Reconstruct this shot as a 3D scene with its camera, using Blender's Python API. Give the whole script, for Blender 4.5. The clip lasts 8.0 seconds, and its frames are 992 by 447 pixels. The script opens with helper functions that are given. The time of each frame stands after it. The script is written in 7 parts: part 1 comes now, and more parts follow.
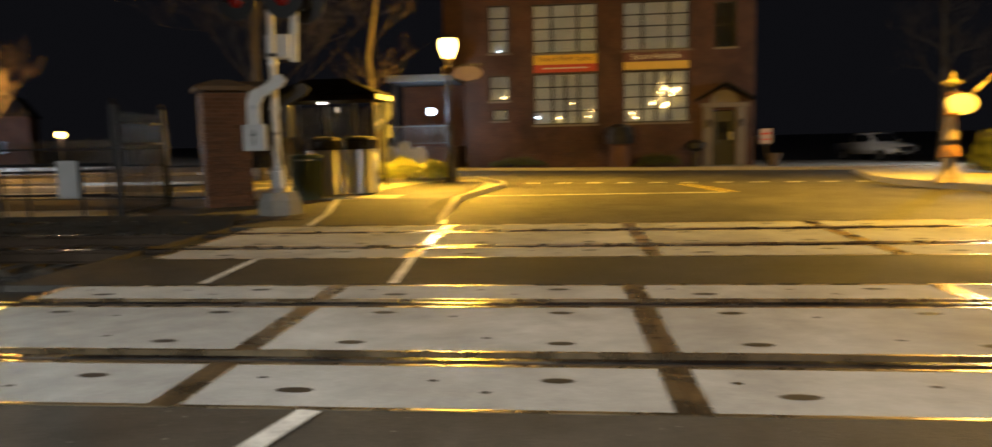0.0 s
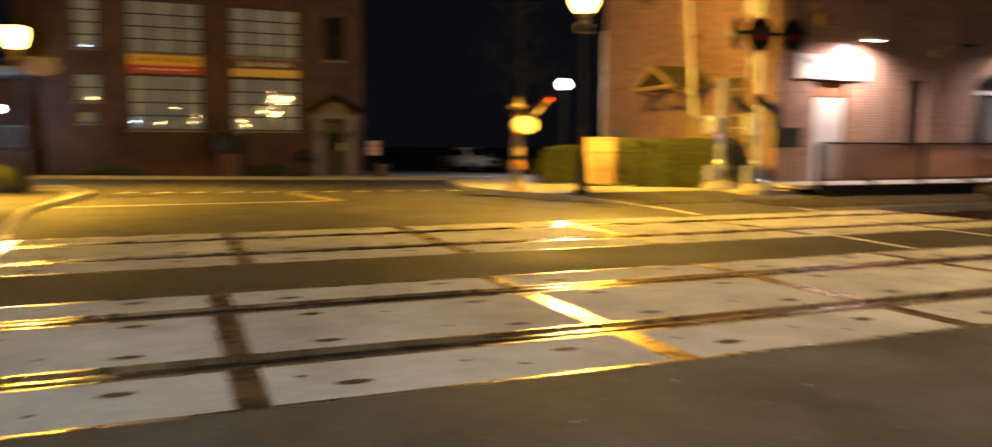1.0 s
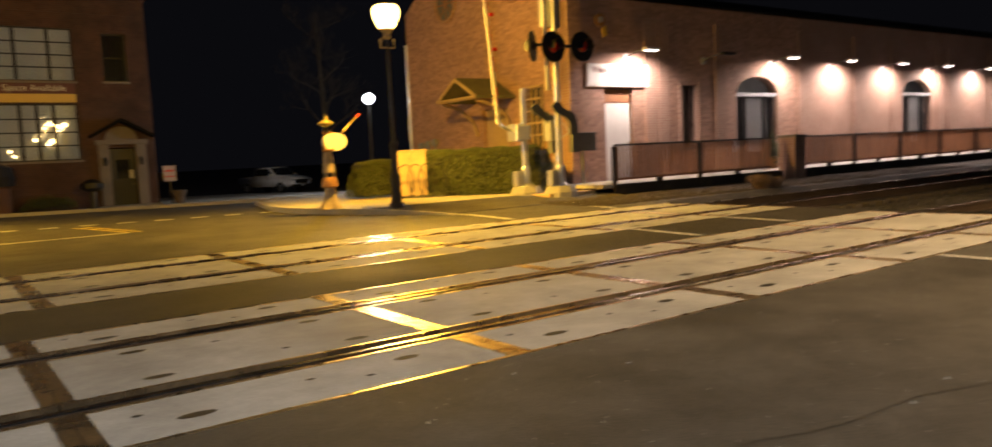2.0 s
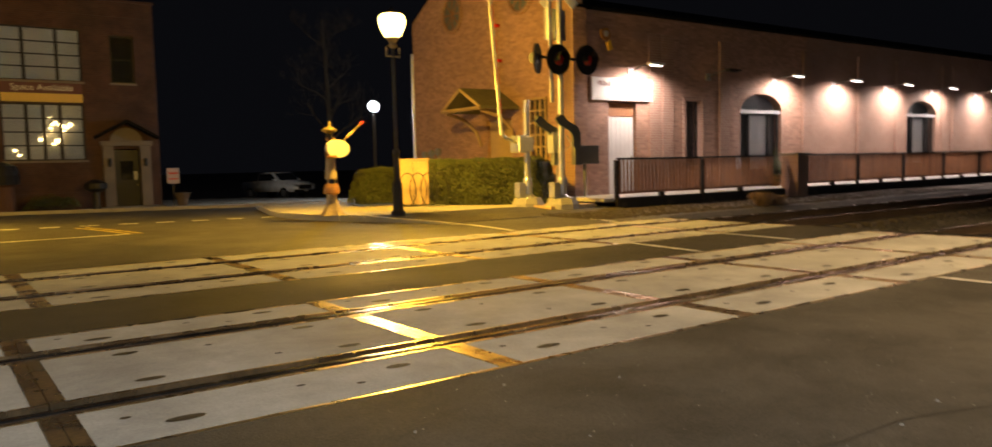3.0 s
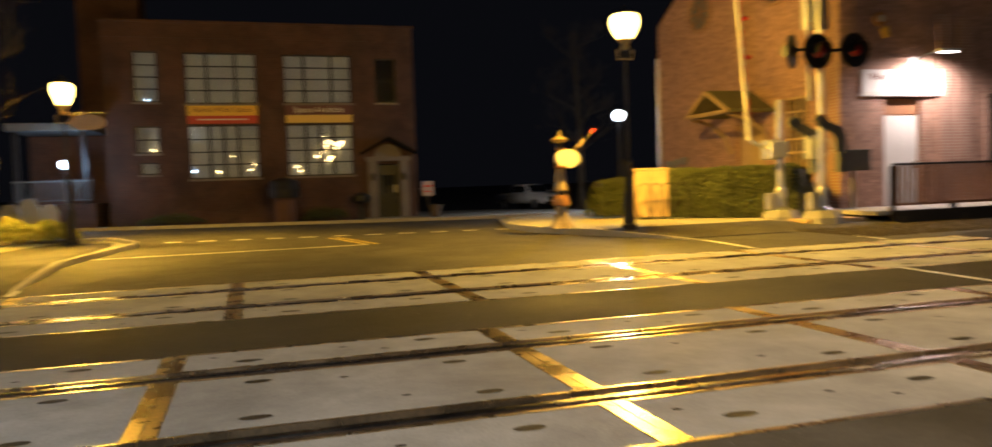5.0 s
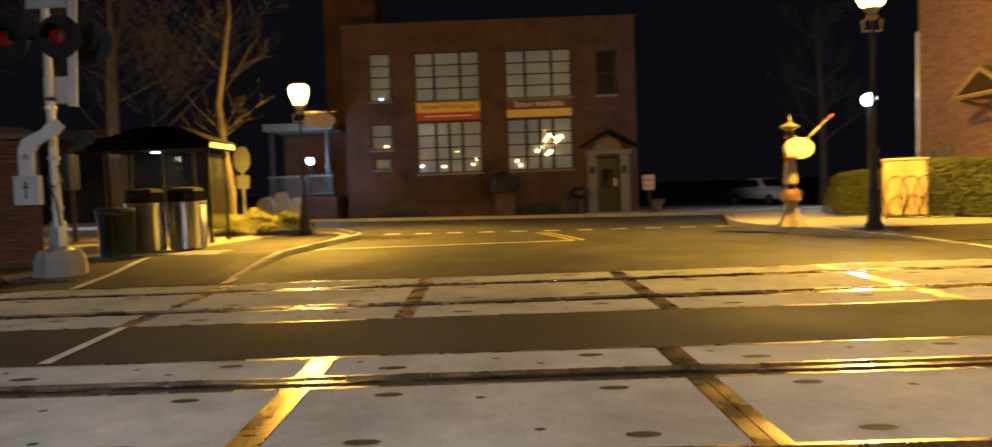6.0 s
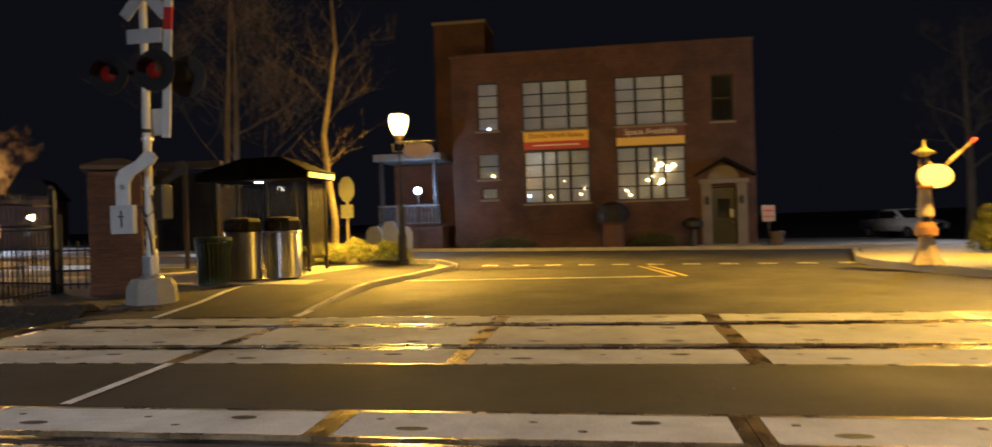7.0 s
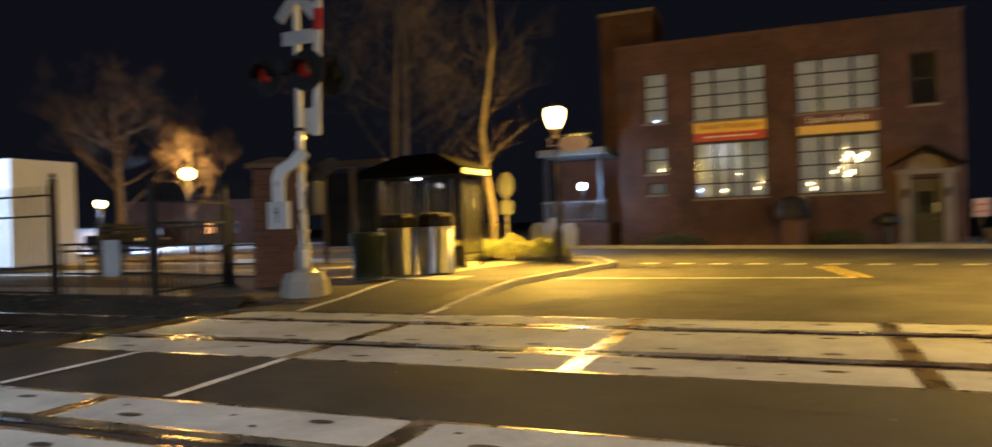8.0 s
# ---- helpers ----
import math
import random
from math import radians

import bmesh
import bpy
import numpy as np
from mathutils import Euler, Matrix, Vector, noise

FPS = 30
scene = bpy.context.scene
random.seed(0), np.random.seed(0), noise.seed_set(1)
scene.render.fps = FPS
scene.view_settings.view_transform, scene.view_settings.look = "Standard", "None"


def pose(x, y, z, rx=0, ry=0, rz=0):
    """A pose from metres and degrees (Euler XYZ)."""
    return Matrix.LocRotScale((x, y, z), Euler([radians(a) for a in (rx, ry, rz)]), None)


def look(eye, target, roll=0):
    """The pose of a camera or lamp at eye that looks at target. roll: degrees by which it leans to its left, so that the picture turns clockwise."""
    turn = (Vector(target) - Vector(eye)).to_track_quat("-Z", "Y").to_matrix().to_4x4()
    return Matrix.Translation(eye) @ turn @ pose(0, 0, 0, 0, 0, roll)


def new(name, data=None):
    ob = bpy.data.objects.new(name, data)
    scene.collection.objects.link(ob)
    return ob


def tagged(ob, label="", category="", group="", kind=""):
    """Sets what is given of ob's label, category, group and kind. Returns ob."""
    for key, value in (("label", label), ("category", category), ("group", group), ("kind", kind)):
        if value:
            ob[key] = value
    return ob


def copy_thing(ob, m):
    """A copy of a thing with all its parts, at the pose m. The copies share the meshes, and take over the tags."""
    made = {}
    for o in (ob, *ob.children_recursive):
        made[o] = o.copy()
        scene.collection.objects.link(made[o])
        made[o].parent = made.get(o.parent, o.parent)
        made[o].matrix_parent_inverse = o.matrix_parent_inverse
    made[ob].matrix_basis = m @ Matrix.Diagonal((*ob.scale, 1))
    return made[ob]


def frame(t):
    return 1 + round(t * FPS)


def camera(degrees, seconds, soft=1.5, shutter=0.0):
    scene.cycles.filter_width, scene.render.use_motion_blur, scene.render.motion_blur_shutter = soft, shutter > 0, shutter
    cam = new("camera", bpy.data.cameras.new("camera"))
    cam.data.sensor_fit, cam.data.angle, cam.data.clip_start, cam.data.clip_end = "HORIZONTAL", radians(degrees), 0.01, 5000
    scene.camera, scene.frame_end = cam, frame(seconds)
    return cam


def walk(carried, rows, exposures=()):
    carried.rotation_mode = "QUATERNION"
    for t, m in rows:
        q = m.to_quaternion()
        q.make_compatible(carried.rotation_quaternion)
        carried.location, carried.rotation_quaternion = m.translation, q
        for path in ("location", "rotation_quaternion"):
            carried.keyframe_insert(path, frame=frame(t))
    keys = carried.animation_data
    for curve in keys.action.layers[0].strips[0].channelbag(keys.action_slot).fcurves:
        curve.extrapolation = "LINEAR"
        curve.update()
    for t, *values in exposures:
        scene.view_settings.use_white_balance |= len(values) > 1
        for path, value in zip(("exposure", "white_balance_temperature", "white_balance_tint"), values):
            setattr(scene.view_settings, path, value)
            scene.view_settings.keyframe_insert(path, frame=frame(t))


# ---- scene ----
cam = camera(65.8, 8.0, soft=1.5, shutter=0.9)
PATH = [
    (0, (0.064, -0.822, 1.267), (-0.17, 1.152, 1.049), -1.4),
    (0.5, (0.186, -0.967, 1.275), (0.316, 1.017, 1.059), -0.2),
    (1, (0.334, -1.131, 1.268), (1.053, 0.725, 1.065), 0.2),
    (1.5, (0.251, -1.096, 1.239), (1.262, 0.616, 1.028), -3.1),
    (2, (0.134, -1.238, 1.281), (1.283, 0.389, 1.1), -2.8),
    (2.2, (0.139, -1.307, 1.291), (1.325, 0.294, 1.115), -2.3),
    (3.3, (0.213, -1.223, 1.27), (1.291, 0.457, 1.149), 0.2),
    (3.5, (0.319, -1.16, 1.254), (1.284, 0.588, 1.137), 0.3),
    (4, (0.581, -1.116, 1.25), (1.377, 0.716, 1.143), -0.2),
    (4.2, (0.688, -1.009, 1.223), (1.459, 0.834, 1.118), -0.5),
    (5.3, (1.444, -0.323, 1.246), (1.772, 1.647, 1.15), -2.0),
    (5.5, (1.541, -0.135, 1.211), (1.689, 1.858, 1.12), -1.7),
    (6, (1.842, 0.235, 1.199), (1.799, 2.232, 1.102), -2.1),
    (6.5, (2.122, 0.617, 1.221), (1.847, 2.596, 1.152), -2.6),
    (7, (2.304, 1.003, 1.213), (1.956, 2.972, 1.203), -1.8),
    (7.5, (2.51, 1.378, 1.202), (1.914, 3.287, 1.201), -1.1),
    (7.8, (2.59, 1.588, 1.18), (1.875, 3.453, 1.178), -1.6),
    (7.9, (2.617, 1.658, 1.172), (1.868, 3.51, 1.17), -1.74),
    (7.9667, (2.635, 1.705, 1.167), (1.866, 3.55, 1.165), -1.82),
    (8, (2.644, 1.728, 1.165), (1.856, 3.566, 1.162), -1.9),
]
walk(cam, [(t, look(eye, target, roll)) for t, eye, target, roll in PATH], [
    (0, 0.2, 6650, 13), (0.5, 0.12, 6500, 18), (1.0, -0.08, 6500, 17), (1.5, -0.16, 6500, 16), (2.0, -0.28, 6500, 16), (3.3, -0.36, 6400, 12), (4.2, -0.36, 6350, 12),
    (5.5, -0.26, 6000, 17), (6.5, 0.0, 5950, 20), (7.0, 0.15, 5800, 20), (7.5, 0.29, 5650, 18), (8.0, 0.39, 5500, 16)])

# ---- world and large lights ----
world = bpy.data.worlds.new("night")
scene.world = world
world.use_nodes = True
world.node_tree.nodes["Background"].inputs[0].default_value = (0.48, 0.50, 0.64, 1)
world.node_tree.nodes["Background"].inputs[1].default_value = 0.0075

SODIUM = (1.0, 0.545, 0.045)
COOL = (0.77, 0.90, 1.0)
NEUTRAL = (0.91, 0.95, 0.90)
WARM_WHITE = (1.0, 0.80, 0.70)


def lamp_light(name, place, watts, colour, radius=0.12, kind="POINT", target=None, cone=100):
    data = bpy.data.lights.new(name, kind)
    data.energy, data.color, data.shadow_soft_size = watts, colour, radius
    ob = new(name, data)
    if kind == "SPOT":
        data.spot_size, data.spot_blend = radians(cone), 0.6
        ob.matrix_world = look(place, target) if (place[0], place[1]) != (target[0], target[1]) else Matrix.Translation(place)
    else:
        ob.location = place
    return ob


LAMP_R = (8.78, 15.06)
LAMP_L = (-3.70, 20.6)
lamp_light("post_light", (*LAMP_R, 4.64), 2300, SODIUM, 0.16)
lamp_light("post_light", (*LAMP_R, 4.64), 5000, SODIUM, 0.16, "SPOT", (*LAMP_R, 0), 156)
lamp_light("post_light", (*LAMP_L, 3.86), 1100, SODIUM, 0.16)
lamp_light("post_light", (*LAMP_L, 3.86), 6600, SODIUM, 0.16, "SPOT", (*LAMP_L, 0), 158)
lamp_light("far_post_light", (15.6, 30.0, 3.95), 850, COOL, 0.15)
lamp_light("unseen_light_behind", (-4.5, -8.1, 7.6), 5900, NEUTRAL, 0.2, "SPOT", (-4.4, -7.5, 0), 158)
lamp_light("unseen_light_behind", (-4.5, -8.1, 7.5), 1500, NEUTRAL, 0.2)
lamp_light("unseen_light_behind", (13.5, -4.0, 7.6), 11500, (1.0, 0.64, 0.27), 0.2, "SPOT", (13.0, -2.6, 0), 125)
# unseen lamp, added with a narrow beam to brighten the trailer's side
lamp_light("unseen_light_behind", (-22.0, -2.1, 7.6), 24000, COOL, 0.2, "SPOT", (-21.5, 17.0, 1.5), 40)
lamp_light("orange_light", (-27.6, 31.6, 4.2), 3200, (1.0, 0.5, 0.09), 0.2)
lamp_light("orange_light", (-43.7, 39.6, 3.4), 1500, (1.0, 0.5, 0.09), 0.2)
lamp_light("yard_light", (-39.3, 39.6, 1.9), 6500, (0.5, 0.72, 1.0), 0.15)
lamp_light("bollard_light", (-18.7, 24.8, 1.85), 160, (1.0, 0.62, 0.34), 0.1)

# ---- materials ----


def mat(name, colour, rough=0.7, metal=0.0, grain=40.0, vary=0.25, blotch=1.2, bump=0.15, tint=None, emit=0.0, spec=0.5, per_object=0.0, stain=0.0, per_island=0.0):
    """Colour with fine grain and large blotches, in metres of the world."""
    m = bpy.data.materials.new(name)
    m.use_nodes = True
    n, l = m.node_tree.nodes, m.node_tree.links
    b = n["Principled BSDF"]
    b.inputs["Metallic"].default_value = metal
    b.inputs["Specular IOR Level"].default_value = spec
    pos = n.new("ShaderNodeNewGeometry")
    fine, big = n.new("ShaderNodeTexNoise"), n.new("ShaderNodeTexNoise")
    fine.inputs["Scale"].default_value, fine.inputs["Detail"].default_value = grain, 6
    big.inputs["Scale"].default_value, big.inputs["Detail"].default_value = blotch, 5
    l.new(pos.outputs["Position"], fine.inputs["Vector"])
    l.new(pos.outputs["Position"], big.inputs["Vector"])
    add = n.new("ShaderNodeMath")
    add.operation = "ADD"
    l.new(fine.outputs[0], add.inputs[0])
    l.new(big.outputs[0], add.inputs[1])
    ramp = n.new("ShaderNodeMapRange")
    ramp.inputs["From Min"].default_value, ramp.inputs["From Max"].default_value = 0.65, 1.35
    l.new(add.outputs[0], ramp.inputs["Value"])
    mix = n.new("ShaderNodeMix")
    mix.data_type = "RGBA"
    dark = tuple(c * (1 - vary) for c in colour)
    light = tint or tuple(min(1, c * (1 + vary)) for c in colour)
    mix.inputs["A"].default_value, mix.inputs["B"].default_value = (*dark, 1), (*light, 1)
    l.new(ramp.outputs[0], mix.inputs["Factor"])
    out = mix.outputs["Result"]
    if stain:
        st, sr, sm = n.new("ShaderNodeTexNoise"), n.new("ShaderNodeMapRange"), n.new("ShaderNodeMix")
        st.inputs["Scale"].default_value, st.inputs["Detail"].default_value = 0.9, 9
        st.inputs["Roughness"].default_value, st.inputs["Distortion"].default_value = 0.74, 0.25
        l.new(pos.outputs["Position"], st.inputs["Vector"])
        sr.inputs["From Min"].default_value, sr.inputs["From Max"].default_value = 0.36, 0.66
        sr.inputs["To Min"].default_value, sr.inputs["To Max"].default_value = 1 - stain, 1 + stain
        l.new(st.outputs[0], sr.inputs["Value"])
        sm.data_type, sm.blend_type = "RGBA", "MULTIPLY"
        sm.inputs["Factor"].default_value = 1.0
        l.new(out, sm.inputs["A"])
        l.new(sr.outputs[0], sm.inputs["B"])
        out = sm.outputs["Result"]
    if per_island:
        ihsv, irng = n.new("ShaderNodeHueSaturation"), n.new("ShaderNodeMapRange")
        irng.inputs["To Min"].default_value, irng.inputs["To Max"].default_value = 1 - per_island, 1 + per_island
        l.new(pos.outputs["Random Per Island"], irng.inputs["Value"])
        l.new(irng.outputs[0], ihsv.inputs["Value"])
        l.new(out, ihsv.inputs["Color"])
        out = ihsv.outputs["Color"]
    if per_object:
        info, hsv = n.new("ShaderNodeObjectInfo"), n.new("ShaderNodeHueSaturation")
        rng = n.new("ShaderNodeMapRange")
        rng.inputs["To Min"].default_value, rng.inputs["To Max"].default_value = 1 - per_object, 1 + per_object
        l.new(info.outputs["Random"], rng.inputs["Value"])
        l.new(rng.outputs[0], hsv.inputs["Value"])
        l.new(out, hsv.inputs["Color"])
        out = hsv.outputs["Color"]
    l.new(out, b.inputs["Base Color"])
    rr = n.new("ShaderNodeMapRange")
    rr.inputs["From Min"].default_value, rr.inputs["From Max"].default_value = 0.3, 0.7
    rr.inputs["To Min"].default_value, rr.inputs["To Max"].default_value = max(0.02, rough - 0.1), min(1, rough + 0.1)
    l.new(big.outputs[0], rr.inputs["Value"])
    l.new(rr.outputs[0], b.inputs["Roughness"])
    if bump:
        bp = n.new("ShaderNodeBump")
        bp.inputs["Strength"].default_value, bp.inputs["Distance"].default_value = bump, 0.01
        l.new(fine.outputs[0], bp.inputs["Height"])
        l.new(bp.outputs[0], b.inputs["Normal"])
    if emit:
        b.inputs["Emission Color"].default_value = (*colour, 1)
        b.inputs["Emission Strength"].default_value = emit
    return m


def brushed(name, colour, rough, drawn):
    """Metal brushed round an upright axis, which draws reflections out into upright streaks."""
    m = mat(name, colour, rough, 1.0, 30, 0.08, 3.0, 0.0)
    n, l = m.node_tree.nodes, m.node_tree.links
    t = n.new("ShaderNodeTangent")
    t.direction_type, t.axis = "RADIAL", "Z"
    b = n["Principled BSDF"]
    b.inputs["Anisotropic"].default_value, b.inputs["Anisotropic Rotation"].default_value = drawn, 0.25
    l.new(t.outputs[0], b.inputs["Tangent"])
    return m


def glow(name, colour, strength):
    m = bpy.data.materials.new(name)
    m.use_nodes = True
    b = m.node_tree.nodes["Principled BSDF"]
    b.inputs["Base Color"].default_value = (*colour, 1)
    b.inputs["Emission Color"].default_value = (*colour, 1)
    b.inputs["Emission Strength"].default_value = strength
    return m


def brick_mat(name, a, c, mortar, along, rough=0.8, soot=0.18):
    """Running bond, 0.215 x 0.075 m; along: 'x' or 'y' is the wall's length."""
    m = mat(name, a, rough, 0, 60, 0.2, 0.7, 0)
    n, l = m.node_tree.nodes, m.node_tree.links
    b = n["Principled BSDF"]
    pos, sep, com = n.new("ShaderNodeNewGeometry"), n.new("ShaderNodeSeparateXYZ"), n.new("ShaderNodeCombineXYZ")
    l.new(pos.outputs["Position"], sep.inputs[0])
    l.new(sep.outputs["X" if along == "x" else "Y"], com.inputs[0])
    l.new(sep.outputs["Z"], com.inputs[1])
    br = n.new("ShaderNodeTexBrick")
    br.inputs["Scale"].default_value = 1.0
    br.inputs["Brick Width"].default_value, br.inputs["Row Height"].default_value = 0.215, 0.078
    br.inputs["Mortar Size"].default_value = 0.011
    br.inputs["Mortar Smooth"].default_value = 0.3
    br.inputs["Color1"].default_value, br.inputs["Color2"].default_value, br.inputs["Mortar"].default_value = (*a, 1), (*c, 1), (*mortar, 1)
    l.new(com.outputs[0], br.inputs["Vector"])
    old = b.inputs["Base Color"].links[0].from_socket
    mix = n.new("ShaderNodeMix")
    mix.data_type, mix.blend_type = "RGBA", "MIX"
    mix.inputs["Factor"].default_value = 0.82
    l.new(old, mix.inputs["A"])
    l.new(br.outputs["Color"], mix.inputs["B"])
    st, sr, sm = n.new("ShaderNodeTexNoise"), n.new("ShaderNodeMapRange"), n.new("ShaderNodeMix")
    st.inputs["Scale"].default_value, st.inputs["Detail"].default_value, st.inputs["Roughness"].default_value = 0.55, 8, 0.68
    l.new(pos.outputs["Position"], st.inputs["Vector"])
    sr.inputs["From Min"].default_value, sr.inputs["From Max"].default_value = 0.35, 0.65
    sr.inputs["To Min"].default_value, sr.inputs["To Max"].default_value = 1 - soot, 1 + 0.6 * soot
    l.new(st.outputs[0], sr.inputs["Value"])
    sm.data_type, sm.blend_type = "RGBA", "MULTIPLY"
    sm.inputs["Factor"].default_value = 1.0
    l.new(mix.outputs["Result"], sm.inputs["A"])
    l.new(sr.outputs[0], sm.inputs["B"])
    l.new(sm.outputs["Result"], b.inputs["Base Color"])
    bp = n.new("ShaderNodeBump")
    bp.inputs["Strength"].default_value, bp.inputs["Distance"].default_value = 0.6, 0.012
    bp.invert = True
    l.new(br.outputs["Fac"], bp.inputs["Height"])
    l.new(bp.outputs[0], b.inputs["Normal"])
    return m


def glass_mat(name, tint, rough=0.03, coat=1.0):
    m = bpy.data.materials.new(name)
    m.use_nodes = True
    n, l = m.node_tree.nodes, m.node_tree.links
    b = n["Principled BSDF"]
    b.inputs["Base Color"].default_value = (*tint, 1)
    b.inputs["Roughness"].default_value = rough
    b.inputs["Transmission Weight"].default_value = coat
    b.inputs["IOR"].default_value = 1.45
    no, bp = n.new("ShaderNodeTexNoise"), n.new("ShaderNodeBump")
    no.inputs["Scale"].default_value = 3.0
    bp.inputs["Strength"].default_value, bp.inputs["Distance"].default_value = 0.25, 0.02
    l.new(no.outputs[0], bp.inputs["Height"])
    l.new(bp.outputs[0], b.inputs["Normal"])
    return m


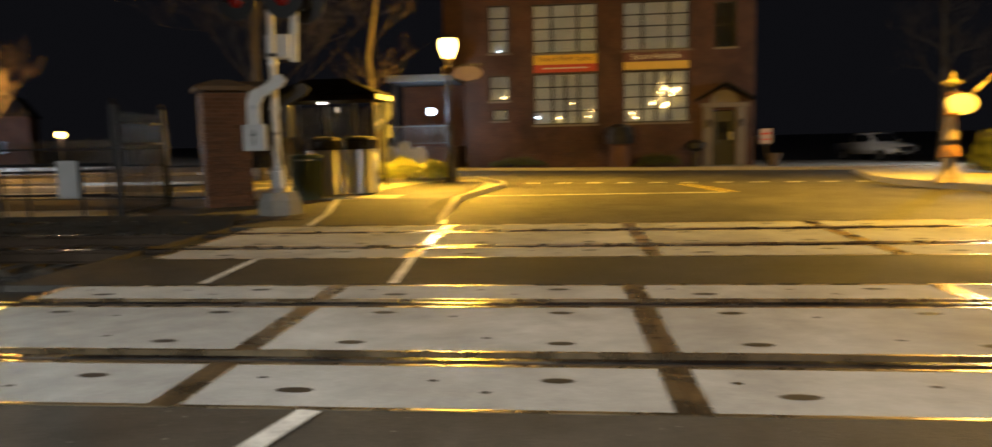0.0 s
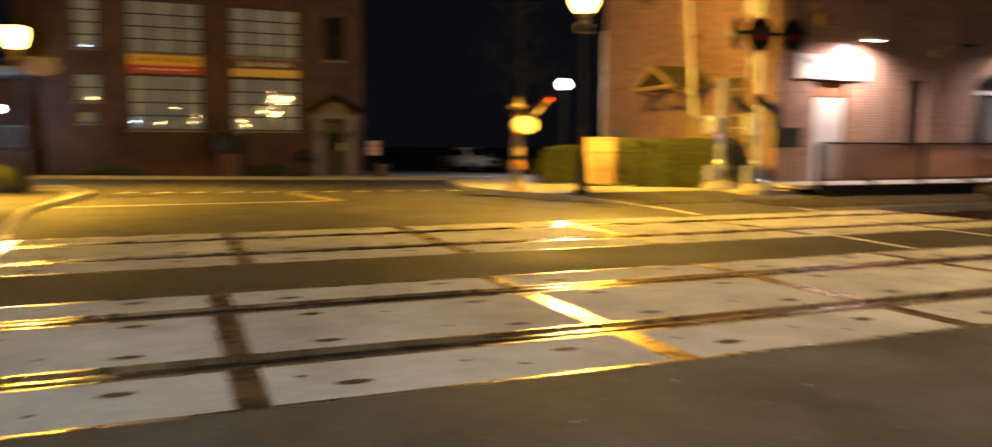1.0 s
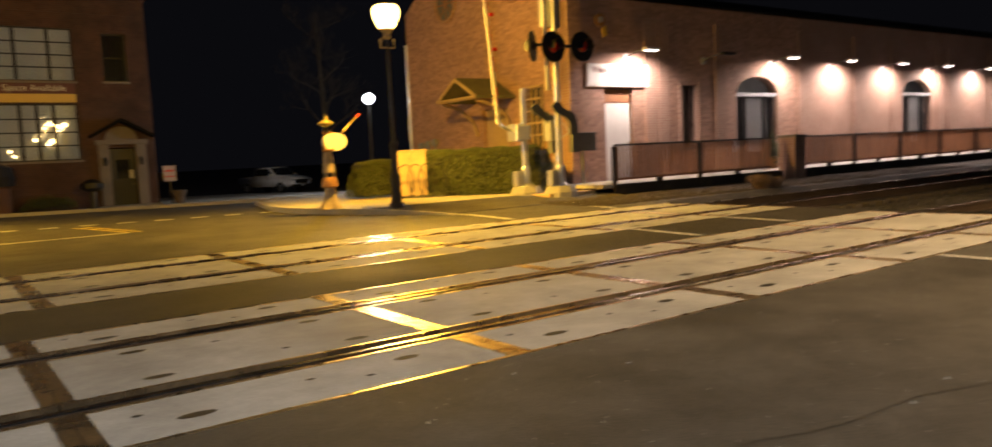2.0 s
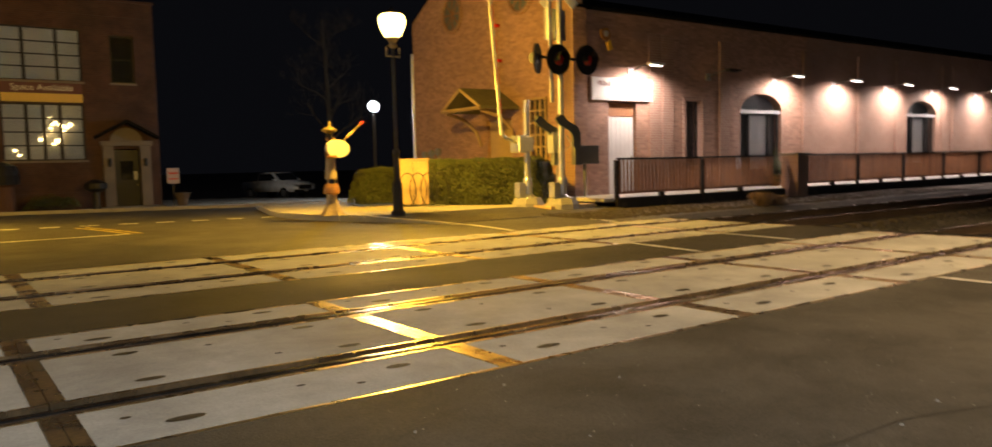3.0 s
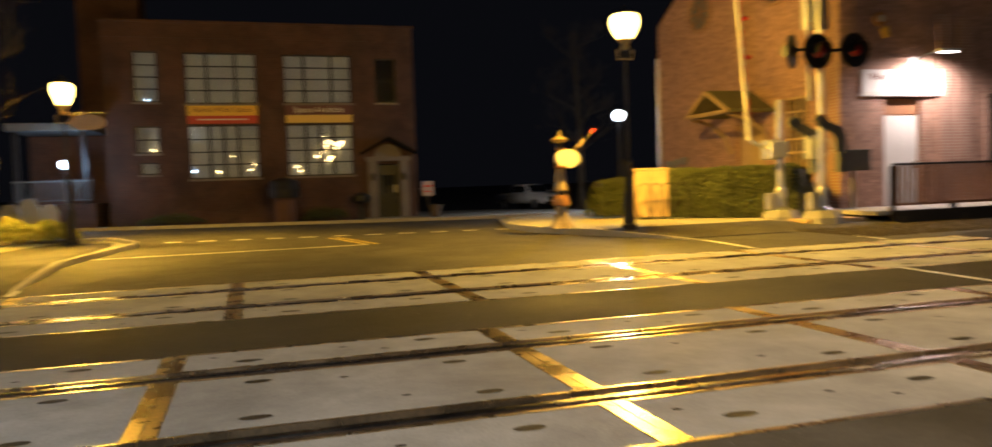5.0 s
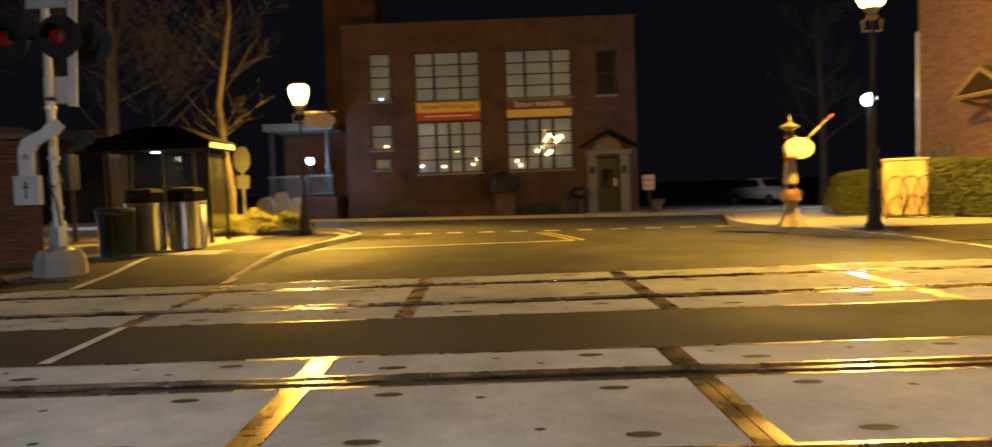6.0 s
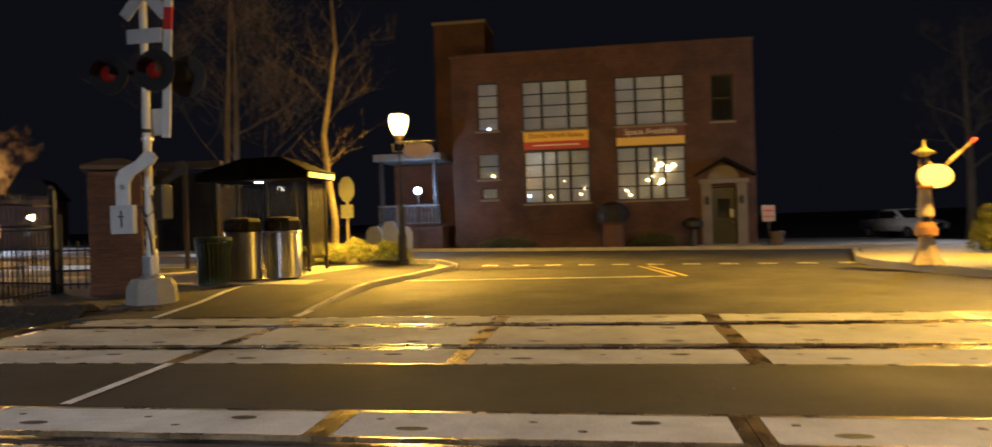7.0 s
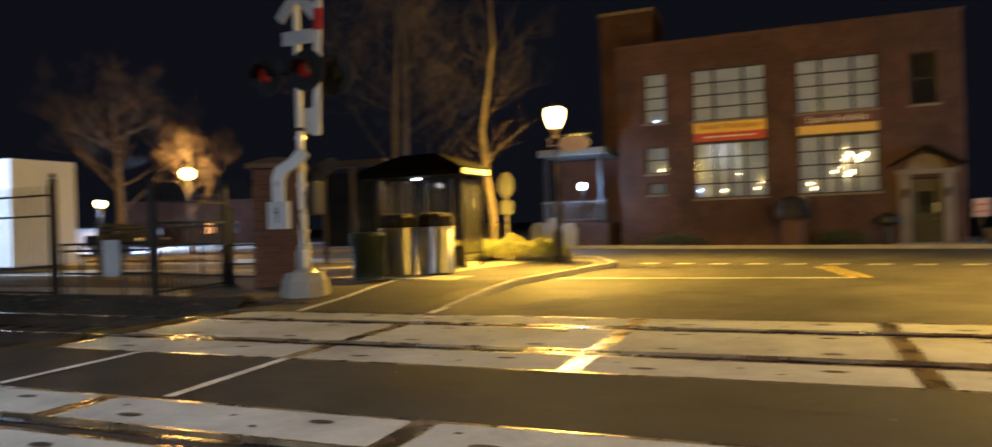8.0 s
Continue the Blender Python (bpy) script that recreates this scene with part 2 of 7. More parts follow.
M = {
    "asphalt": mat("asphalt", (0.060, 0.056, 0.050), 0.80, 0, 60, 0.55, 0.6, 0.7, spec=0.4, stain=0.4),
    "newasphalt": mat("dark_infill_asphalt", (0.028, 0.026, 0.024), 0.8, 0, 60, 0.5, 0.8, 0.7, spec=0.4, stain=0.35),
    "panel": mat("crossing_concrete", (0.375, 0.38, 0.375), 0.82, 0, 55, 0.2, 1.6, 0.25, per_object=0.07, spec=0.3, stain=0.24),
    "steel": mat("worn_rusty_steel", (0.72, 0.58, 0.38), 0.29, 0.95, 30, 0.3, 3.0, 0.015),
    "railsteel": mat("rail_side_steel", (0.07, 0.05, 0.035), 0.55, 0.6, 30, 0.4, 2.0, 0.3),
    "railtop": mat("polished_rail_head", (0.55, 0.53, 0.50), 0.22, 1.0, 60, 0.15, 2.0, 0.02),
    "rubber": mat("black_filler", (0.02, 0.018, 0.016), 0.7, 0, 60, 0.3, 2.0, 0.3),
    "ballast": mat("ballast_stone", (0.021, 0.019, 0.017), 0.9, 0, 25, 0.5, 1.5, 0.8),
    "sleeper": mat("tarred_timber", (0.05, 0.04, 0.03), 0.85, 0, 20, 0.4, 2.0, 0.5),
    "paint": mat("road_paint", (0.60, 0.60, 0.58), 0.55, 0, 50, 0.3, 5.0, 0.15, stain=0.3),
    "yellowpaint": mat("yellow_road_paint", (0.60, 0.47, 0.10), 0.55, 0, 50, 0.2, 5.0, 0.15),
    "kerb": mat("kerb_granite", (0.36, 0.35, 0.33), 0.75, 0, 60, 0.25, 1.5, 0.3),
    "walk": mat("pavement_concrete", (0.37, 0.345, 0.29), 0.8, 0, 45, 0.2, 0.9, 0.25),
    "dirt": mat("bare_dirt", (0.06, 0.045, 0.03), 0.95, 0, 25, 0.5, 1.0, 0.8),
    "brick": brick_mat("mill_brick", (0.094, 0.040, 0.024), (0.064, 0.027, 0.018), (0.080, 0.056, 0.042), "x", soot=0.45),
    "brick_y": brick_mat("mill_brick_side", (0.094, 0.040, 0.024), (0.064, 0.027, 0.018), (0.080, 0.056, 0.042), "y", soot=0.45),
    "depot": brick_mat("depot_brick", (0.36, 0.21, 0.155), (0.29, 0.165, 0.12), (0.40, 0.31, 0.25), "x"),
    "depot_y": brick_mat("depot_brick_end", (0.36, 0.20, 0.12), (0.29, 0.155, 0.09), (0.42, 0.31, 0.23), "y"),
    "depotbrick": mat("depot_face_brick", (0.385, 0.232, 0.168), 0.8, 0, 50, 0.2, 0.7, 0.3, per_island=0.2),
    "loosebrick": mat("depot_single_brick", (0.385, 0.232, 0.168), 0.8, 0, 50, 0.2, 0.7, 0.3, per_object=0.2),
    "gravel": mat("dark_gravel", (0.045, 0.036, 0.027), 0.9, 0, 25, 0.4, 2.5, 0.4, per_island=0.35),
    "bank": mat("dark_bank_soil", (0.035, 0.028, 0.020), 0.95, 0, 25, 0.5, 2.0, 0.8),
    "chips": mat("pale_stone_chips", (0.30, 0.29, 0.27), 0.9, 0, 30, 0.3, 3.0, 0.0),
    "pillar": mat("pillar_brick", (0.10, 0.050, 0.032), 0.85, 0, 50, 0.3, 2.0, 0.3, per_object=0.3),
    "copper_mortar": mat("pillar_mortar", (0.13, 0.09, 0.07), 0.95, 0, 60, 0.25, 2.0, 0.3),
    "capstone": mat("weathered_cap_stone", (0.10, 0.075, 0.055), 0.85, 0, 40, 0.3, 2.0, 0.3),
    "stone": mat("cast_stone", (0.19, 0.165, 0.135), 0.8, 0, 40, 0.2, 2.0, 0.2),
    "trim": mat("white_painted_wood", (0.74, 0.72, 0.68), 0.5, 0, 30, 0.1, 2.0, 0.05),
    "darktrim": mat("dark_window_metal", (0.03, 0.028, 0.027), 0.5, 0.3, 40, 0.3, 2.0, 0.05),
    # the blind itself glows faintly, in place of room light behind it
    "blind": mat("self_lit_blind", (0.50, 0.52, 0.49), 0.7, 0, 12, 0.2, 0.9, 0.0, emit=0.065),
    "darkroom": mat("dark_room", (0.03, 0.03, 0.035), 0.8, 0, 12, 0.2, 0.8, 0.0),
    "glass": glass_mat("window_glass", (0.95, 0.97, 1.0)),
    "shelterglass": glass_mat("scratched_shelter_glass", (0.62, 0.60, 0.55), 0.10, 0.97),
    "blackroof": mat("black_roof_sheet", (0.0045, 0.0045, 0.0045), 0.9, 0, 30, 0.3, 1.0, 0.2, spec=0.05),
    "roof": mat("dark_roofing", (0.010, 0.010, 0.010), 0.95, 0, 30, 0.3, 1.0, 0.3, spec=0.08),
    "shingle": mat("mossy_shingle", (0.12, 0.11, 0.06), 0.9, 0, 25, 0.4, 3.0, 0.5),
    "galv": mat("galvanised_steel", (0.55, 0.56, 0.57), 0.38, 0.85, 25, 0.15, 3.0, 0.08),
    "alu": mat("white_painted_metal", (0.70, 0.70, 0.69), 0.45, 0.1, 30, 0.12, 3.0, 0.05),
    "signback": mat("sign_aluminium", (0.55, 0.56, 0.57), 0.5, 0.3, 25, 0.12, 3.0, 0.05),
    "greycast": mat("grey_cast_iron", (0.30, 0.31, 0.32), 0.55, 0.3, 35, 0.2, 3.0, 0.15),
    "black": mat("black_paint", (0.012, 0.012, 0.013), 0.45, 0.1, 40, 0.3, 3.0, 0.08),
    "redlens": mat("red_lens", (0.32, 0.015, 0.01), 0.15, 0, 60, 0.3, 3.0, 0.0, spec=0.8),
    "redstripe": mat("red_reflective", (0.55, 0.03, 0.02), 0.4, 0, 40, 0.2, 3.0, 0.03),
    "stainless": brushed("brushed_stainless", (0.62, 0.63, 0.66), 0.46, 1.0),
    "binlid": mat("matt_black_plastic", (0.010, 0.010, 0.010), 0.75, 0, 40, 0.3, 3.0, 0.1, spec=0.25),
    "green": mat("dark_green_paint", (0.02, 0.045, 0.036), 0.5, 0.1, 40, 0.3, 3.0, 0.08),
    "foundation": mat("foundation_concrete", (0.26, 0.25, 0.23), 0.8, 0, 35, 0.25, 2.0, 0.3),
    "woodrail": mat("stained_timber", (0.30, 0.14, 0.065), 0.65, 0, 22, 0.3, 2.0, 0.15, per_object=0.15),
    "railpost": mat("dark_stained_timber", (0.035, 0.024, 0.018), 0.6, 0, 22, 0.3, 2.0, 0.15),
    "bluepaper": mat("blue_leaflets", (0.10, 0.22, 0.55), 0.6, 0, 9, 0.5, 6.0, 0.0, tint=(0.7, 0.72, 0.75)),
    "boxgrey": mat("weathered_grey_paint", (0.12, 0.125, 0.12), 0.6, 0.1, 30, 0.25, 3.0, 0.05),
    "timber": mat("yellow_pine", (0.42, 0.30, 0.16), 0.7, 0, 20, 0.2, 2.0, 0.15),
    "hedge": mat("hedge_leaf", (0.062, 0.075, 0.02), 0.6, 0, 9, 0.5, 1.5, 0.0),
    "hedgeshade": mat("hedge_inner_shade", (0.02, 0.022, 0.008), 0.9, 0, 9, 0.4, 1.5, 0.3),
    "shrub": mat("shrub_leaf", (0.26, 0.27, 0.045), 0.6, 0, 9, 0.5, 1.5, 0.0),
    "bark": mat("tree_bark", (0.085, 0.07, 0.052), 0.9, 0, 14, 0.6, 3.0, 1.0),
    "twig": mat("thin_twigs", (0.10, 0.078, 0.054), 0.9, 0, 25, 0.3, 3.0, 0.0),
    "carwhite": mat("silver_car_paint", (0.78, 0.79, 0.80), 0.28, 0.05, 60, 0.05, 2.0, 0.0),
    "carglass": mat("car_glass", (0.015, 0.017, 0.02), 0.05, 0, 40, 0.1, 2.0, 0.0, spec=0.8),
    "tyre": mat("tyre_rubber", (0.02, 0.02, 0.02), 0.8, 0, 50, 0.2, 2.0, 0.2),
    "bannery": mat("yellow_banner", (0.80, 0.50, 0.05), 0.6, 0, 20, 0.08, 1.5, 0.03),
    "palestrip": mat("pale_yellow_banner", (0.75, 0.52, 0.12), 0.6, 0, 20, 0.08, 1.5, 0.03),
    "doorblue": mat("blue_black_door_paint", (0.011, 0.015, 0.020), 0.5, 0, 30, 0.2, 2.0, 0.05),
    "bannerr": mat("red_banner", (0.52, 0.06, 0.03), 0.6, 0, 20, 0.08, 1.5, 0.03),
    "bannerd": mat("maroon_banner", (0.13, 0.05, 0.05), 0.6, 0, 20, 0.1, 1.5, 0.03),
    "ink": mat("dark_lettering", (0.22, 0.06, 0.03), 0.6, 0, 20, 0.1, 1.5, 0.0),
    "letter": mat("pale_lettering", (0.72, 0.68, 0.58), 0.6, 0, 20, 0.05, 1.5, 0.0),
    "pinksign": mat("pink_sign", (0.46, 0.36, 0.36), 0.55, 0, 20, 0.1, 2.0, 0.03),
    "ceramic": mat("cream_painted_figure", (0.42, 0.33, 0.20), 0.5, 0, 20, 0.25, 3.0, 0.1),
    "copper": mat("copper_brown_paint", (0.36, 0.18, 0.06), 0.45, 0.2, 20, 0.3, 4.0, 0.1),
    "bronze": mat("olive_bronze", (0.20, 0.17, 0.07), 0.4, 0.5, 20, 0.3, 4.0, 0.1),
    "skin": mat("white_drumhead", (0.85, 0.83, 0.76), 0.5, 0, 20, 0.04, 2.0, 0.0),
    "drygrass": mat("dry_grass", (0.17, 0.11, 0.065), 0.9, 0, 15, 0.4, 2.0, 0.0),
    "trailer": mat("white_trailer_side", (0.78, 0.78, 0.78), 0.5, 0.1, 20, 0.08, 0.6, 0.03),
    "lampglow": glow("sodium_globe", (1.0, 0.68, 0.17), 14.0),
    "coolglow": glow("white_globe", (0.86, 0.94, 1.0), 14.0),
    "ledglow": glow("lit_lamp_face", (1.0, 0.92, 0.85), 12.0),
    "bulbglow": glow("warm_bulb", (1.0, 0.68, 0.26), 15.0),
    "windowglow": glow("lit_window", (1.0, 0.42, 0.10), 0.8),
    "blueglow": glow("blue_white_lamp", (0.55, 0.75, 1.0), 14.0),
}

# ---- mesh helpers ----


def thing(name, x=0.0, y=0.0, z=0.0, rz=0.0, label="", category="", group="", kind=""):
    e = new(name)
    e.matrix_world = pose(x, y, z, 0, 0, rz)
    return tagged(e, label, category, group, kind)


def part(name, bm, material, parent=None, label=""):
    me = bpy.data.meshes.new(name)
    bm.normal_update()
    bm.to_mesh(me)
    bm.free()
    for m in material if isinstance(material, (list, tuple)) else [material]:
        me.materials.append(m)
    ob = new(name, me)
    if parent is not None:
        ob.parent = parent
    return tagged(ob, label)


def smooth(ob):
    for p in ob.data.polygons:
        p.use_smooth = True
    return ob


def box(bm, x0, x1, y0, y1, z0, z1, bevel=0.0, slot=0):
    vs = [bm.verts.new((x, y, z)) for z in (z0, z1) for x, y in ((x0, y0), (x1, y0), (x1, y1), (x0, y1))]
    fs = [bm.faces.new([vs[i] for i in q]) for q in ((3, 2, 1, 0), (4, 5, 6, 7), (0, 1, 5, 4), (1, 2, 6, 5), (2, 3, 7, 6), (3, 0, 4, 7))]
    for f in fs:
        f.material_index = slot
    if bevel:
        edges = list({e for f in fs for e in f.edges})
        bmesh.ops.bevel(bm, geom=edges, offset=bevel, segments=2, affect="EDGES", profile=0.6)
    return vs


def one_box(*a, **k):
    bm = bmesh.new()
    box(bm, *a, **k)
    return bm


def lathe(bm, profile, seg=20, cx=0.0, cy=0.0, slot=0, sx=1.0, sy=1.0):
    """profile: (radius, z) from the bottom up."""
    rings = []
    for r, z in profile:
        rings.append([bm.verts.new((cx + sx * r * math.cos(2 * math.pi * i / seg), cy + sy * r * math.sin(2 * math.pi * i / seg), z)) for i in range(seg)])
    for a, b in zip(rings, rings[1:]):
        for i in range(seg):
            bm.faces.new((a[i], a[(i + 1) % seg], b[(i + 1) % seg], b[i])).material_index = slot
    bm.faces.new(rings[0][::-1]).material_index = slot
    bm.faces.new(rings[-1]).material_index = slot


def tube(bm, pts, radii, seg=8, slot=0):
    pts = [Vector(p) for p in pts]
    if not isinstance(radii, (list, tuple)):
        radii = [radii] * len(pts)
    rings = []
    for i, (p, r) in enumerate(zip(pts, radii)):
        d = (pts[min(i + 1, len(pts) - 1)] - pts[max(i - 1, 0)]).normalized()
        up = Vector((0, 0, 1)) if abs(d.z) < 0.9 else Vector((1, 0, 0))
        u = d.cross(up).normalized()
        v = d.cross(u)
        rings.append([bm.verts.new(p + r * (math.cos(2 * math.pi * k / seg) * u + math.sin(2 * math.pi * k / seg) * v)) for k in range(seg)])
    for a, b in zip(rings, rings[1:]):
        for k in range(seg):
            bm.faces.new((a[k], b[k], b[(k + 1) % seg], a[(k + 1) % seg])).material_index = slot
    bm.faces.new(rings[0]).material_index = slot
    bm.faces.new(rings[-1][::-1]).material_index = slot


def one_tube(pts, radii, seg=8):
    bm = bmesh.new()
    tube(bm, pts, radii, seg)
    return bm


def one_lathe(*a, **k):
    bm = bmesh.new()
    lathe(bm, *a, **k)
    return bm


def prism(bm, outline, y0, y1, slot=0):
    """An outline in x and z, given thickness along y."""
    a = [bm.verts.new((x, y0, z)) for x, z in outline]
    b = [bm.verts.new((x, y1, z)) for x, z in outline]
    n = len(a)
    bm.faces.new(a).material_index = slot
    bm.faces.new(b[::-1]).material_index = slot
    for i in range(n):
        bm.faces.new((a[i], b[i], b[(i + 1) % n], a[(i + 1) % n])).material_index = slot
    bmesh.ops.recalc_face_normals(bm, faces=bm.faces)


def one_prism(*a, **k):
    bm = bmesh.new()
    prism(bm, *a, **k)
    return bm


def holed_wall(bm, length, height, thick, holes, z0=0.0):
    """A wall from (0,0,z0) along x, its face at y=0 and its back at y=thick, with holes (x0, x1, z0, z1)."""
    xs = sorted({0.0, length, *[h[0] for h in holes], *[h[1] for h in holes]})
    zs = sorted({z0, height, *[h[2] for h in holes], *[h[3] for h in holes]})

    def solid(i, j):
        if not (0 <= i < len(xs) - 1 and 0 <= j < len(zs) - 1):
            return False
        x, z = (xs[i] + xs[i + 1]) / 2, (zs[j] + zs[j + 1]) / 2
        return not any(h[0] < x < h[1] and h[2] < z < h[3] for h in holes)

    def quad(*c):
        bm.faces.new([bm.verts.new(p) for p in c])

    for i in range(len(xs) - 1):
        for j in range(len(zs) - 1):
            if not solid(i, j):
                continue
            a, b, c, d = xs[i], xs[i + 1], zs[j], zs[j + 1]
            quad((a, 0, c), (b, 0, c), (b, 0, d), (a, 0, d))
            quad((b, thick, c), (a, thick, c), (a, thick, d), (b, thick, d))
            if not solid(i - 1, j):
                quad((a, thick, c), (a, 0, c), (a, 0, d), (a, thick, d))
            if not solid(i + 1, j):
                quad((b, 0, c), (b, thick, c), (b, thick, d), (b, 0, d))
            if not solid(i, j - 1):
                quad((a, thick, c), (b, thick, c), (b, 0, c), (a, 0, c))
            if not solid(i, j + 1):
                quad((a, 0, d), (b, 0, d), (b, thick, d), (a, thick, d))


def lettering(text, size, material, parent, m, name="lettering"):
    cu = bpy.data.curves.new(name, "FONT")
    cu.body, cu.size, cu.align_x, cu.align_y, cu.extrude = text, size, "CENTER", "CENTER", 0.004
    tmp = bpy.data.objects.new(name, cu)
    scene.collection.objects.link(tmp)
    dg = bpy.context.evaluated_depsgraph_get()
    me = bpy.data.meshes.new_from_object(tmp.evaluated_get(dg))
    bpy.data.objects.remove(tmp)
    me.materials.clear()
    me.materials.append(material)
    ob = new(name, me)
    ob.parent = parent
    ob.matrix_basis = m
    return ob


# ---- ground ----
NEAR = (2.61, 5.745)     # outer edges of the two tracks' crossing panels
FAR = (7.315, 10.50)
RAILS = {NEAR: (3.47, 5.02), FAR: (8.17, 9.72)}
WEST, EAST = -5.45, 13.2


def ground_z(x, y):
    k = min(0.02, max(-0.002, 0.0156 * (x + 5.3) / 12.7))
    bank = 0.09 * min(1.0, max(0.0, (y - 10.6) / 2.6)) * min(1.0, max(0.0, (23.0 - y) / 1.5)) * min(1.0, max(0.0, (-2.6 - x) / 0.2))
    return bank - k * min(max(0.0, y - 18.0), 40.0)


def ground_sheet():
    e = 0.004
    xs = [-500, -200, -90, -45, -30, -20, -12, WEST - 0.6, WEST - e, WEST, -4, -2.8, -2.6, 0, 3, 6, 9, 11, EAST, EAST + e, EAST + 0.5, 16, 20, 28, 40, 60, 100, 220, 500]
    ys = [-400, -120, -40, -15, -6, -2, 0, 1.3, 1.9, NEAR[0] - e, NEAR[0], NEAR[1], NEAR[1] + e, FAR[0] - e, FAR[0], FAR[1], FAR[1] + e, 11.0, 11.15, 12.0, 13.2, 14, 16, 18, 20, 21.5, 22.3, 23, 24, 27, 30, 34, 40, 50, 58, 80, 140, 300, 700]
    bm = bmesh.new()
    rows = []
    for y in ys:
        row = []
        for x in xs:
            z = ground_z(x, y)
            if WEST <= x <= EAST:
                if NEAR[0] <= y <= NEAR[1] or FAR[0] <= y <= FAR[1]:
                    z = -0.2
            elif 1.9 <= y <= 10.6 and not (WEST - 0.01 < x < EAST + 0.01):
                z = -0.26
            row.append(bm.verts.new((x, y, z)))
        rows.append(row)
    for a, b in zip(rows, rows[1:]):
        for i in range(len(xs) - 1):
            bm.faces.new((a[i], a[i + 1], b[i + 1], b[i]))
    return tagged(part("ground", bm, M["asphalt"]), "dark grey worn asphalt street and yard", "road", kind="structure")


ground_sheet()


def patch(name, outline, lift, material, label, category, follow=True, thick=0.25, bevel=0.0, kind="structure", lifts=None):
    """A slab with the given outline that stands lift above the ground."""
    bm = bmesh.new()
    top = [bm.verts.new((x, y, (ground_z(x, y) if follow else 0) + up)) for (x, y), up in zip(outline, lifts or [lift] * len(outline))]
    bot = [bm.verts.new((x, y, (ground_z(x, y) if follow else 0) + lift - thick)) for x, y in outline]
    f = bm.faces.new(top)
    n = len(top)
    for i in range(n):
        bm.faces.new((top[i], bot[i], bot[(i + 1) % n], top[(i + 1) % n]))
    bmesh.ops.recalc_face_normals(bm, faces=bm.faces)
    if f.normal.z < 0:
        bmesh.ops.reverse_faces(bm, faces=bm.faces)
    if bevel:
        bmesh.ops.bevel(bm, geom=list(f.edges), offset=bevel, segments=2, affect="EDGES")
    bmesh.ops.triangulate(bm, faces=[g for g in bm.faces if len(g.verts) > 4])
    return tagged(part(name, bm, material), label, category, kind=kind)


def kerb_run(pts, width, lift, label, parent_name="kerb", ramp=0.0, fall=0.0):
    """A run of kerb stones along pts (the street's side is on the right)."""
    root = thing(parent_name, label=label, category="kerb", kind="structure")
    dense = []
    for a, b in zip(pts, pts[1:]):
        a, b = Vector(a), Vector(b)
        n = max(1, round((b - a).length / 1.2))
        dense += [(a.lerp(b, i / n), a.lerp(b, (i + 1) / n)) for i in range(n)]
    run, total = 0.0, sum((b - a).length for a, b in dense)
    for a, b in dense:
        la, lb = [lift if run + s >= ramp else 0.005 + lift * (run + s) / ramp for s in (0.0, (b - a).length)]
        if fall:
            la, lb = [min(h, 0.012 + lift * max(0.0, total - run - s) / fall) for h, s in ((la, 0.0), (lb, (b - a).length))]
        run += (b - a).length
        d = (b - a).normalized()
        nrm = Vector((-d.y, d.x))
        g = 0.006
        a2, b2 = a + d * g, b - d * g
        bm = bmesh.new()
        za, zb = ground_z(*a), ground_z(*b)
        q = [a2, b2, b2 + nrm * width, a2 + nrm * width]
        zz = [za, zb, zb, za]
        lo = [bm.verts.new((p.x, p.y, z - 0.15)) for p, z in zip(q, zz)]
        hi = [bm.verts.new((p.x, p.y, z + up)) for p, z, up in zip(q, zz, (la, lb, lb, la))]
        bm.faces.new(hi)
        for i in range(4):
            bm.faces.new((lo[i], lo[(i + 1) % 4], hi[(i + 1) % 4], hi[i]))
        bmesh.ops.recalc_face_normals(bm, faces=bm.faces)
        bmesh.ops.bevel(bm, geom=[e for e in bm.edges if all(v in hi for v in e.verts)], offset=0.018, segments=2, affect="EDGES")
        part("kerb_stone", bm, M["kerb"], root)
    return root


def stripe(pts, width, material, label, lift=0.012, name="painted_line"):
    """A line of road paint along pts."""
    bm = bmesh.new()
    for a, b in zip(pts, pts[1:]):
        a, b = Vector(a), Vector(b)
        n = max(1, int((b - a).length / 1.0))
        d = (b - a).normalized()
        s = Vector((-d.y, d.x)) * width / 2
        for i in range(n):
            p, q = a.lerp(b, i / n), a.lerp(b, (i + 1) / n)
            bm.faces.new([bm.verts.new((v.x, v.y, ground_z(v.x, v.y) + lift)) for v in (p - s, q - s, q + s, p + s)])
    bmesh.ops.recalc_face_normals(bm, faces=bm.faces)
    for f in bm.faces:
        if f.normal.z < 0:
            f.normal_flip()
    return tagged(part(name, bm, material), label, "road marking", kind="structure")


# pavements
patch("pavement", [(-4.7, 14.75), (-2.64, 14.75), (-2.49, 16.5), (-2.31, 18.2), (-2.18, 19.6), (-2.33, 20.5), (-3.0, 21.17), (-5, 21.77), (-12, 23.0), (-30, 25), (-30, 17.2), (-10, 15.9), (-6.6, 15.0)], 0.03, M["walk"], "worn concrete pavement beside the shelter", "pavement")
kerb_run([(-2.2, 11.2), (-2.36, 13.3), (-2.52, 14.75), (-2.36, 16.5), (-2.18, 18.2), (-2.05, 19.6), (-2.2, 20.6), (-2.9, 21.3), (-5, 21.9), (-12, 23.2), (-30, 25.2)], 0.14, 0.115, "pale granite kerb of the shelter's pavement", ramp=2.4)
patch("footway", [(8.12, 15.25), (9.05, 13.2), (14.8, 13.2), (14.8, 15.25)], 0.0, M["asphalt"], "sloping asphalt footway at the crossing signal", "footway", follow=False, lifts=[0.14, 0.012, 0.012, 0.14])
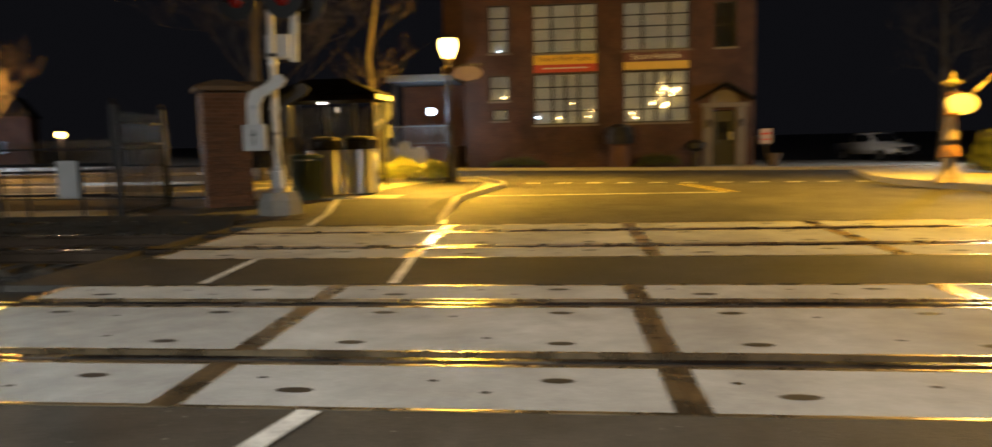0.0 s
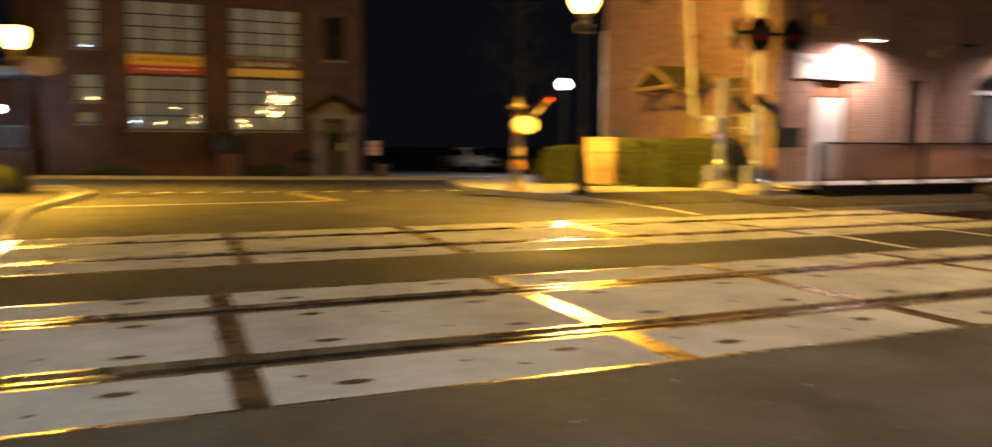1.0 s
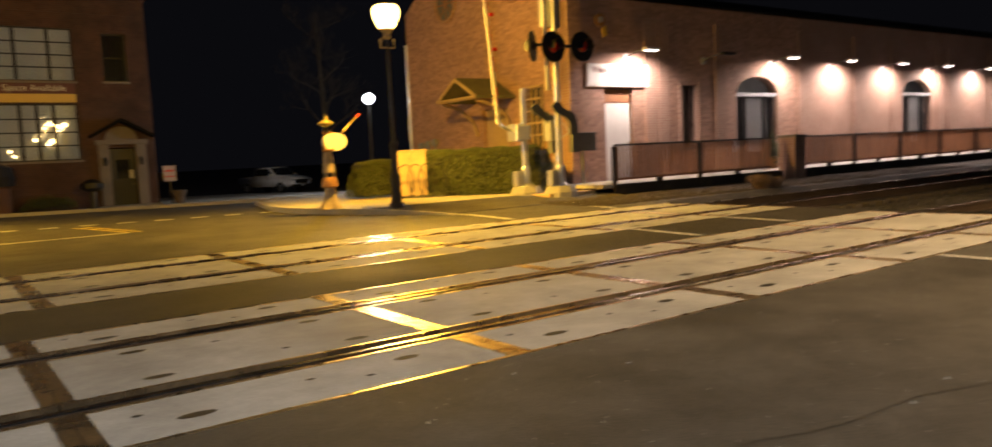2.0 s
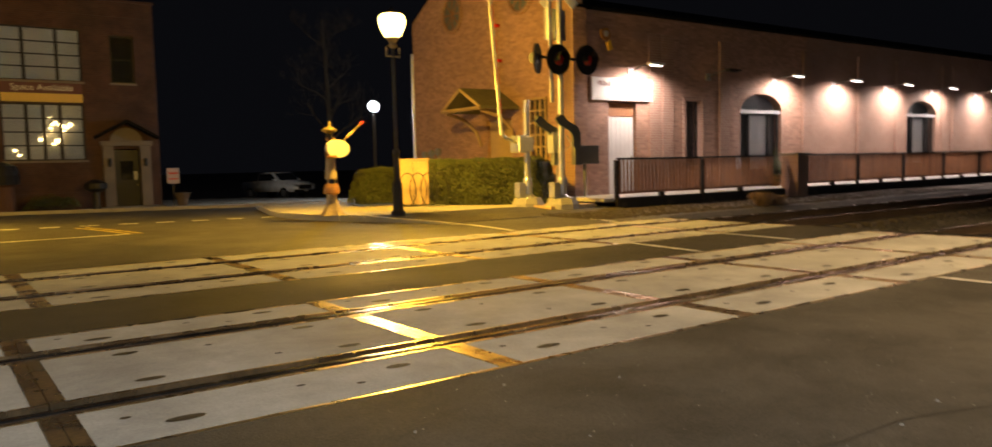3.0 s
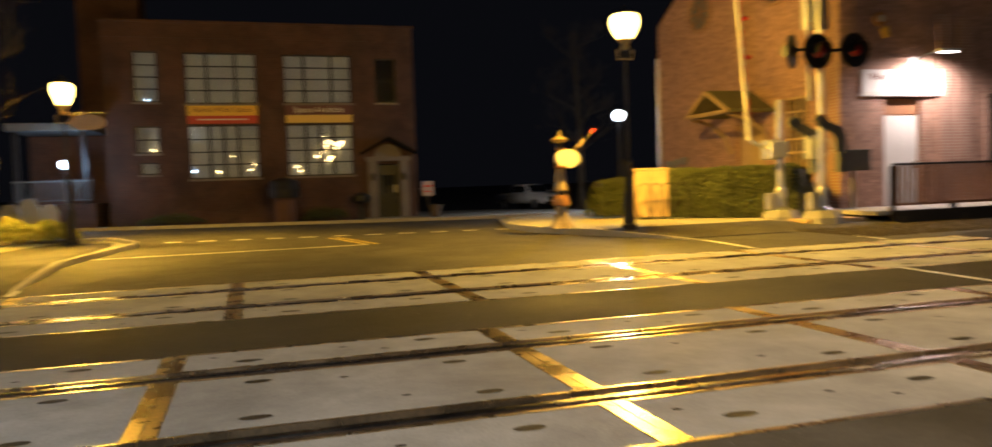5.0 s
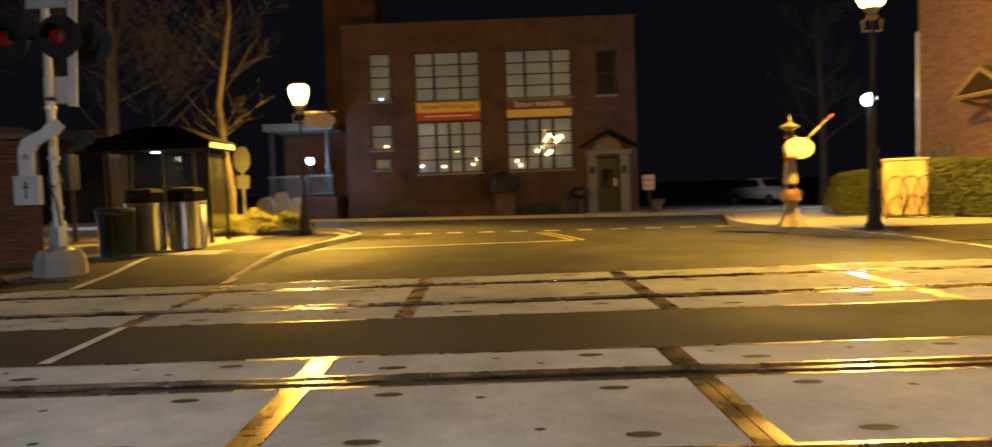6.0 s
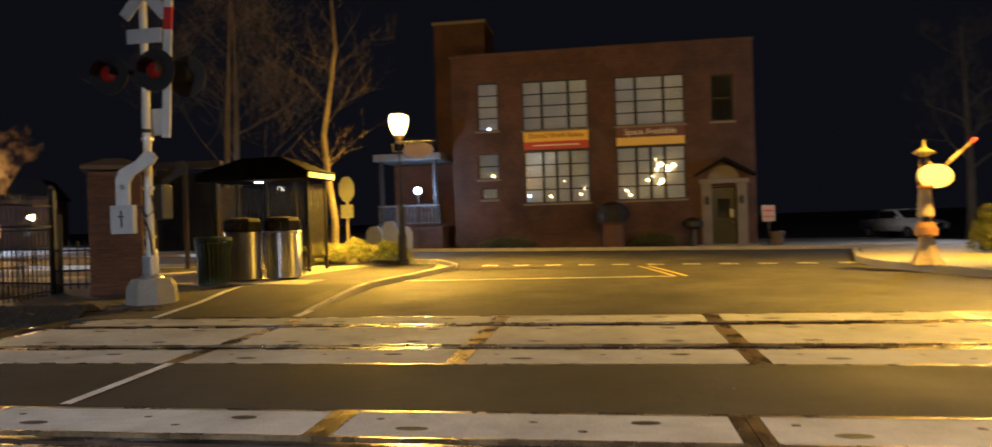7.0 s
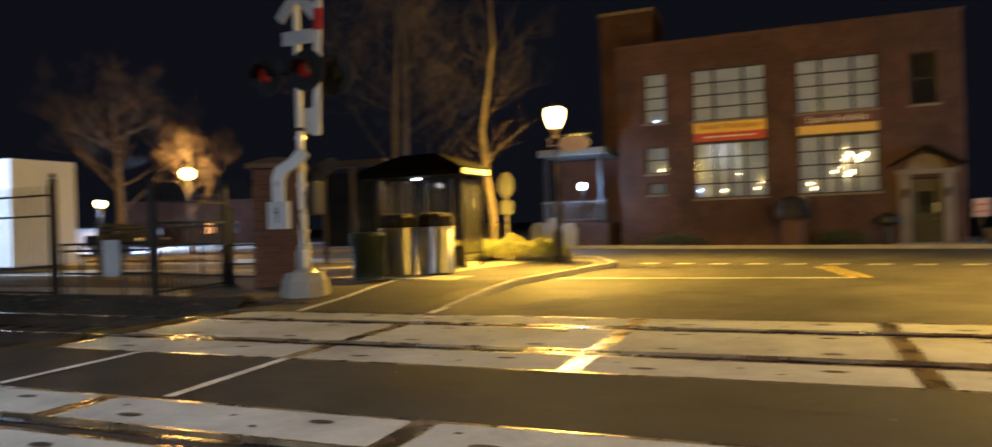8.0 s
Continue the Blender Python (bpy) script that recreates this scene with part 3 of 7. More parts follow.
patch("pavement", [(7.56, 17.0), (8.12, 15.254), (14.8, 15.254), (14.9, 26), (13, 29), (9.2, 26), (7.54, 20), (7.36, 18)], 0.14, M["walk"], "concrete pavement round the lamp and figure", "pavement")
kerb_run([(9.2, 27), (7.4, 20), (7.2, 18), (7.4, 16.9), (8.0, 15.2), (8.72, 13.7), (9.02, 12.6)], 0.16, 0.148, "pale granite kerb of the corner pavement", fall=3.2)
patch("pavement", [(-40, 31.6), (16, 30.6), (16, 50), (-40, 50)], 0.12, M["walk"], "concrete pavement before the brick mill", "pavement", thick=0.4)
kerb_run([(16, 30.5), (5, 30.75), (-6, 30.95), (-20, 31.3), (-40, 31.5)], 0.15, 0.125, "kerb before the brick mill")
patch("dirt_verge", [(-4.6, 11.3), (-4.75, 14.6), (-6.7, 14.9), (-10, 15.8), (-30, 17), (-30, 13.2), (-8.6, 13.0), (-6.9, 11.5), (-6.0, 11.3)], 0.012, M["dirt"], "bare dark dirt beside the track", "ground", thick=0.1)
patch("platform_slab", [(-7.0, 11.25), (-8.6, 12.95), (-30, 13.15), (-60, 13.2), (-60, 11.2)], 0.014, M["walk"], "pale concrete path along the track by the iron fence", "path", thick=0.1)
patch("gravel_verge", [(11.7, 11.2), (13.4, 11.5), (30, 11.9), (60, 12), (60, 13.7), (15, 13.7), (12.6, 13.3)], 0.012, M["gravel"], "dark loose gravel beside the platform", "ground", thick=0.1)

patch("asphalt_infill", [(WEST + 0.01, NEAR[1] + 0.01), (EAST - 0.01, NEAR[1] + 0.01), (EAST - 0.01, FAR[0] - 0.01), (WEST + 0.01, FAR[0] - 0.01)], 0.003, M["newasphalt"], "dark asphalt strip between the two tracks", "road", follow=False, thick=0.05)



def footway_strip():
    """Newer dark asphalt between the footway's edge line and the kerb."""
    bm = bmesh.new()
    ys = [10.56, 10.8, 11.0, 11.15, 11.6, 12.0, 12.6, 13.2, 14.0, 14.74]
    rows = []
    for y in ys:
        x0 = -4.2 - 0.95 * max(0.0, (y - 10.56) / 4.2) ** 1.4
        x1 = -2.24 - 0.07 * (y - 10.56)
        xs = sorted({x0, x1, *[x for x in (-4.0, -2.8, -2.6) if x0 < x < x1]})
        xs = xs if len(xs) == 5 else [x0, -4.0, -2.8, -2.6, x1]
        rows.append([bm.verts.new((x, y, ground_z(x, y) + 0.008)) for x in xs])
    for a, b in zip(rows, rows[1:]):
        for i in range(4):
            bm.faces.new((a[i], a[i + 1], b[i + 1], b[i]))
    return tagged(part("footway", bm, M["newasphalt"]), "dark newer asphalt footway between a white line and the kerb", "footway", kind="structure")


footway_strip()

# painted lines
W = M["paint"]
stripe([(-2.12, 10.55), (-2.2, 11.2)], 0.12, W, "white line at the footway's edge")
stripe([(-4.2, 10.55), (-4.4, 12.0), (-4.72, 13.3), (-5.15, 14.9)], 0.11, W, "white line at the footway's edge")
stripe([(-1.66, 5.78), (-1.82, 7.28)], 0.09, W, "white line between the two tracks")
stripe([(-3.46, 5.78), (-3.58, 7.28)], 0.09, W, "white line between the two tracks")
stripe([(-1.25, 2.57), (-1.5, 1.4)], 0.12, W, "white line before the near track")
stripe([(8.58, 5.78), (8.74, 7.28)], 0.10, W, "white line between the two tracks")
stripe([(10.78, 5.78), (10.9, 7.28)], 0.10, W, "white line between the two tracks")
stripe([(8.45, 2.57), (8.4, 1.6)], 0.10, W, "white line before the near track")
stripe([(8.86, 10.55), (9.0, 11.4), (9.12, 12.6)], 0.13, W, "white line at the footway's edge")
stripe([(11.6, 10.6), (11.9, 11.8), (12.5, 13.2)], 0.11, W, "white line at the footway's edge")
stripe([(-2.35, 16.2), (3.1, 16.25)], 0.16, W, "white stop line across the lane", name="stop_line")
for dx in (0, 0.22):
    stripe([(3.1 + dx, 16.25), (2.45 + dx, 19.6)], 0.08, M["yellowpaint"], "double yellow centre line")
for i in range(11):
    x = -1.65 + i * 0.86
    y = 21.1 - i * 0.15
    stripe([(x, y), (x + 0.42, y - 0.03)], 0.30, W, "short white dash across the street mouth", name="painted_dash")

# tar seams in the asphalt
rng = random.Random(21)
for a, b in (((2.6, 0.75), (6.4, 0.1)), ((6.4, 0.1), (9.5, 0.5)), ((-6, 6.5), (13.0, 6.62)), ((0.5, 13.0), (1.1, 18.5)), ((-1.8, 12.4), (8.0, 12.6))):
    a, b = Vector(a), Vector(b)
    n = max(6, int((b - a).length / 0.25))
    side = Vector((-(b - a).y, (b - a).x)).normalized()
    pts = [a.lerp(b, i / n) + side * rng.gauss(0, 0.025) for i in range(n + 1)]
    stripe([tuple(p) for p in pts], 0.008, M["rubber"], "thin dark crack in the asphalt", 0.005, "tar_seam")



def chips(n, x0, x1, y0, y1, seed, label):
    """Loose small stone chips strewn over the asphalt."""
    rng = random.Random(seed)
    verts, faces = [], []
    for _ in range(n):
        x, y, r = rng.uniform(x0, x1), rng.uniform(y0, y1), rng.uniform(0.003, 0.009) * (2.0 if rng.random() < 0.06 else 1.0)
        k = len(verts)
        for i in range(3):
            a = 2.1 * i + rng.uniform(0, 0.8)
            verts.append((x + r * math.cos(a), y + r * math.sin(a), -0.002))
        verts.append((x, y, r * 0.8))
        faces += [(k, k + 1, k + 3), (k + 1, k + 2, k + 3), (k + 2, k, k + 3)]
    me = bpy.data.meshes.new("stone_chips")
    me.from_pydata(verts, [], faces)
    me.materials.append(M["chips"])
    return tagged(new("stone_chips", me), label, "gravel", kind="stuff")


def loose_stones(n, x0, x1, y0, y1, seed, material, label, height, size=(0.02, 0.05)):
    """Rough crushed stones heaped over a strip; height(x, y) is the ground under them."""
    rng = random.Random(seed)
    verts, faces = [], []
    for _ in range(n):
        x, y, r = x0 + (x1 - x0) * rng.random() ** 1.5, rng.uniform(y0, y1), rng.uniform(*size)
        z, k = height(x, y), len(verts)
        for dx, dy, dz in ((1, 0, -0.2), (0, 1, -0.2), (-1, 0, -0.2), (0, -1, -0.2), (0.2, 0.1, 1.1)):
            verts.append((x + r * dx * rng.uniform(0.6, 1.3), y + r * dy * rng.uniform(0.6, 1.3), z + r * dz * rng.uniform(0.6, 1.1)))
        faces += [(k, k + 1, k + 4), (k + 1, k + 2, k + 4), (k + 2, k + 3, k + 4), (k + 3, k, k + 4)]
    me = bpy.data.meshes.new("loose_stones")
    me.from_pydata(verts, [], faces)
    me.materials.append(material)
    return tagged(new("loose_stones", me), label, "gravel", kind="stuff")


loose_stones(5000, 11.8, 30, 11.2, 13.55, 41, M["gravel"], "dark crushed stone heaped before the platform", lambda x, y: 0.01)
loose_stones(6000, -5.6, -26, 10.45, 11.2, 42, M["bank"], "dark soil and stones on the bank beside the rails", lambda x, y: -0.27 + 0.36 * min(1.0, max(0.0, (y - 10.45) / 0.5)), (0.03, 0.07))
loose_stones(1500, -4.7, -8.0, 11.2, 13.0, 43, M["bank"], "dark soil and stones round the signal's foot", lambda x, y: 0.02, (0.015, 0.045))
chips(900, -3, 13, -1.0, 2.55, 31, "pale stone chips strewn on the asphalt")
chips(300, -5, 13, 5.8, 7.25, 32, "pale stone chips strewn between the tracks")

# ---- the two tracks over the crossing ----


def rail_mesh(length):
    bm = bmesh.new()
    prof = [(-0.065, -0.172), (0.065, -0.172), (0.065, -0.16), (0.012, -0.145), (0.012, -0.045), (0.036, -0.038), (0.036, -0.008), (0.028, 0.0), (-0.028, 0.0), (-0.036, -0.008), (-0.036, -0.038), (-0.012, -0.045), (-0.012, -0.145), (-0.065, -0.16)]
    a = [bm.verts.new((-length / 2, y, z)) for y, z in prof]
    b = [bm.verts.new((length / 2, y, z)) for y, z in prof]
    n = len(prof)
    for i in range(n):
        f = bm.faces.new((a[i], a[(i + 1) % n], b[(i + 1) % n], b[i]))
        f.material_index = 1 if i in (6, 7, 8) else 0
    bm.faces.new(a[::-1])
    bm.faces.new(b)
    bmesh.ops.recalc_face_normals(bm, faces=bm.faces)
    return bm


SKEW = -0.032    # the panels' ends stand slightly off the square


def panel_meshes(length, depth, slots):
    """A concrete slab, its steel angle frame, and flat dark discs for the shade in its lifting slots."""
    end, side = 0.085, 0.032
    bm = bmesh.new()
    box(bm, -length / 2 + end, length / 2 - end, -depth / 2 + side, depth / 2 - side, -0.19, 0.0)
    bmesh.ops.bevel(bm, geom=[e for e in bm.edges if all(v.co.z > -0.01 for v in e.verts)], offset=0.006, segments=1, affect="EDGES")
    for sx, sy, w in slots:
        seg = 10
        for ring, slot in (((0.5 * w, 0.045 if w > 0.1 else 0.022), 1),):
            v = [bm.verts.new((sx + ring[0] * math.cos(2 * math.pi * k / seg), sy + ring[1] * math.sin(2 * math.pi * k / seg), 0.0025)) for k in range(seg)]
            bm.faces.new(v).material_index = slot
    slab = bm
    fr = bmesh.new()
    g = 0.004
    box(fr, -length / 2 + g, -length / 2 + end, -depth / 2, depth / 2, -0.19, 0.004)
    box(fr, length / 2 - end, length / 2 - g, -depth / 2, depth / 2, -0.19, 0.004)
    box(fr, -length / 2 + end, length / 2 - end, -depth / 2, -depth / 2 + side, -0.19, 0.003)
    box(fr, -length / 2 + end, length / 2 - end, depth / 2 - side, depth / 2, -0.19, 0.003)
    for bm in (slab, fr):
        for v in bm.verts:
            v.co.x += SKEW * v.co.y
    return slab, fr


def crossing(edges, joints, label):
    root = thing("grade_crossing", label=label, category="level crossing", kind="structure")
    r1, r2 = RAILS[edges]
    bands = [(edges[0], r1 - 0.11), (r1 + 0.14, r2 - 0.14), (r2 + 0.11, edges[1])]
    part("filler", one_box(WEST, EAST, edges[0], edges[1], -0.2, -0.055), M["rubber"], root)
    for k, (a, b) in enumerate(bands):
        if k == 1:
            slots = [(-0.66, -0.42, 0.19), (-0.64, 0.42, 0.18), (0.68, -0.42, 0.18), (0.68, 0.42, 0.18), (-0.1, 0.3, 0.06), (0.2, -0.3, 0.06)]
        else:
            slots = [(-0.70, -0.10, 0.21), (0.66, 0.10, 0.18), (0.0, 0.08, 0.06), (0.3, -0.1, 0.06), (-0.95, 0.1, 0.06)]
        shared = {}
        for j0, j1 in zip(joints, joints[1:]):
            key = round(j1 - j0, 3)
            if key not in shared:
                slab, fr = panel_meshes(key, b - a, slots)
                p = part("panel", slab, [M["panel"], M["rubber"]], root)
                f = part("steel_frame", fr, M["steel"], p, "rust-brown steel edging")
                shared[key] = (p.data, f.data)
            else:
                p = new("panel", shared[key][0])
                p.parent = root
                f = tagged(new("steel_frame", shared[key][1]), "rust-brown steel edging")
                f.parent = p
            p.location = ((j0 + j1) / 2 + SKEW * ((a + b) - sum(edges)) / 2, (a + b) / 2, random.uniform(-0.0015, 0.001))
    return root


crossing(NEAR, [-4.72, -2.08, 0.50, 2.97, 5.38, 7.88, 10.38, 12.88], "pale concrete crossing panels with rusty steel edges")
crossing(FAR, [-5.00, -1.92, 0.73, 3.24, 5.92, 8.50, 11.10, 13.10], "pale concrete crossing panels of the far track")
for edges in (NEAR, FAR):
    for y in RAILS[edges]:
        r = tagged(part("rail", rail_mesh(220), [M["railsteel"], M["railtop"]]), "steel rail with a polished running head", "rail", "rails", kind="structure")
        r.location = (0, y, 0.0)


def ballast_bed(x0, x1, label):
    """Stones in a bed with timber sleepers' tops left clear by chance."""
    rng = random.Random(5)
    verts, faces = [], []
    n = 9000
    for _ in range(n):
        t = rng.random() ** 1.6
        x = x0 + (x1 - x0) * t
        y = rng.uniform(1.7, 11.05)
        r = rng.uniform(0.025, 0.055)
        z = -0.25 + rng.uniform(0, 0.05)
        k = len(verts)
        for dx, dy, dz in ((1, 0, 0), (-0.5, 0.87, 0), (-0.5, -0.87, 0), (0.1, 0.1, 1)):
            verts.append((x + r * dx * rng.uniform(0.7, 1.3), y + r * dy * rng.uniform(0.7, 1.3), z + r * dz * rng.uniform(0.6, 1.2)))
        faces += [(k, k + 1, k + 3), (k + 1, k + 2, k + 3), (k + 2, k, k + 3)]
    me = bpy.data.meshes.new("ballast")
    me.from_pydata(verts, [], faces)
    me.materials.append(M["ballast"])
    return tagged(new("ballast", me), label, "gravel", kind="stuff")


ballast_bed(EAST + 0.1, 45, "dark crushed stone ballast between the rails")
ballast_bed(WEST - 0.1, -30, "dark crushed stone ballast between the rails")
for edges in (NEAR, FAR):
    c = sum(RAILS[edges]) / 2
    first = tagged(part("sleeper", one_box(-0.11, 0.11, -1.3, 1.3, -0.30, -0.172, bevel=0.01), M["sleeper"]), "tarred timber railway sleeper", "sleeper", "sleepers")
    first.location = (EAST + 0.5, c, 0)
    for i in range(1, 45):
        copy_thing(first, pose(EAST + 0.5 + 0.56 * i, c, 0))
    for i in range(30):
        copy_thing(first, pose(WEST - 0.5 - 0.56 * i, c, 0))

# ---- the brick mill across the street ----


def sash(parent_wall, x0, x1, z0, z1, cols, rows, depth=0.16, dark=False, name="window", widths=None):
    """A steel window in a wall: frame and bars, sill, single panes, with a blind or a dark room behind."""
    w = thing(name)
    w.parent = parent_wall
    fr = bmesh.new()
    t = 0.055
    y0, y1 = depth, depth + 0.06
    box(fr, x0, x1, y0, y1, z0, z0 + t)
    box(fr, x0, x1, y0, y1, z1 - t, z1)
    box(fr, x0, x0 + t, y0, y1, z0 + t, z1 - t)
    box(fr, x1 - t, x1, y0, y1, z0 + t, z1 - t)
    xs = [x0 + t]
    total = sum(widths or [1] * cols)
    for wd in (widths or [1] * cols):
        xs.append(xs[-1] + (x1 - x0 - 2 * t) * wd / total)
    zs = [z0 + t + (z1 - z0 - 2 * t) * j / rows for j in range(rows + 1)]
    for x in xs[1:-1]:
        box(fr, x - 0.065, x + 0.065, y0 + 0.003, y1 - 0.003, z0 + t, z1 - t)
    for z in zs[1:-1]:
        box(fr, x0 + t, x1 - t, y0 + 0.008, y1 - 0.008, z - 0.026, z + 0.026)
    part("window_frame", fr, M["darktrim"], w)
    part("window_sill", one_box(x0 - 0.06, x1 + 0.06, -0.05, 0.14, z0 - 0.09, z0 - 0.002, bevel=0.01), M["stone"], w)
    for i in range(len(xs) - 1):
        for j in range(rows):
            part("pane", one_box(xs[i] + 0.012, xs[i + 1] - 0.012, y0 + 0.025, y0 + 0.031, zs[j] + 0.012, zs[j + 1] - 0.012), M["glass"], w)
    part("blind" if not dark else "backing", one_box(x0, x1, y1 + 0.09, y1 + 0.11, z0, z1), M["darkroom"] if dark else M["blind"], w)
    return w


def mill():
    x0, y0, x1, y1 = -5.32, 33.85, 7.42, 34.12
    length = math.hypot(x1 - x0, y1 - y0)
    top, low = 8.35, -0.6
    b = thing("mill_building", x0, y0, 0, math.degrees(math.atan2(y1 - y0, x1 - x0)), "two-storey red brick mill with large steel windows", "building")

    def fx(x):
        return x - x0

    holes = {
        "a_up": (fx(-4.2), fx(-3.28), 5.09, 7.18), "a_mid": (fx(-4.22), fx(-3.3), 2.98, 4.1), "a_low": (fx(-4.1), fx(-3.4), 2.1, 2.6),
        "b_up": (fx(-2.22), fx(0.62), 5.02, 7.15), "b_low": (fx(-2.2), fx(0.62), 1.86, 4.12),
        "c_up": (fx(1.76), fx(4.64), 5.02, 7.12), "c_low": (fx(1.76), fx(4.62), 1.86, 4.12),
        "d_up": (fx(5.70), fx(6.62), 5.03, 6.98), "door": (fx(5.62), fx(6.62), low, 2.3),
    }
    bm = bmesh.new()
    holed_wall(bm, length, top, 0.35, list(holes.values()), low)
    wall = part("wall", bm, M["brick"], b)
    part("side_wall", one_box(0.0, 0.35, 0.352, 18, low, top), M["brick_y"], b)
    part("side_wall", one_box(length - 0.35, length, 0.352, 18, low, top), M["brick_y"], b)
    part("back_wall", one_box(0.352, length - 0.352, 17.7, 18, low, top), M["brick"], b)
    part("roof", one_box(0.2, length - 0.2, 0.2, 17.8, top - 0.5, top - 0.3), M["roof"], b)
    part("coping", one_box(-0.06, length + 0.06, -0.06, 0.42, top, top + 0.1, bevel=0.02), M["brick"], b)
    part("string_course", one_box(-0.02, length + 0.02, -0.03, 0.0, top - 0.62, top - 0.50), M["brick"], b)
    part("plinth", one_box(-0.03, fx(5.0), -0.07, -0.002, low, 0.55, bevel=0.015), M["brick"], b)
    ch = part("chimney", one_box(fx(-6.7), fx(-4.25), 3.0, 5.6, -0.5, 10.6), M["brick"], b)
    part("chimney_cap", one_box(fx(-6.78), fx(-4.17), 2.92, 5.68, 10.6, 10.75, bevel=0.02), M["stone"], ch)
    for key, cols, rows, wd in (("a_up", 1, 4, None), ("a_mid", 1, 2, None), ("a_low", 1, 1, None), ("b_up", 3, 4, (1, 1.45, 1)), ("b_low", 4, 4, (1, 0.75, 0.75, 1)), ("c_up", 3, 4, (1, 1.45, 1)), ("c_low", 4, 4, (1, 0.75, 0.75, 1))):
        h = holes[key]
        sash(b, *h, cols, rows, widths=wd)
    sash(b, *holes["d_up"], 1, 2, dark=True)
    # door with stone surround and gabled hood
    d = holes["door"]
    door = part("door", one_box(d[0] + 0.02, d[1] - 0.02, 0.14, 0.19, -0.22, 2.26, bevel=0.01), M["doorblue"], b, "dark blue-black painted door")
    part("door_glass", one_box(d[0] + 0.24, d[1] - 0.24, 0.128, 0.138, 1.0, 1.8), M["carglass"], door)
    part("door_handle", one_lathe([(0.03, 0.75), (0.03, 0.8)], 10, d[1] - 0.12, 0.1), M["bronze"], door)
    part("notice", one_box(d[1] - 0.3, d[1] - 0.1, 0.13, 0.138, 1.0, 1.35), M["paint"], door)
    sur = bmesh.new()
    box(sur, d[0] - 0.42, d[0] - 0.003, -0.14, 0.0, -0.25, 2.42, bevel=0.015)
    box(sur, d[1] + 0.003, d[1] + 0.42, -0.14, 0.0, -0.25, 2.42, bevel=0.015)
    box(sur, d[0] - 0.5, d[1] + 0.5, -0.2, 0.0, 2.425, 2.62, bevel=0.015)
    part("door_surround", sur, M["stone"], b)
    c = (d[0] + d[1]) / 2
    arch = [(c - 0.62, 2.63), (c + 0.62, 2.63)] + [(c + 0.62 * math.cos(a), 2.63 + 0.55 * math.sin(a)) for a in np.linspace(0.2, math.pi - 0.2, 9)]
    part("fanlight_arch", one_prism(arch, -0.1, 0.0), M["stone"], b)
    hood = [(c - 1.2, 2.7), (c - 1.2, 2.82), (c, 3.5), (c + 1.2, 2.82), (c + 1.2, 2.7), (c, 3.36)]
    part("gabled_hood", one_prism(hood, -0.55, 0.0), M["roof"], b)
    for s in (-0.62, 0.62):
        part("wall_lantern", one_lathe([(0.02, 1.55), (0.07, 1.6), (0.09, 1.82), (0.03, 1.92)], 8, c + s * 1.12, -0.2), M["black"], b)
    part("door_step", one_box(c - 1.25, c + 1.25, -0.9, -0.003, -0.6, -0.1, bevel=0.02), M["foundation"], b)
    # banners
    bx0, bx1 = fx(-2.18), fx(0.6)
    ban = thing("banner", label="yellow and red cloth banner on the brick mill", category="banner")
    ban.matrix_world = b.matrix_world @ pose(bx0, -0.04, 4.17)
    wd = bx1 - bx0
    part("cloth", one_box(0, wd, 0, 0.03, 0.34, 0.82), M["bannery"], ban, "yellow upper half")
    part("cloth", one_box(0, wd, 0, 0.03, 0, 0.337), M["bannerr"], ban, "red lower half")
    lettering("Shared Work Space", 0.29, M["ink"], ban, pose(wd / 2, -0.008, 0.58, 90))
    part("text_bar", one_box(0.4, wd - 0.4, -0.006, -0.001, 0.15, 0.2), M["letter"], ban)
    bx0, bx1 = fx(1.78), fx(4.6)
    ban = thing("banner", label="dark banner with pale letters over a yellow strip", category="banner")
    ban.matrix_world = b.matrix_world @ pose(bx0, -0.04, 4.17)
    wd = bx1 - bx0
    part("cloth", one_box(0, wd, 0, 0.03, 0.34, 0.86), M["bannerd"], ban, "dark maroon upper half")
    part("cloth", one_box(0, wd, 0, 0.03, 0, 0.337), M["palestrip"], ban, "pale yellow lower strip")
    lettering("Space Available", 0.35, M["letter"], ban, pose(wd / 2, -0.008, 0.56, 90))
    part("text_bar", one_box(0.05, wd - 0.05, -0.006, -0.001, 0.79, 0.82), M["bannery"], ban)
    return b


mill()


def window_bulb(x, z, r, mtl):
    b = thing("window_bulb", x, 34.02 + 0.0213 * (x + 5.3) + 0.12, z, 0, "small bulb glowing inside a mill window", "bulb", "window bulbs")
    smooth(part("bulb", one_lathe([(0.3 * r, -r), (0.9 * r, -0.4 * r), (r, 0), (0.8 * r, 0.5 * r), (0.3 * r, 0.9 * r)], 10), M[mtl], b))
    part("cord", one_tube([(0, 0, 0.9 * r), (0, 0, 0.9 * r + 0.25)], 0.006, 4), M["black"], b)


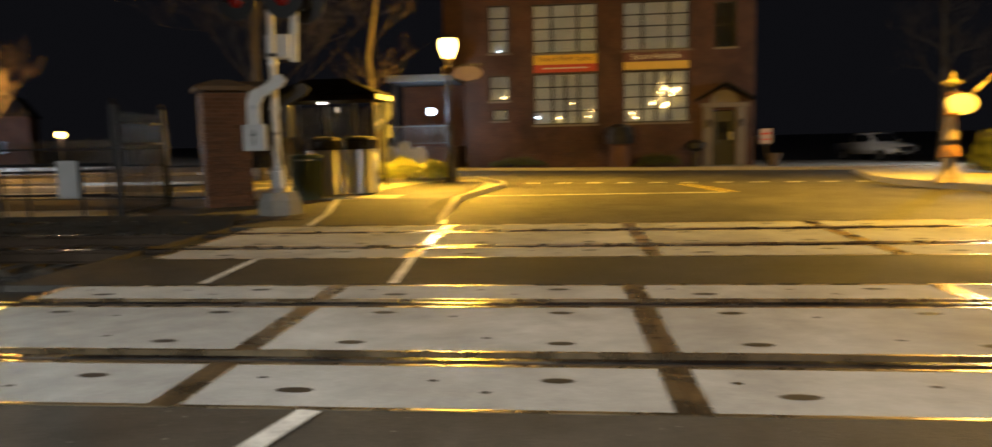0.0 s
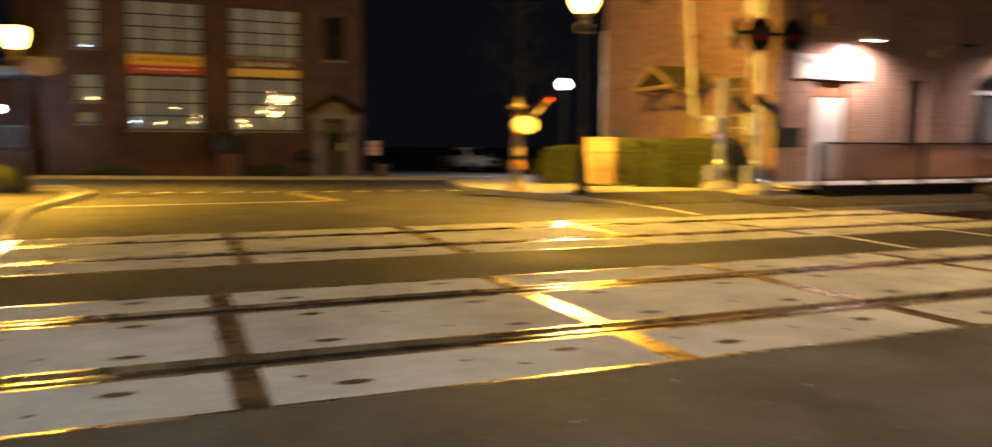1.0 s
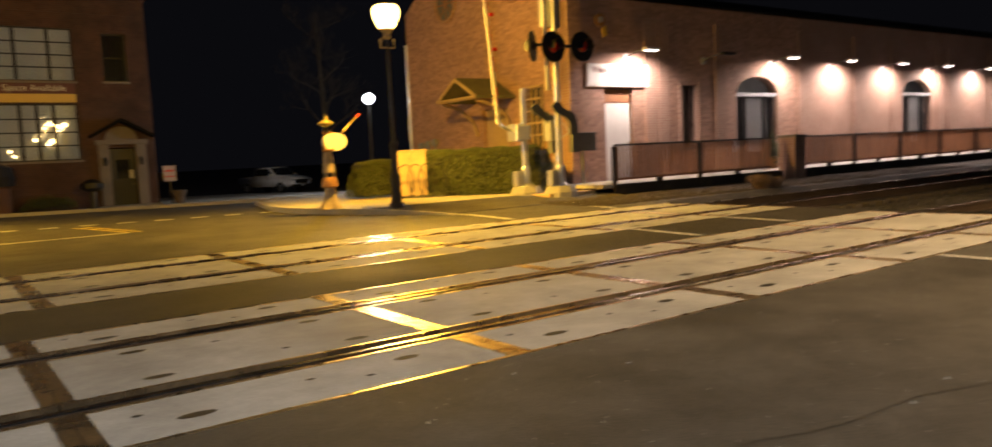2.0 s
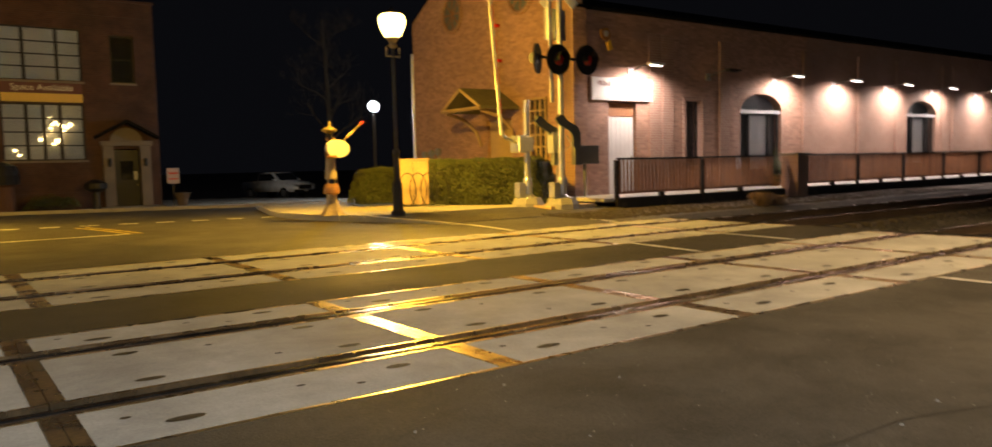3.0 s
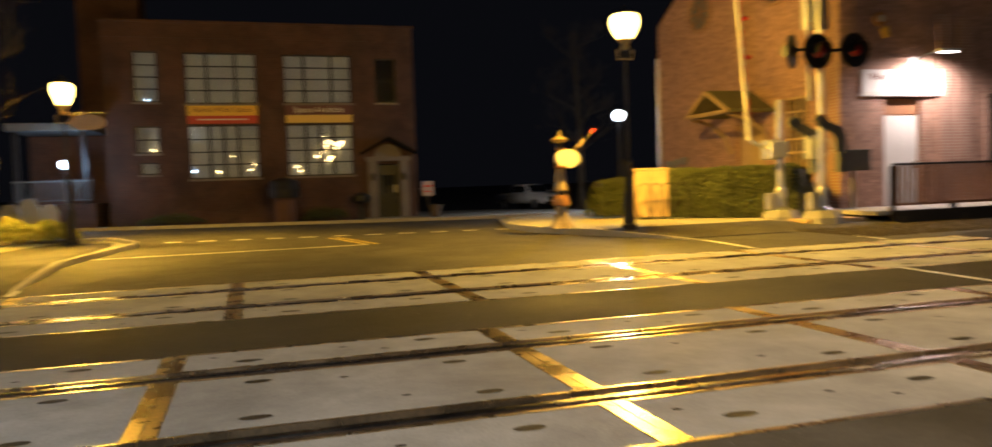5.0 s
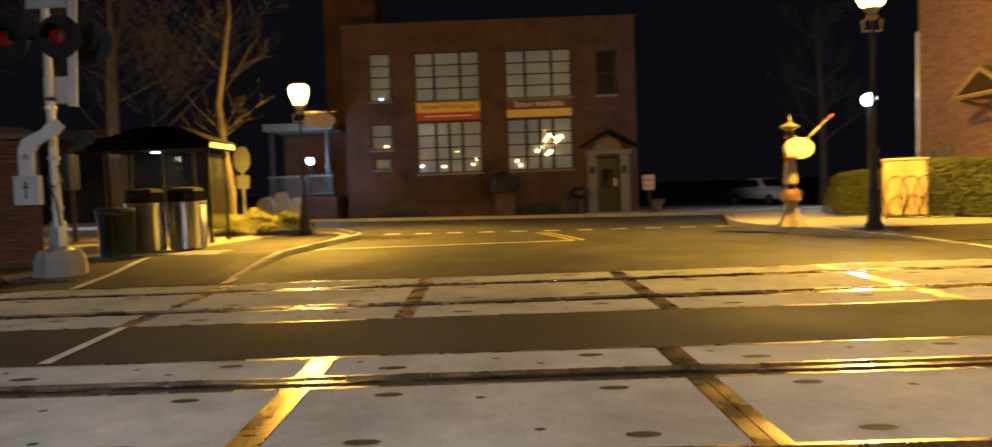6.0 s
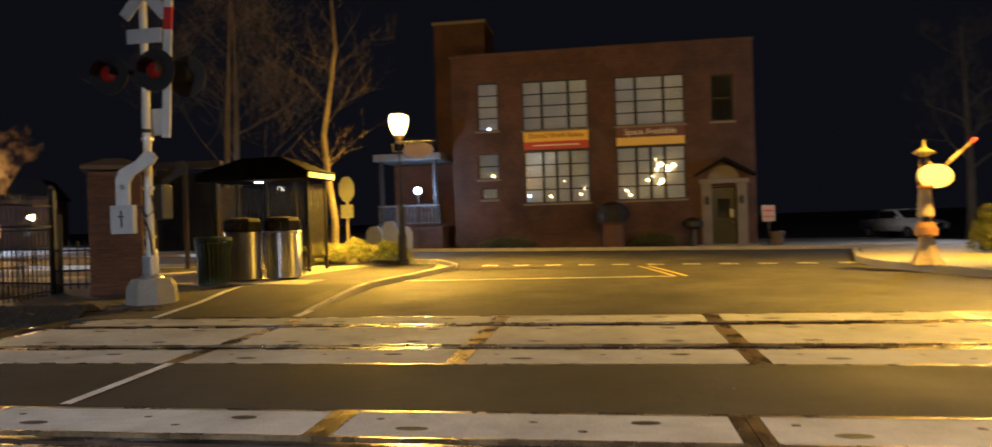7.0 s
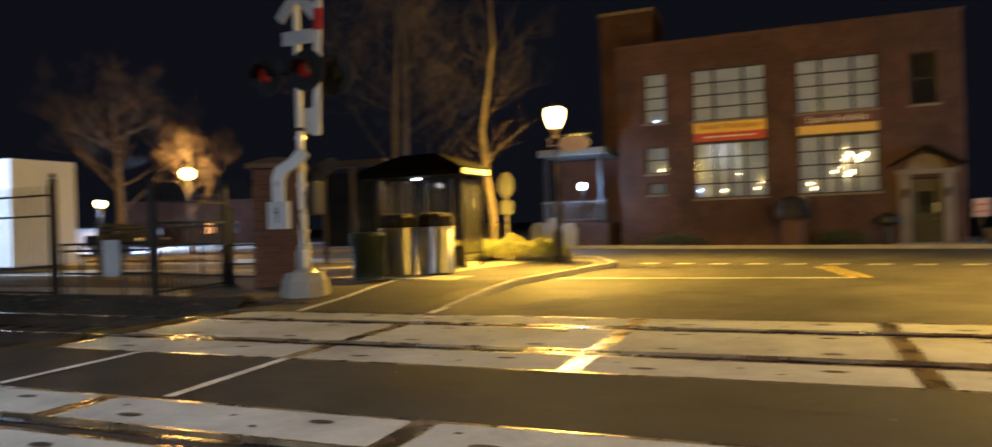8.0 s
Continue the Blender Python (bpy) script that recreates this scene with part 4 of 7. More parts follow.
for x, z, r, mtl in ((4.12, 3.30, 0.075, "bulbglow"), (4.0, 3.18, 0.055, "bulbglow"), (3.86, 3.24, 0.07, "bulbglow"), (3.72, 3.30, 0.05, "bulbglow"), (3.6, 3.38, 0.045, "bulbglow"), (3.5, 3.30, 0.045, "bulbglow"), (3.42, 3.16, 0.045, "bulbglow"), (3.45, 3.0, 0.04, "bulbglow"), (3.62, 2.64, 0.075, "bulbglow"), (3.8, 2.92, 0.05, "bulbglow"), (3.9, 3.05, 0.04, "bulbglow"), (3.2, 2.85, 0.08, "bulbglow"), (3.05, 2.7, 0.06, "bulbglow"), (3.5, 2.5, 0.06, "bulbglow"), (3.75, 2.7, 0.06, "bulbglow"), (3.4, 3.55, 0.04, "bulbglow"), (2.15, 2.28, 0.05, "bulbglow"), (2.3, 2.08, 0.05, "bulbglow"), (2.6, 2.2, 0.035, "bulbglow"), (-2.05, 2.2, 0.05, "blueglow"), (-1.1, 2.15, 0.05, "bulbglow"), (0.35, 2.45, 0.05, "bulbglow"), (0.2, 2.2, 0.04, "bulbglow"), (-0.5, 2.8, 0.03, "bulbglow"), (-3.75, 5.2, 0.04, "blueglow"), (-3.6, 3.12, 0.05, "bulbglow")):
    window_bulb(x, z, r, mtl)
sgn = thing("notice_sign", 7.75, 33.4, -0.25, 0, "small pink notice board on a post beside the mill door", "sign")
part("post", one_box(-0.03, 0.03, -0.03, 0.03, 0, 1.2), M["darktrim"], sgn)
part("board", one_box(-0.25, 0.25, -0.05, -0.032, 1.05, 1.7, bevel=0.005), M["pinksign"], sgn)
part("text_bar", one_box(-0.18, 0.18, -0.056, -0.052, 1.45, 1.52), M["redstripe"], sgn)
part("text_bar", one_box(-0.18, 0.18, -0.056, -0.052, 1.22, 1.27), M["redstripe"], sgn)
pot = thing("flower_pot", 8.0, 33.0, ground_z(8.0, 33.0) + 0.1, 0, "round brown flower pot beside the mill door", "flower pot")
pot.scale = (0.6, 0.6, 0.75)
part("bowl", one_lathe([(0.28, 0.0), (0.34, 0.06), (0.36, 0.3), (0.5, 0.62), (0.54, 0.72), (0.46, 0.73)], 18), M["capstone"], pot)
part("soil", one_lathe([(0.40, 0.732), (0.30, 0.76)], 14), M["dirt"], pot)
# boiler-like planter and barrel against the wall
st = thing("stone_planter", 1.55, 33.2, 0.0, 0, "dark covered stone planter against the mill wall", "planter")
part("body", one_lathe([(0.42, -0.2), (0.46, 0.2), (0.42, 0.85), (0.5, 0.95)], 14), M["pillar"], st)
part("cover", one_lathe([(0.62, 0.955), (0.66, 1.3), (0.55, 1.65), (0.2, 1.8)], 14), M["black"], st)
st = thing("charcoal_grill", 4.75, 33.1, -0.15, 0, "dark round-topped bin beside the mill door", "bin")
part("leg", one_lathe([(0.16, 0), (0.12, 0.7)], 10), M["black"], st)
part("bowl", one_lathe([(0.2, 0.71), (0.42, 0.85), (0.42, 1.05), (0.15, 1.2)], 14), M["black"], st)

# porch at the mill's west side
po = thing("porch", -5.5, 35.2, 0, 0, "white flat-roofed side porch of the brick mill", "porch")
part("roof", one_box(-3.2, -0.2, -2.2, 0.8, 3.9, 4.2, bevel=0.02), M["boxgrey"], po)
part("post", one_box(-3.0, -2.85, -2.0, -1.85, -0.2, 3.9), M["darktrim"], po)
part("post", one_box(-0.6, -0.45, -2.0, -1.85, -0.2, 3.9), M["darktrim"], po)
part("wall", one_box(-3.2, -0.2, 0.81, 1.0, -0.3, 3.88), M["brick"], po)
part("platform", one_box(-3.2, -0.2, -2.1, 0.8, -0.3, 1.0, bevel=0.02), M["brick"], po)
rl = bmesh.new()
box(rl, -3.1, -0.3, -2.05, -1.99, 1.9, 1.96)
box(rl, -3.1, -0.3, -2.05, -1.99, 1.15, 1.19)
for i in range(18):
    x = -3.05 + i * 0.158
    box(rl, x, x + 0.03, -2.035, -2.005, 1.19, 1.9)
part("railing", rl, M["boxgrey"], po)
lamp = thing("wall_lamp", -6.62, 32.6, 0, 0, "small blue-white lamp on a thin pole by the porch", "lamp")
part("pole", one_tube([(0, 0, -0.2), (0, 0, 2.40)], 0.025), M["darktrim"], lamp)
part("bulb", one_lathe([(0.05, 2.40), (0.13, 2.46), (0.15, 2.55), (0.12, 2.65), (0.04, 2.70)], 12), M["blueglow"], lamp)
lamp_light("porch_light", (-6.62, 32.2, 2.6), 190, (0.55, 0.76, 1.0), 0.1)

# ---- the depot ----
DX, DY, DEND, DH = 15.0, 15.8, 62.0, 5.75


def depot():
    b = thing("depot_building", DX, DY, 0, 0, "long low red brick railway depot lit by wall lamps", "building")

    def fx(x):
        return x - DX

    doors = (fx(16.38), fx(17.55), 0.28, 3.1)
    win = (fx(19.8), fx(20.6), 1.2, 3.22)
    arch1 = (fx(22.65), fx(25.0), 0.28, 3.55)
    arch2 = (fx(34.0), fx(36.5), 0.28, 3.62)
    arch3 = (fx(45.5), fx(48.0), 0.28, 3.62)
    bm = bmesh.new()
    holed_wall(bm, DEND - DX, DH, 0.4, [doors, win, arch1, arch2, arch3], -0.4)
    part("wall", bm, M["depot"], b)
    width = 9.4
    # gable end with door and window openings, facing the street
    end = bmesh.new()
    holed_wall(end, width - 0.004, DH, 0.4, [(4.95, 6.35, 0.15, 2.75), (7.35, 8.2, 1.45, 3.25)], -0.4)
    g = part("gable_wall", end, M["depot_y"], b)
    g.matrix_basis = Matrix.Translation((0, width, 0)) @ Matrix.Rotation(radians(-90), 4, "Z")
    gt = bmesh.new()
    prism(gt, [(0.0, DH + 0.003), (width, DH + 0.003), (width, DH + 1.0), (width / 2, DH + 3.6), (0.0, DH + 1.0)], 0.0, 0.4)
    g2 = part("gable_top", gt, M["depot_y"], b)
    g2.matrix_basis = Matrix.Translation((0, width, 0)) @ Matrix.Rotation(radians(-90), 4, "Z")
    part("back_wall", one_box(0.403, DEND - DX, width - 0.4, width, -0.4, DH), M["depot"], b)
    part("far_wall", one_box(DEND - DX - 0.4, DEND - DX, 0.403, width - 0.403, -0.4, DH), M["depot_y"], b)
    rf = bmesh.new()
    prism(rf, [(0.05, DH + 0.01), (DEND - DX + 0.3, DH + 0.01), (DEND - DX + 0.3, DH + 0.1), (0.05, DH + 0.1)], -0.08, 0.0)
    part("eave", rf, M["roof"], b)
    rr = bmesh.new()
    v = [(0.41, -0.06, DH + 0.1), (DEND - DX, -0.06, DH + 0.1), (DEND - DX, width / 2, DH + 1.6), (0.41, width / 2, DH + 1.6), (0.41, width + 0.06, DH + 0.1), (DEND - DX, width + 0.06, DH + 0.1)]
    vv = [rr.verts.new(p) for p in v]
    rr.faces.new((vv[0], vv[1], vv[2], vv[3]))
    rr.faces.new((vv[3], vv[2], vv[5], vv[4]))
    part("roof", rr, M["roof"], b)
    part("floor", one_box(0.41, DEND - DX - 0.41, 0.41, width - 0.41, 0.0, 0.25), M["walk"], b)
    # brick piers between the bays
    for x in (18.35, 18.95, 21.75, 26.55, 30.3, 34.0 - 0.75, 37.25, 38.3, 42.5, 46.5, 51.0):
        part("pier", one_box(fx(x) - 0.26, fx(x) + 0.26, -0.06, -0.003, -0.4, DH - 0.5, bevel=0.01), M["depot"], b)
    part("corner_pier", one_box(-0.1, 0.42, -0.13, -0.003, -0.4, DH, bevel=0.01), M["depot"], b)
    # door
    dr = part("door", one_box(doors[0] + 0.02, doors[1] - 0.02, 0.12, 0.17, 0.29, 2.65, bevel=0.01), M["trim"], b, "white boarded door")
    for i in range(6):
        part("board", one_box(doors[0] + 0.03 + i * 0.187, doors[0] + 0.205 + i * 0.187, 0.106, 0.118, 0.3, 2.63, bevel=0.006), M["trim"], dr)
    part("transom", one_box(doors[0] + 0.02, doors[1] - 0.02, 0.1, 0.2, 2.66, 3.08), M["woodrail"], b, "brown boarded transom")
    part("door_handle", one_box(doors[1] - 0.14, doors[1] - 0.1, 0.07, 0.107, 1.25, 1.45), M["bronze"], dr)
    # narrow window
    sash(b, *win, 2, 3, depth=0.18, dark=True)
    part("window_casing", one_box(win[1] + 0.003, win[1] + 0.12, -0.05, 0.0, 1.15, 3.3), M["depot"], b)
    part("window_casing", one_box(win[0] - 0.12, win[0] - 0.003, -0.05, 0.0, 1.15, 3.3), M["depot"], b)

    # arched openings with hood moulds
    def arch(h, dark):
        c, r = (h[0] + h[1]) / 2, (h[1] - h[0]) / 2
        spring, rise = h[3] - 0.62, 0.62
        sp = bmesh.new()
        pts = [(c + r * math.cos(a), spring + rise * math.sin(a)) for a in np.linspace(0, math.pi, 15)]
        for side in (0, 1):
            half = pts[: 8] if side == 0 else pts[7:]
            corner = (h[1], h[3]) if side == 0 else (h[0], h[3])
            prism(sp, half + [corner] if side == 0 else half + [corner], 0.0, 0.4)
        part("spandrel", sp, M["depot"], b)
        hood = bmesh.new()
        outer = [(c + (r + 0.11) * math.cos(a), spring + (rise + 0.11) * math.sin(a)) for a in np.linspace(0, math.pi, 15)]
        inner = [(c + (r + 0.02) * math.cos(a), spring + (rise + 0.02) * math.sin(a)) for a in np.linspace(math.pi, 0, 15)]
        prism(hood, outer + inner, -0.025, -0.003)
        part("hood_mould", hood, M["depot"], b)
        fr = bmesh.new()
        box(fr, h[0] + 0.02, h[1] - 0.02, 0.10, 0.18, spring - 0.08, spring + 0.05)
        for x in (h[0] + 0.02, c - 0.62, c + 0.54, h[1] - 0.1):
            box(fr, x, x + 0.08, 0.10, 0.18, 0.28, spring - 0.083)
        box(fr, c - 0.54, c + 0.54, 0.11, 0.17, 0.3, 0.9)
        part("entrance_frame", fr, M["darktrim"], b)
        part("fanlight", one_prism([(c + (r - 0.03) * math.cos(a), spring + 0.06 + (rise - 0.1) * math.sin(a)) for a in np.linspace(0, math.pi, 12)], 0.13, 0.136), M["glass"], b)
        part("entrance_glass", one_box(c - 0.54, c + 0.54, 0.13, 0.136, 0.9, spring - 0.09), M["glass"], b)
        part("side_glass", one_box(h[0] + 0.1, c - 0.62, 0.13, 0.136, 0.3, spring - 0.09), M["glass"], b)
        part("side_glass", one_box(c + 0.62, h[1] - 0.1, 0.13, 0.136, 0.3, spring - 0.09), M["glass"], b)
        # pale panel stands in for lamplight reflected in the entrance glass
        part("reflection_panel", one_box(c - 0.5, c + 0.5, 0.19, 0.22, 0.28, spring - 0.12), M["alu"], b, "pale panel for the light in the entrance glass")
        part("ledge", one_box(h[0] + 0.02, h[1] - 0.02, 0.03, 0.095, spring - 0.06, spring + 0.06), M["greycast"], b)
        part("leaflet_rack", one_box(h[0] - 0.3, h[0] - 0.06, -0.1, -0.004, 0.95, 1.35), M["bluepaper"], b, "small blue and white leaflet board")
        part("poster", one_box(c - 0.35, c + 0.3, 0.175, 0.185, 1.35, 1.95), M["trim"], b)
        part("backing", one_box(h[0], h[1], 0.30, 0.32, 0.28, h[3]), M["boxgrey"], b)

    arch(arch1, True)
    arch(arch2, True)
    arch(arch3, True)
    # gable end: canopy over a boarded door, window, round windows
    gy = lambda y: y - DY
    can = thing("door_canopy", DX, 19.55, 0, 0, "small gabled timber canopy with mossy shingles", "canopy")
    cp = bmesh.new()
    for s in (-1, 1):
        q = [(0, 0.0, 3.74), (0, s * 1.15, 3.1), (-1.5, s * 1.15, 3.1), (-1.5, 0.0, 3.74)]
        top = [cp.verts.new(p) for p in q]
        bot = [cp.verts.new((p[0], p[1], p[2] - 0.1)) for p in q]
        cp.faces.new(top)
        cp.faces.new(bot[::-1])
        for i in range(4):
            cp.faces.new((top[i], bot[i], bot[(i + 1) % 4], top[(i + 1) % 4]))
    bmesh.ops.recalc_face_normals(cp, faces=cp.faces)
    part("shingle_roof", cp, M["shingle"], can)
    gb = bmesh.new()
    for s in (-1, 1):
        tube(gb, [(-1.53, 0, 3.68), (-1.53, s * 1.12, 3.05)], 0.055, 4)
    tube(gb, [(-1.53, -1.12, 3.04), (-1.53, 1.12, 3.04)], 0.06, 4)
    part("gable_frame", gb, M["timber"], can)
    for s in (-1.0, 1.0):
        part("bracket", one_tube([(-0.05, s, 1.9), (-0.25, s, 2.4), (-0.75, s, 2.8), (-1.4, s, 2.98)], 0.06, 6), M["timber"], can)
    part("boarded_door", one_box(0.12, 0.18, gy(18.86), gy(20.24), 0.15, 2.74), M["timber"], b)
    for yy in (18.2, 22.2):
        ow = thing("round_window", DX - 0.02, yy, 6.62, 0, "round window with radial bars high in the gable", "window")
        rg = bmesh.new()
        n = 24
        tube(rg, [(-0.05, 0.62 * math.cos(2 * math.pi * i / n), 0.62 * math.sin(2 * math.pi * i / n)) for i in range(n + 1)], 0.07, 6)
        part("ring", rg, M["depot_y"], ow)
        bars = bmesh.new()
        for i in range(4):
            a = math.pi * i / 4
            tube(bars, [(-0.03, 0.6 * math.cos(a), 0.6 * math.sin(a)), (-0.03, -0.6 * math.cos(a), -0.6 * math.sin(a))], 0.022, 4)
        part("bars", bars, M["woodrail"], ow)
        disc = bmesh.new()
        disc.faces.new([disc.verts.new((-0.012, 0.6 * math.cos(-2 * math.pi * i / n), 0.6 * math.sin(-2 * math.pi * i / n))) for i in range(n)])
        part("pane", disc, M["boxgrey"], ow)
    # shuttered window near the corner
    wn = thing("shuttered_window", DX, 17.42, 0, 0, "tall pale wooden window grille in the depot gable", "window")
    gr = bmesh.new()
    for i in range(4):
        box(gr, -0.07, -0.02, -0.4 + i * 0.25, -0.35 + i * 0.25, 1.4, 3.3)
    for j in range(6):
        box(gr, -0.065, -0.025, -0.4, 0.4, 1.4 + j * 0.37, 1.45 + j * 0.37)
    part("grille", gr, M["timber"], wn)
    part("backing", one_box(0.2, 0.24, -0.45, 0.45, 1.45, 3.25), M["darkroom"], wn)
    for yy, zz in ((23.9, 1.75), (23.4, 1.8), (24.4, 1.7)):
        mt = thing("gas_meter", DX - 0.01, yy, zz, 0, "small round meter on the depot gable", "meter")
        part("dial", one_tube([(-0.12, 0, 0), (0, 0, 0)], 0.14, 14), M["greycast"], mt)
        part("pipe", one_tube([(-0.06, 0, -0.14), (-0.06, 0, -1.6)], 0.03, 6), M["greycast"], mt)
    part("downpipe", one_tube([(-0.07, width - 0.05, -0.1), (-0.07, width - 0.05, 5.6)], 0.055, 8), M["galv"], b, "grey downpipe at the corner")
    return b


depot()

# illuminated sign board over the white door
sb = thing("shop_sign", 16.92, DY - 0.031, 3.18, 0, "white shop sign board over the depot door", "sign")
part("board", one_box(-1.26, 1.26, -0.05, 0.03, 0, 0.62, bevel=0.01), M["trim"], sb)
part("moulding", one_box(-1.3, 1.3, -0.045, 0.02, -0.05, -0.003), M["trim"], sb)
lettering("Wind", 0.24, M["ink"], sb, pose(-0.78, -0.056, 0.43, 90))
lettering("ter", 0.24, M["ink"], sb, pose(0.98, -0.056, 0.40, 90))
part("text_bar", one_box(-0.42, 0.72, -0.056, -0.051, 0.34, 0.48), M["pinksign"], sb)
part("rim", one_box(-1.22, 1.22, -0.054, -0.051, 0.03, 0.045), M["letter"], sb)


def gooseneck(x, lit):
    g = thing("gooseneck_lamp", x, DY, 4.02, 0, "white gooseneck wall lamp, lit" if lit else "dark gooseneck wall lamp, unlit", "wall lamp", "depot wall lamps")
    part("wall_plate", one_box(-0.1, 0.1, -0.06, -0.003, -0.12, 0.12, bevel=0.01), M["galv"], g)
    part("arm", one_tube([(0, -0.05, 0.0), (0.1, -0.4, 0.14), (0.3, -0.8, 0.18)], 0.018, 8), M["boxgrey"], g)
    sh = bmesh.new()
    box(sh, 0.0, 0.6, -0.9, -0.7, 0.12, 0.2, bevel=0.03)
    part("shade", sh, M["alu"] if lit else M["black"], g)
    part("lens", one_box(0.06, 0.54, -0.86, -0.74, 0.105, 0.117), M["ledglow"] if lit else M["black"], g, "glowing flat lens" if lit else "")
    if lit:
        lamp_light("wall_lamp_light", (x + 0.3, DY - 0.78, 4.06), 760, WARM_WHITE, 0.1, "SPOT", (x + 0.2, DY - 0.25, 2.4), 165)


for i, x in enumerate((17.3, 20.9, 24.55, 28.3, 32.2, 36.1, 40.3, 44.5, 49.0, 53.5)):
    gooseneck(x, i != 1)

# platform with timber rail
pl = thing("platform", 15.0, 13.9, 0, 0, "raised timber platform with a pale edge along the depot", "platform", kind="structure")
part("deck", one_box(-0.6, 46, 0.02, 1.895, 0.2, 0.3, bevel=0.01), M["kerb"], pl)
part("edge_board", one_box(-0.2, 46, -0.04, 0.015, 0.02, 0.285, bevel=0.006), M["rubber"], pl, "black fascia board")
part("skirt", one_box(-0.1, 46, 0.08, 0.12, -0.1, 0.195), M["rubber"], pl)
part("lower_step", one_box(-2.2, -0.63, 0.3, 1.85, -0.05, 0.16, bevel=0.015), M["timber"], pl)
for i in range(26):
    part("bearer", one_box(0.0 + i * 1.8, 0.2 + i * 1.8, -0.06, 0.07, -0.1, 0.157), M["sleeper"], pl)


def rail_bay(x0, x1):
    f = thing("platform_railing", x0, 13.9, 0.3, 0, "stained timber railing bay with square balusters", "railing", "platform railing bays")
    w = x1 - x0
    part("post", one_box(-0.05, 0.05, -0.05, 0.05, -0.2, 1.02, bevel=0.008), M["railpost"], f, "dark stained post")
    part("foot_block", one_box(w / 2 - 0.07, w / 2 + 0.07, -0.06, 0.06, -0.02, 0.098), M["railpost"], f)
    part("top_rail", one_box(0.053, w - 0.053, -0.07, 0.07, 1.03, 1.08, bevel=0.006), M["railpost"], f, "dark top rail")
    part("bottom_rail", one_box(0.053, w - 0.053, -0.03, 0.03, 0.1, 0.16, bevel=0.004), M["woodrail"], f)
    n = int(w / 0.14)
    base = None
    for k in range(1, n):
        if base is None:
            base = part("baluster", one_box(-0.026, 0.026, -0.02, 0.02, 0.162, 1.028), M["woodrail"], f)
            o = base
        else:
            o = new("baluster", base.data)
            o.parent = f
        o.location = (k * w / n, 0, 0)


for a, b in [(14.85, 18.35), (18.35, 21.9)] + [(23.6 + 3.2 * i, 26.8 + 3.2 * i) for i in range(8)]:
    rail_bay(a, b)
pr = thing("brick_pier", 22.7, 13.7, 0, 0, "square brick pier between two railing runs", "pier")
part("shaft", one_box(-0.29, 0.29, -0.3, 0.3, -0.25, 1.35, bevel=0.01), M["depot"], pr)
part("cap", one_box(-0.34, 0.34, -0.35, 0.35, 1.35, 1.43, bevel=0.01), M["stone"], pr)


# ---- lamps ----
def post_lamp(x, y, z, head, label, glowing, name="street_lamp", girth=1.0):
    p = thing(name, x, y, z, 0, label, "street lamp", "post lamps")
    part("base", one_lathe([(0.17, 0), (0.17, 0.1), (0.13, 0.14), (0.12, 0.75), (0.085, 0.85), (0.08, 1.0)], 16), M["black"], p)
    part("shaft", one_lathe([(0.08, 1.002), (0.075, 1.45), (0.09, 1.48), (0.09, 1.54), (0.038, 1.6), (0.034, head - 0.36)], 14), M["black"], p)
    part("collar", one_lathe([(0.05, head - 0.358), (0.11, head - 0.30), (0.07, head - 0.24), (0.13, head - 0.16), (0.17, head - 0.12)], 14), M["ceramic"], p)
    gl = smooth(part("globe", one_lathe([(0.15 * girth, head - 0.118), (0.22 * girth, head - 0.03), (0.30 * girth, head + 0.14), (0.325 * girth, head + 0.27), (0.30 * girth, head + 0.38), (0.25 * girth, head + 0.422)], 18), glowing, p, "glowing glass globe"))
    gl.visible_shadow = False
    part("ladder_rest", one_tube([(-0.17, 0, head - 0.40), (-0.17, 0, head - 0.55), (0.17, 0, head - 0.55), (0.17, 0, head - 0.40)], 0.022, 6), M["ceramic"], p)
    for s in (-0.17, 0.17):
        part("rest_knob", one_lathe([(0.01, head - 0.42), (0.035, head - 0.38), (0.012, head - 0.33)], 8, s, 0), M["ceramic"], p)
    cap = part("cap", one_lathe([(0.25 * girth, head + 0.425), (0.24 * girth, head + 0.46), (0.10, head + 0.52)], 18), M["black"], p, "black metal cap")
    part("finial", one_lathe([(0.05, head + 0.522), (0.04, head + 0.56), (0.015, head + 0.62)], 10), M["black"], cap)
    return p


post_lamp(*LAMP_R, 0.115, 4.31, "tall black cast post lamp with a sodium globe on the corner", M["lampglow"])
post_lamp(*LAMP_L, 0.11, 3.54, "black cast post lamp with a sodium globe by the shelter", M["lampglow"], girth=0.78)
ov = thing("oval_sign", LAMP_L[0], LAMP_L[1] - 0.14, 2.90, 0, "pink oval sign on a bracket of the post lamp", "sign")
bm = bmesh.new()
n = 24
prism(bm, [(0.55 + 0.42 * math.cos(2 * math.pi * i / n), 0.2 + 0.2 * math.sin(2 * math.pi * i / n)) for i in range(n)], -0.01, 0.01)
part("board", bm, M["pinksign"], ov)
part("bracket", one_tube([(0.0, 0.14, 0.43), (0.12, 0.02, 0.43), (1.0, 0.0, 0.43)], 0.01, 6), M["black"], ov)
fl = thing("street_lamp", 15.6, 30.0, ground_z(15.6, 30), 0, "slim dark post lamp with a white globe behind the hedge", "street lamp", "post lamps")
part("shaft", one_lathe([(0.09, 0), (0.07, 0.9), (0.05, 4.0)], 12), M["black"], fl)
g = smooth(part("globe", one_lathe([(0.10, 4.0), (0.22, 4.1), (0.25, 4.28), (0.16, 4.4), (0.05, 4.46)], 16), M["coolglow"], fl, "glowing white globe"))
g.visible_shadow = False

# ---- grade crossing signals ----


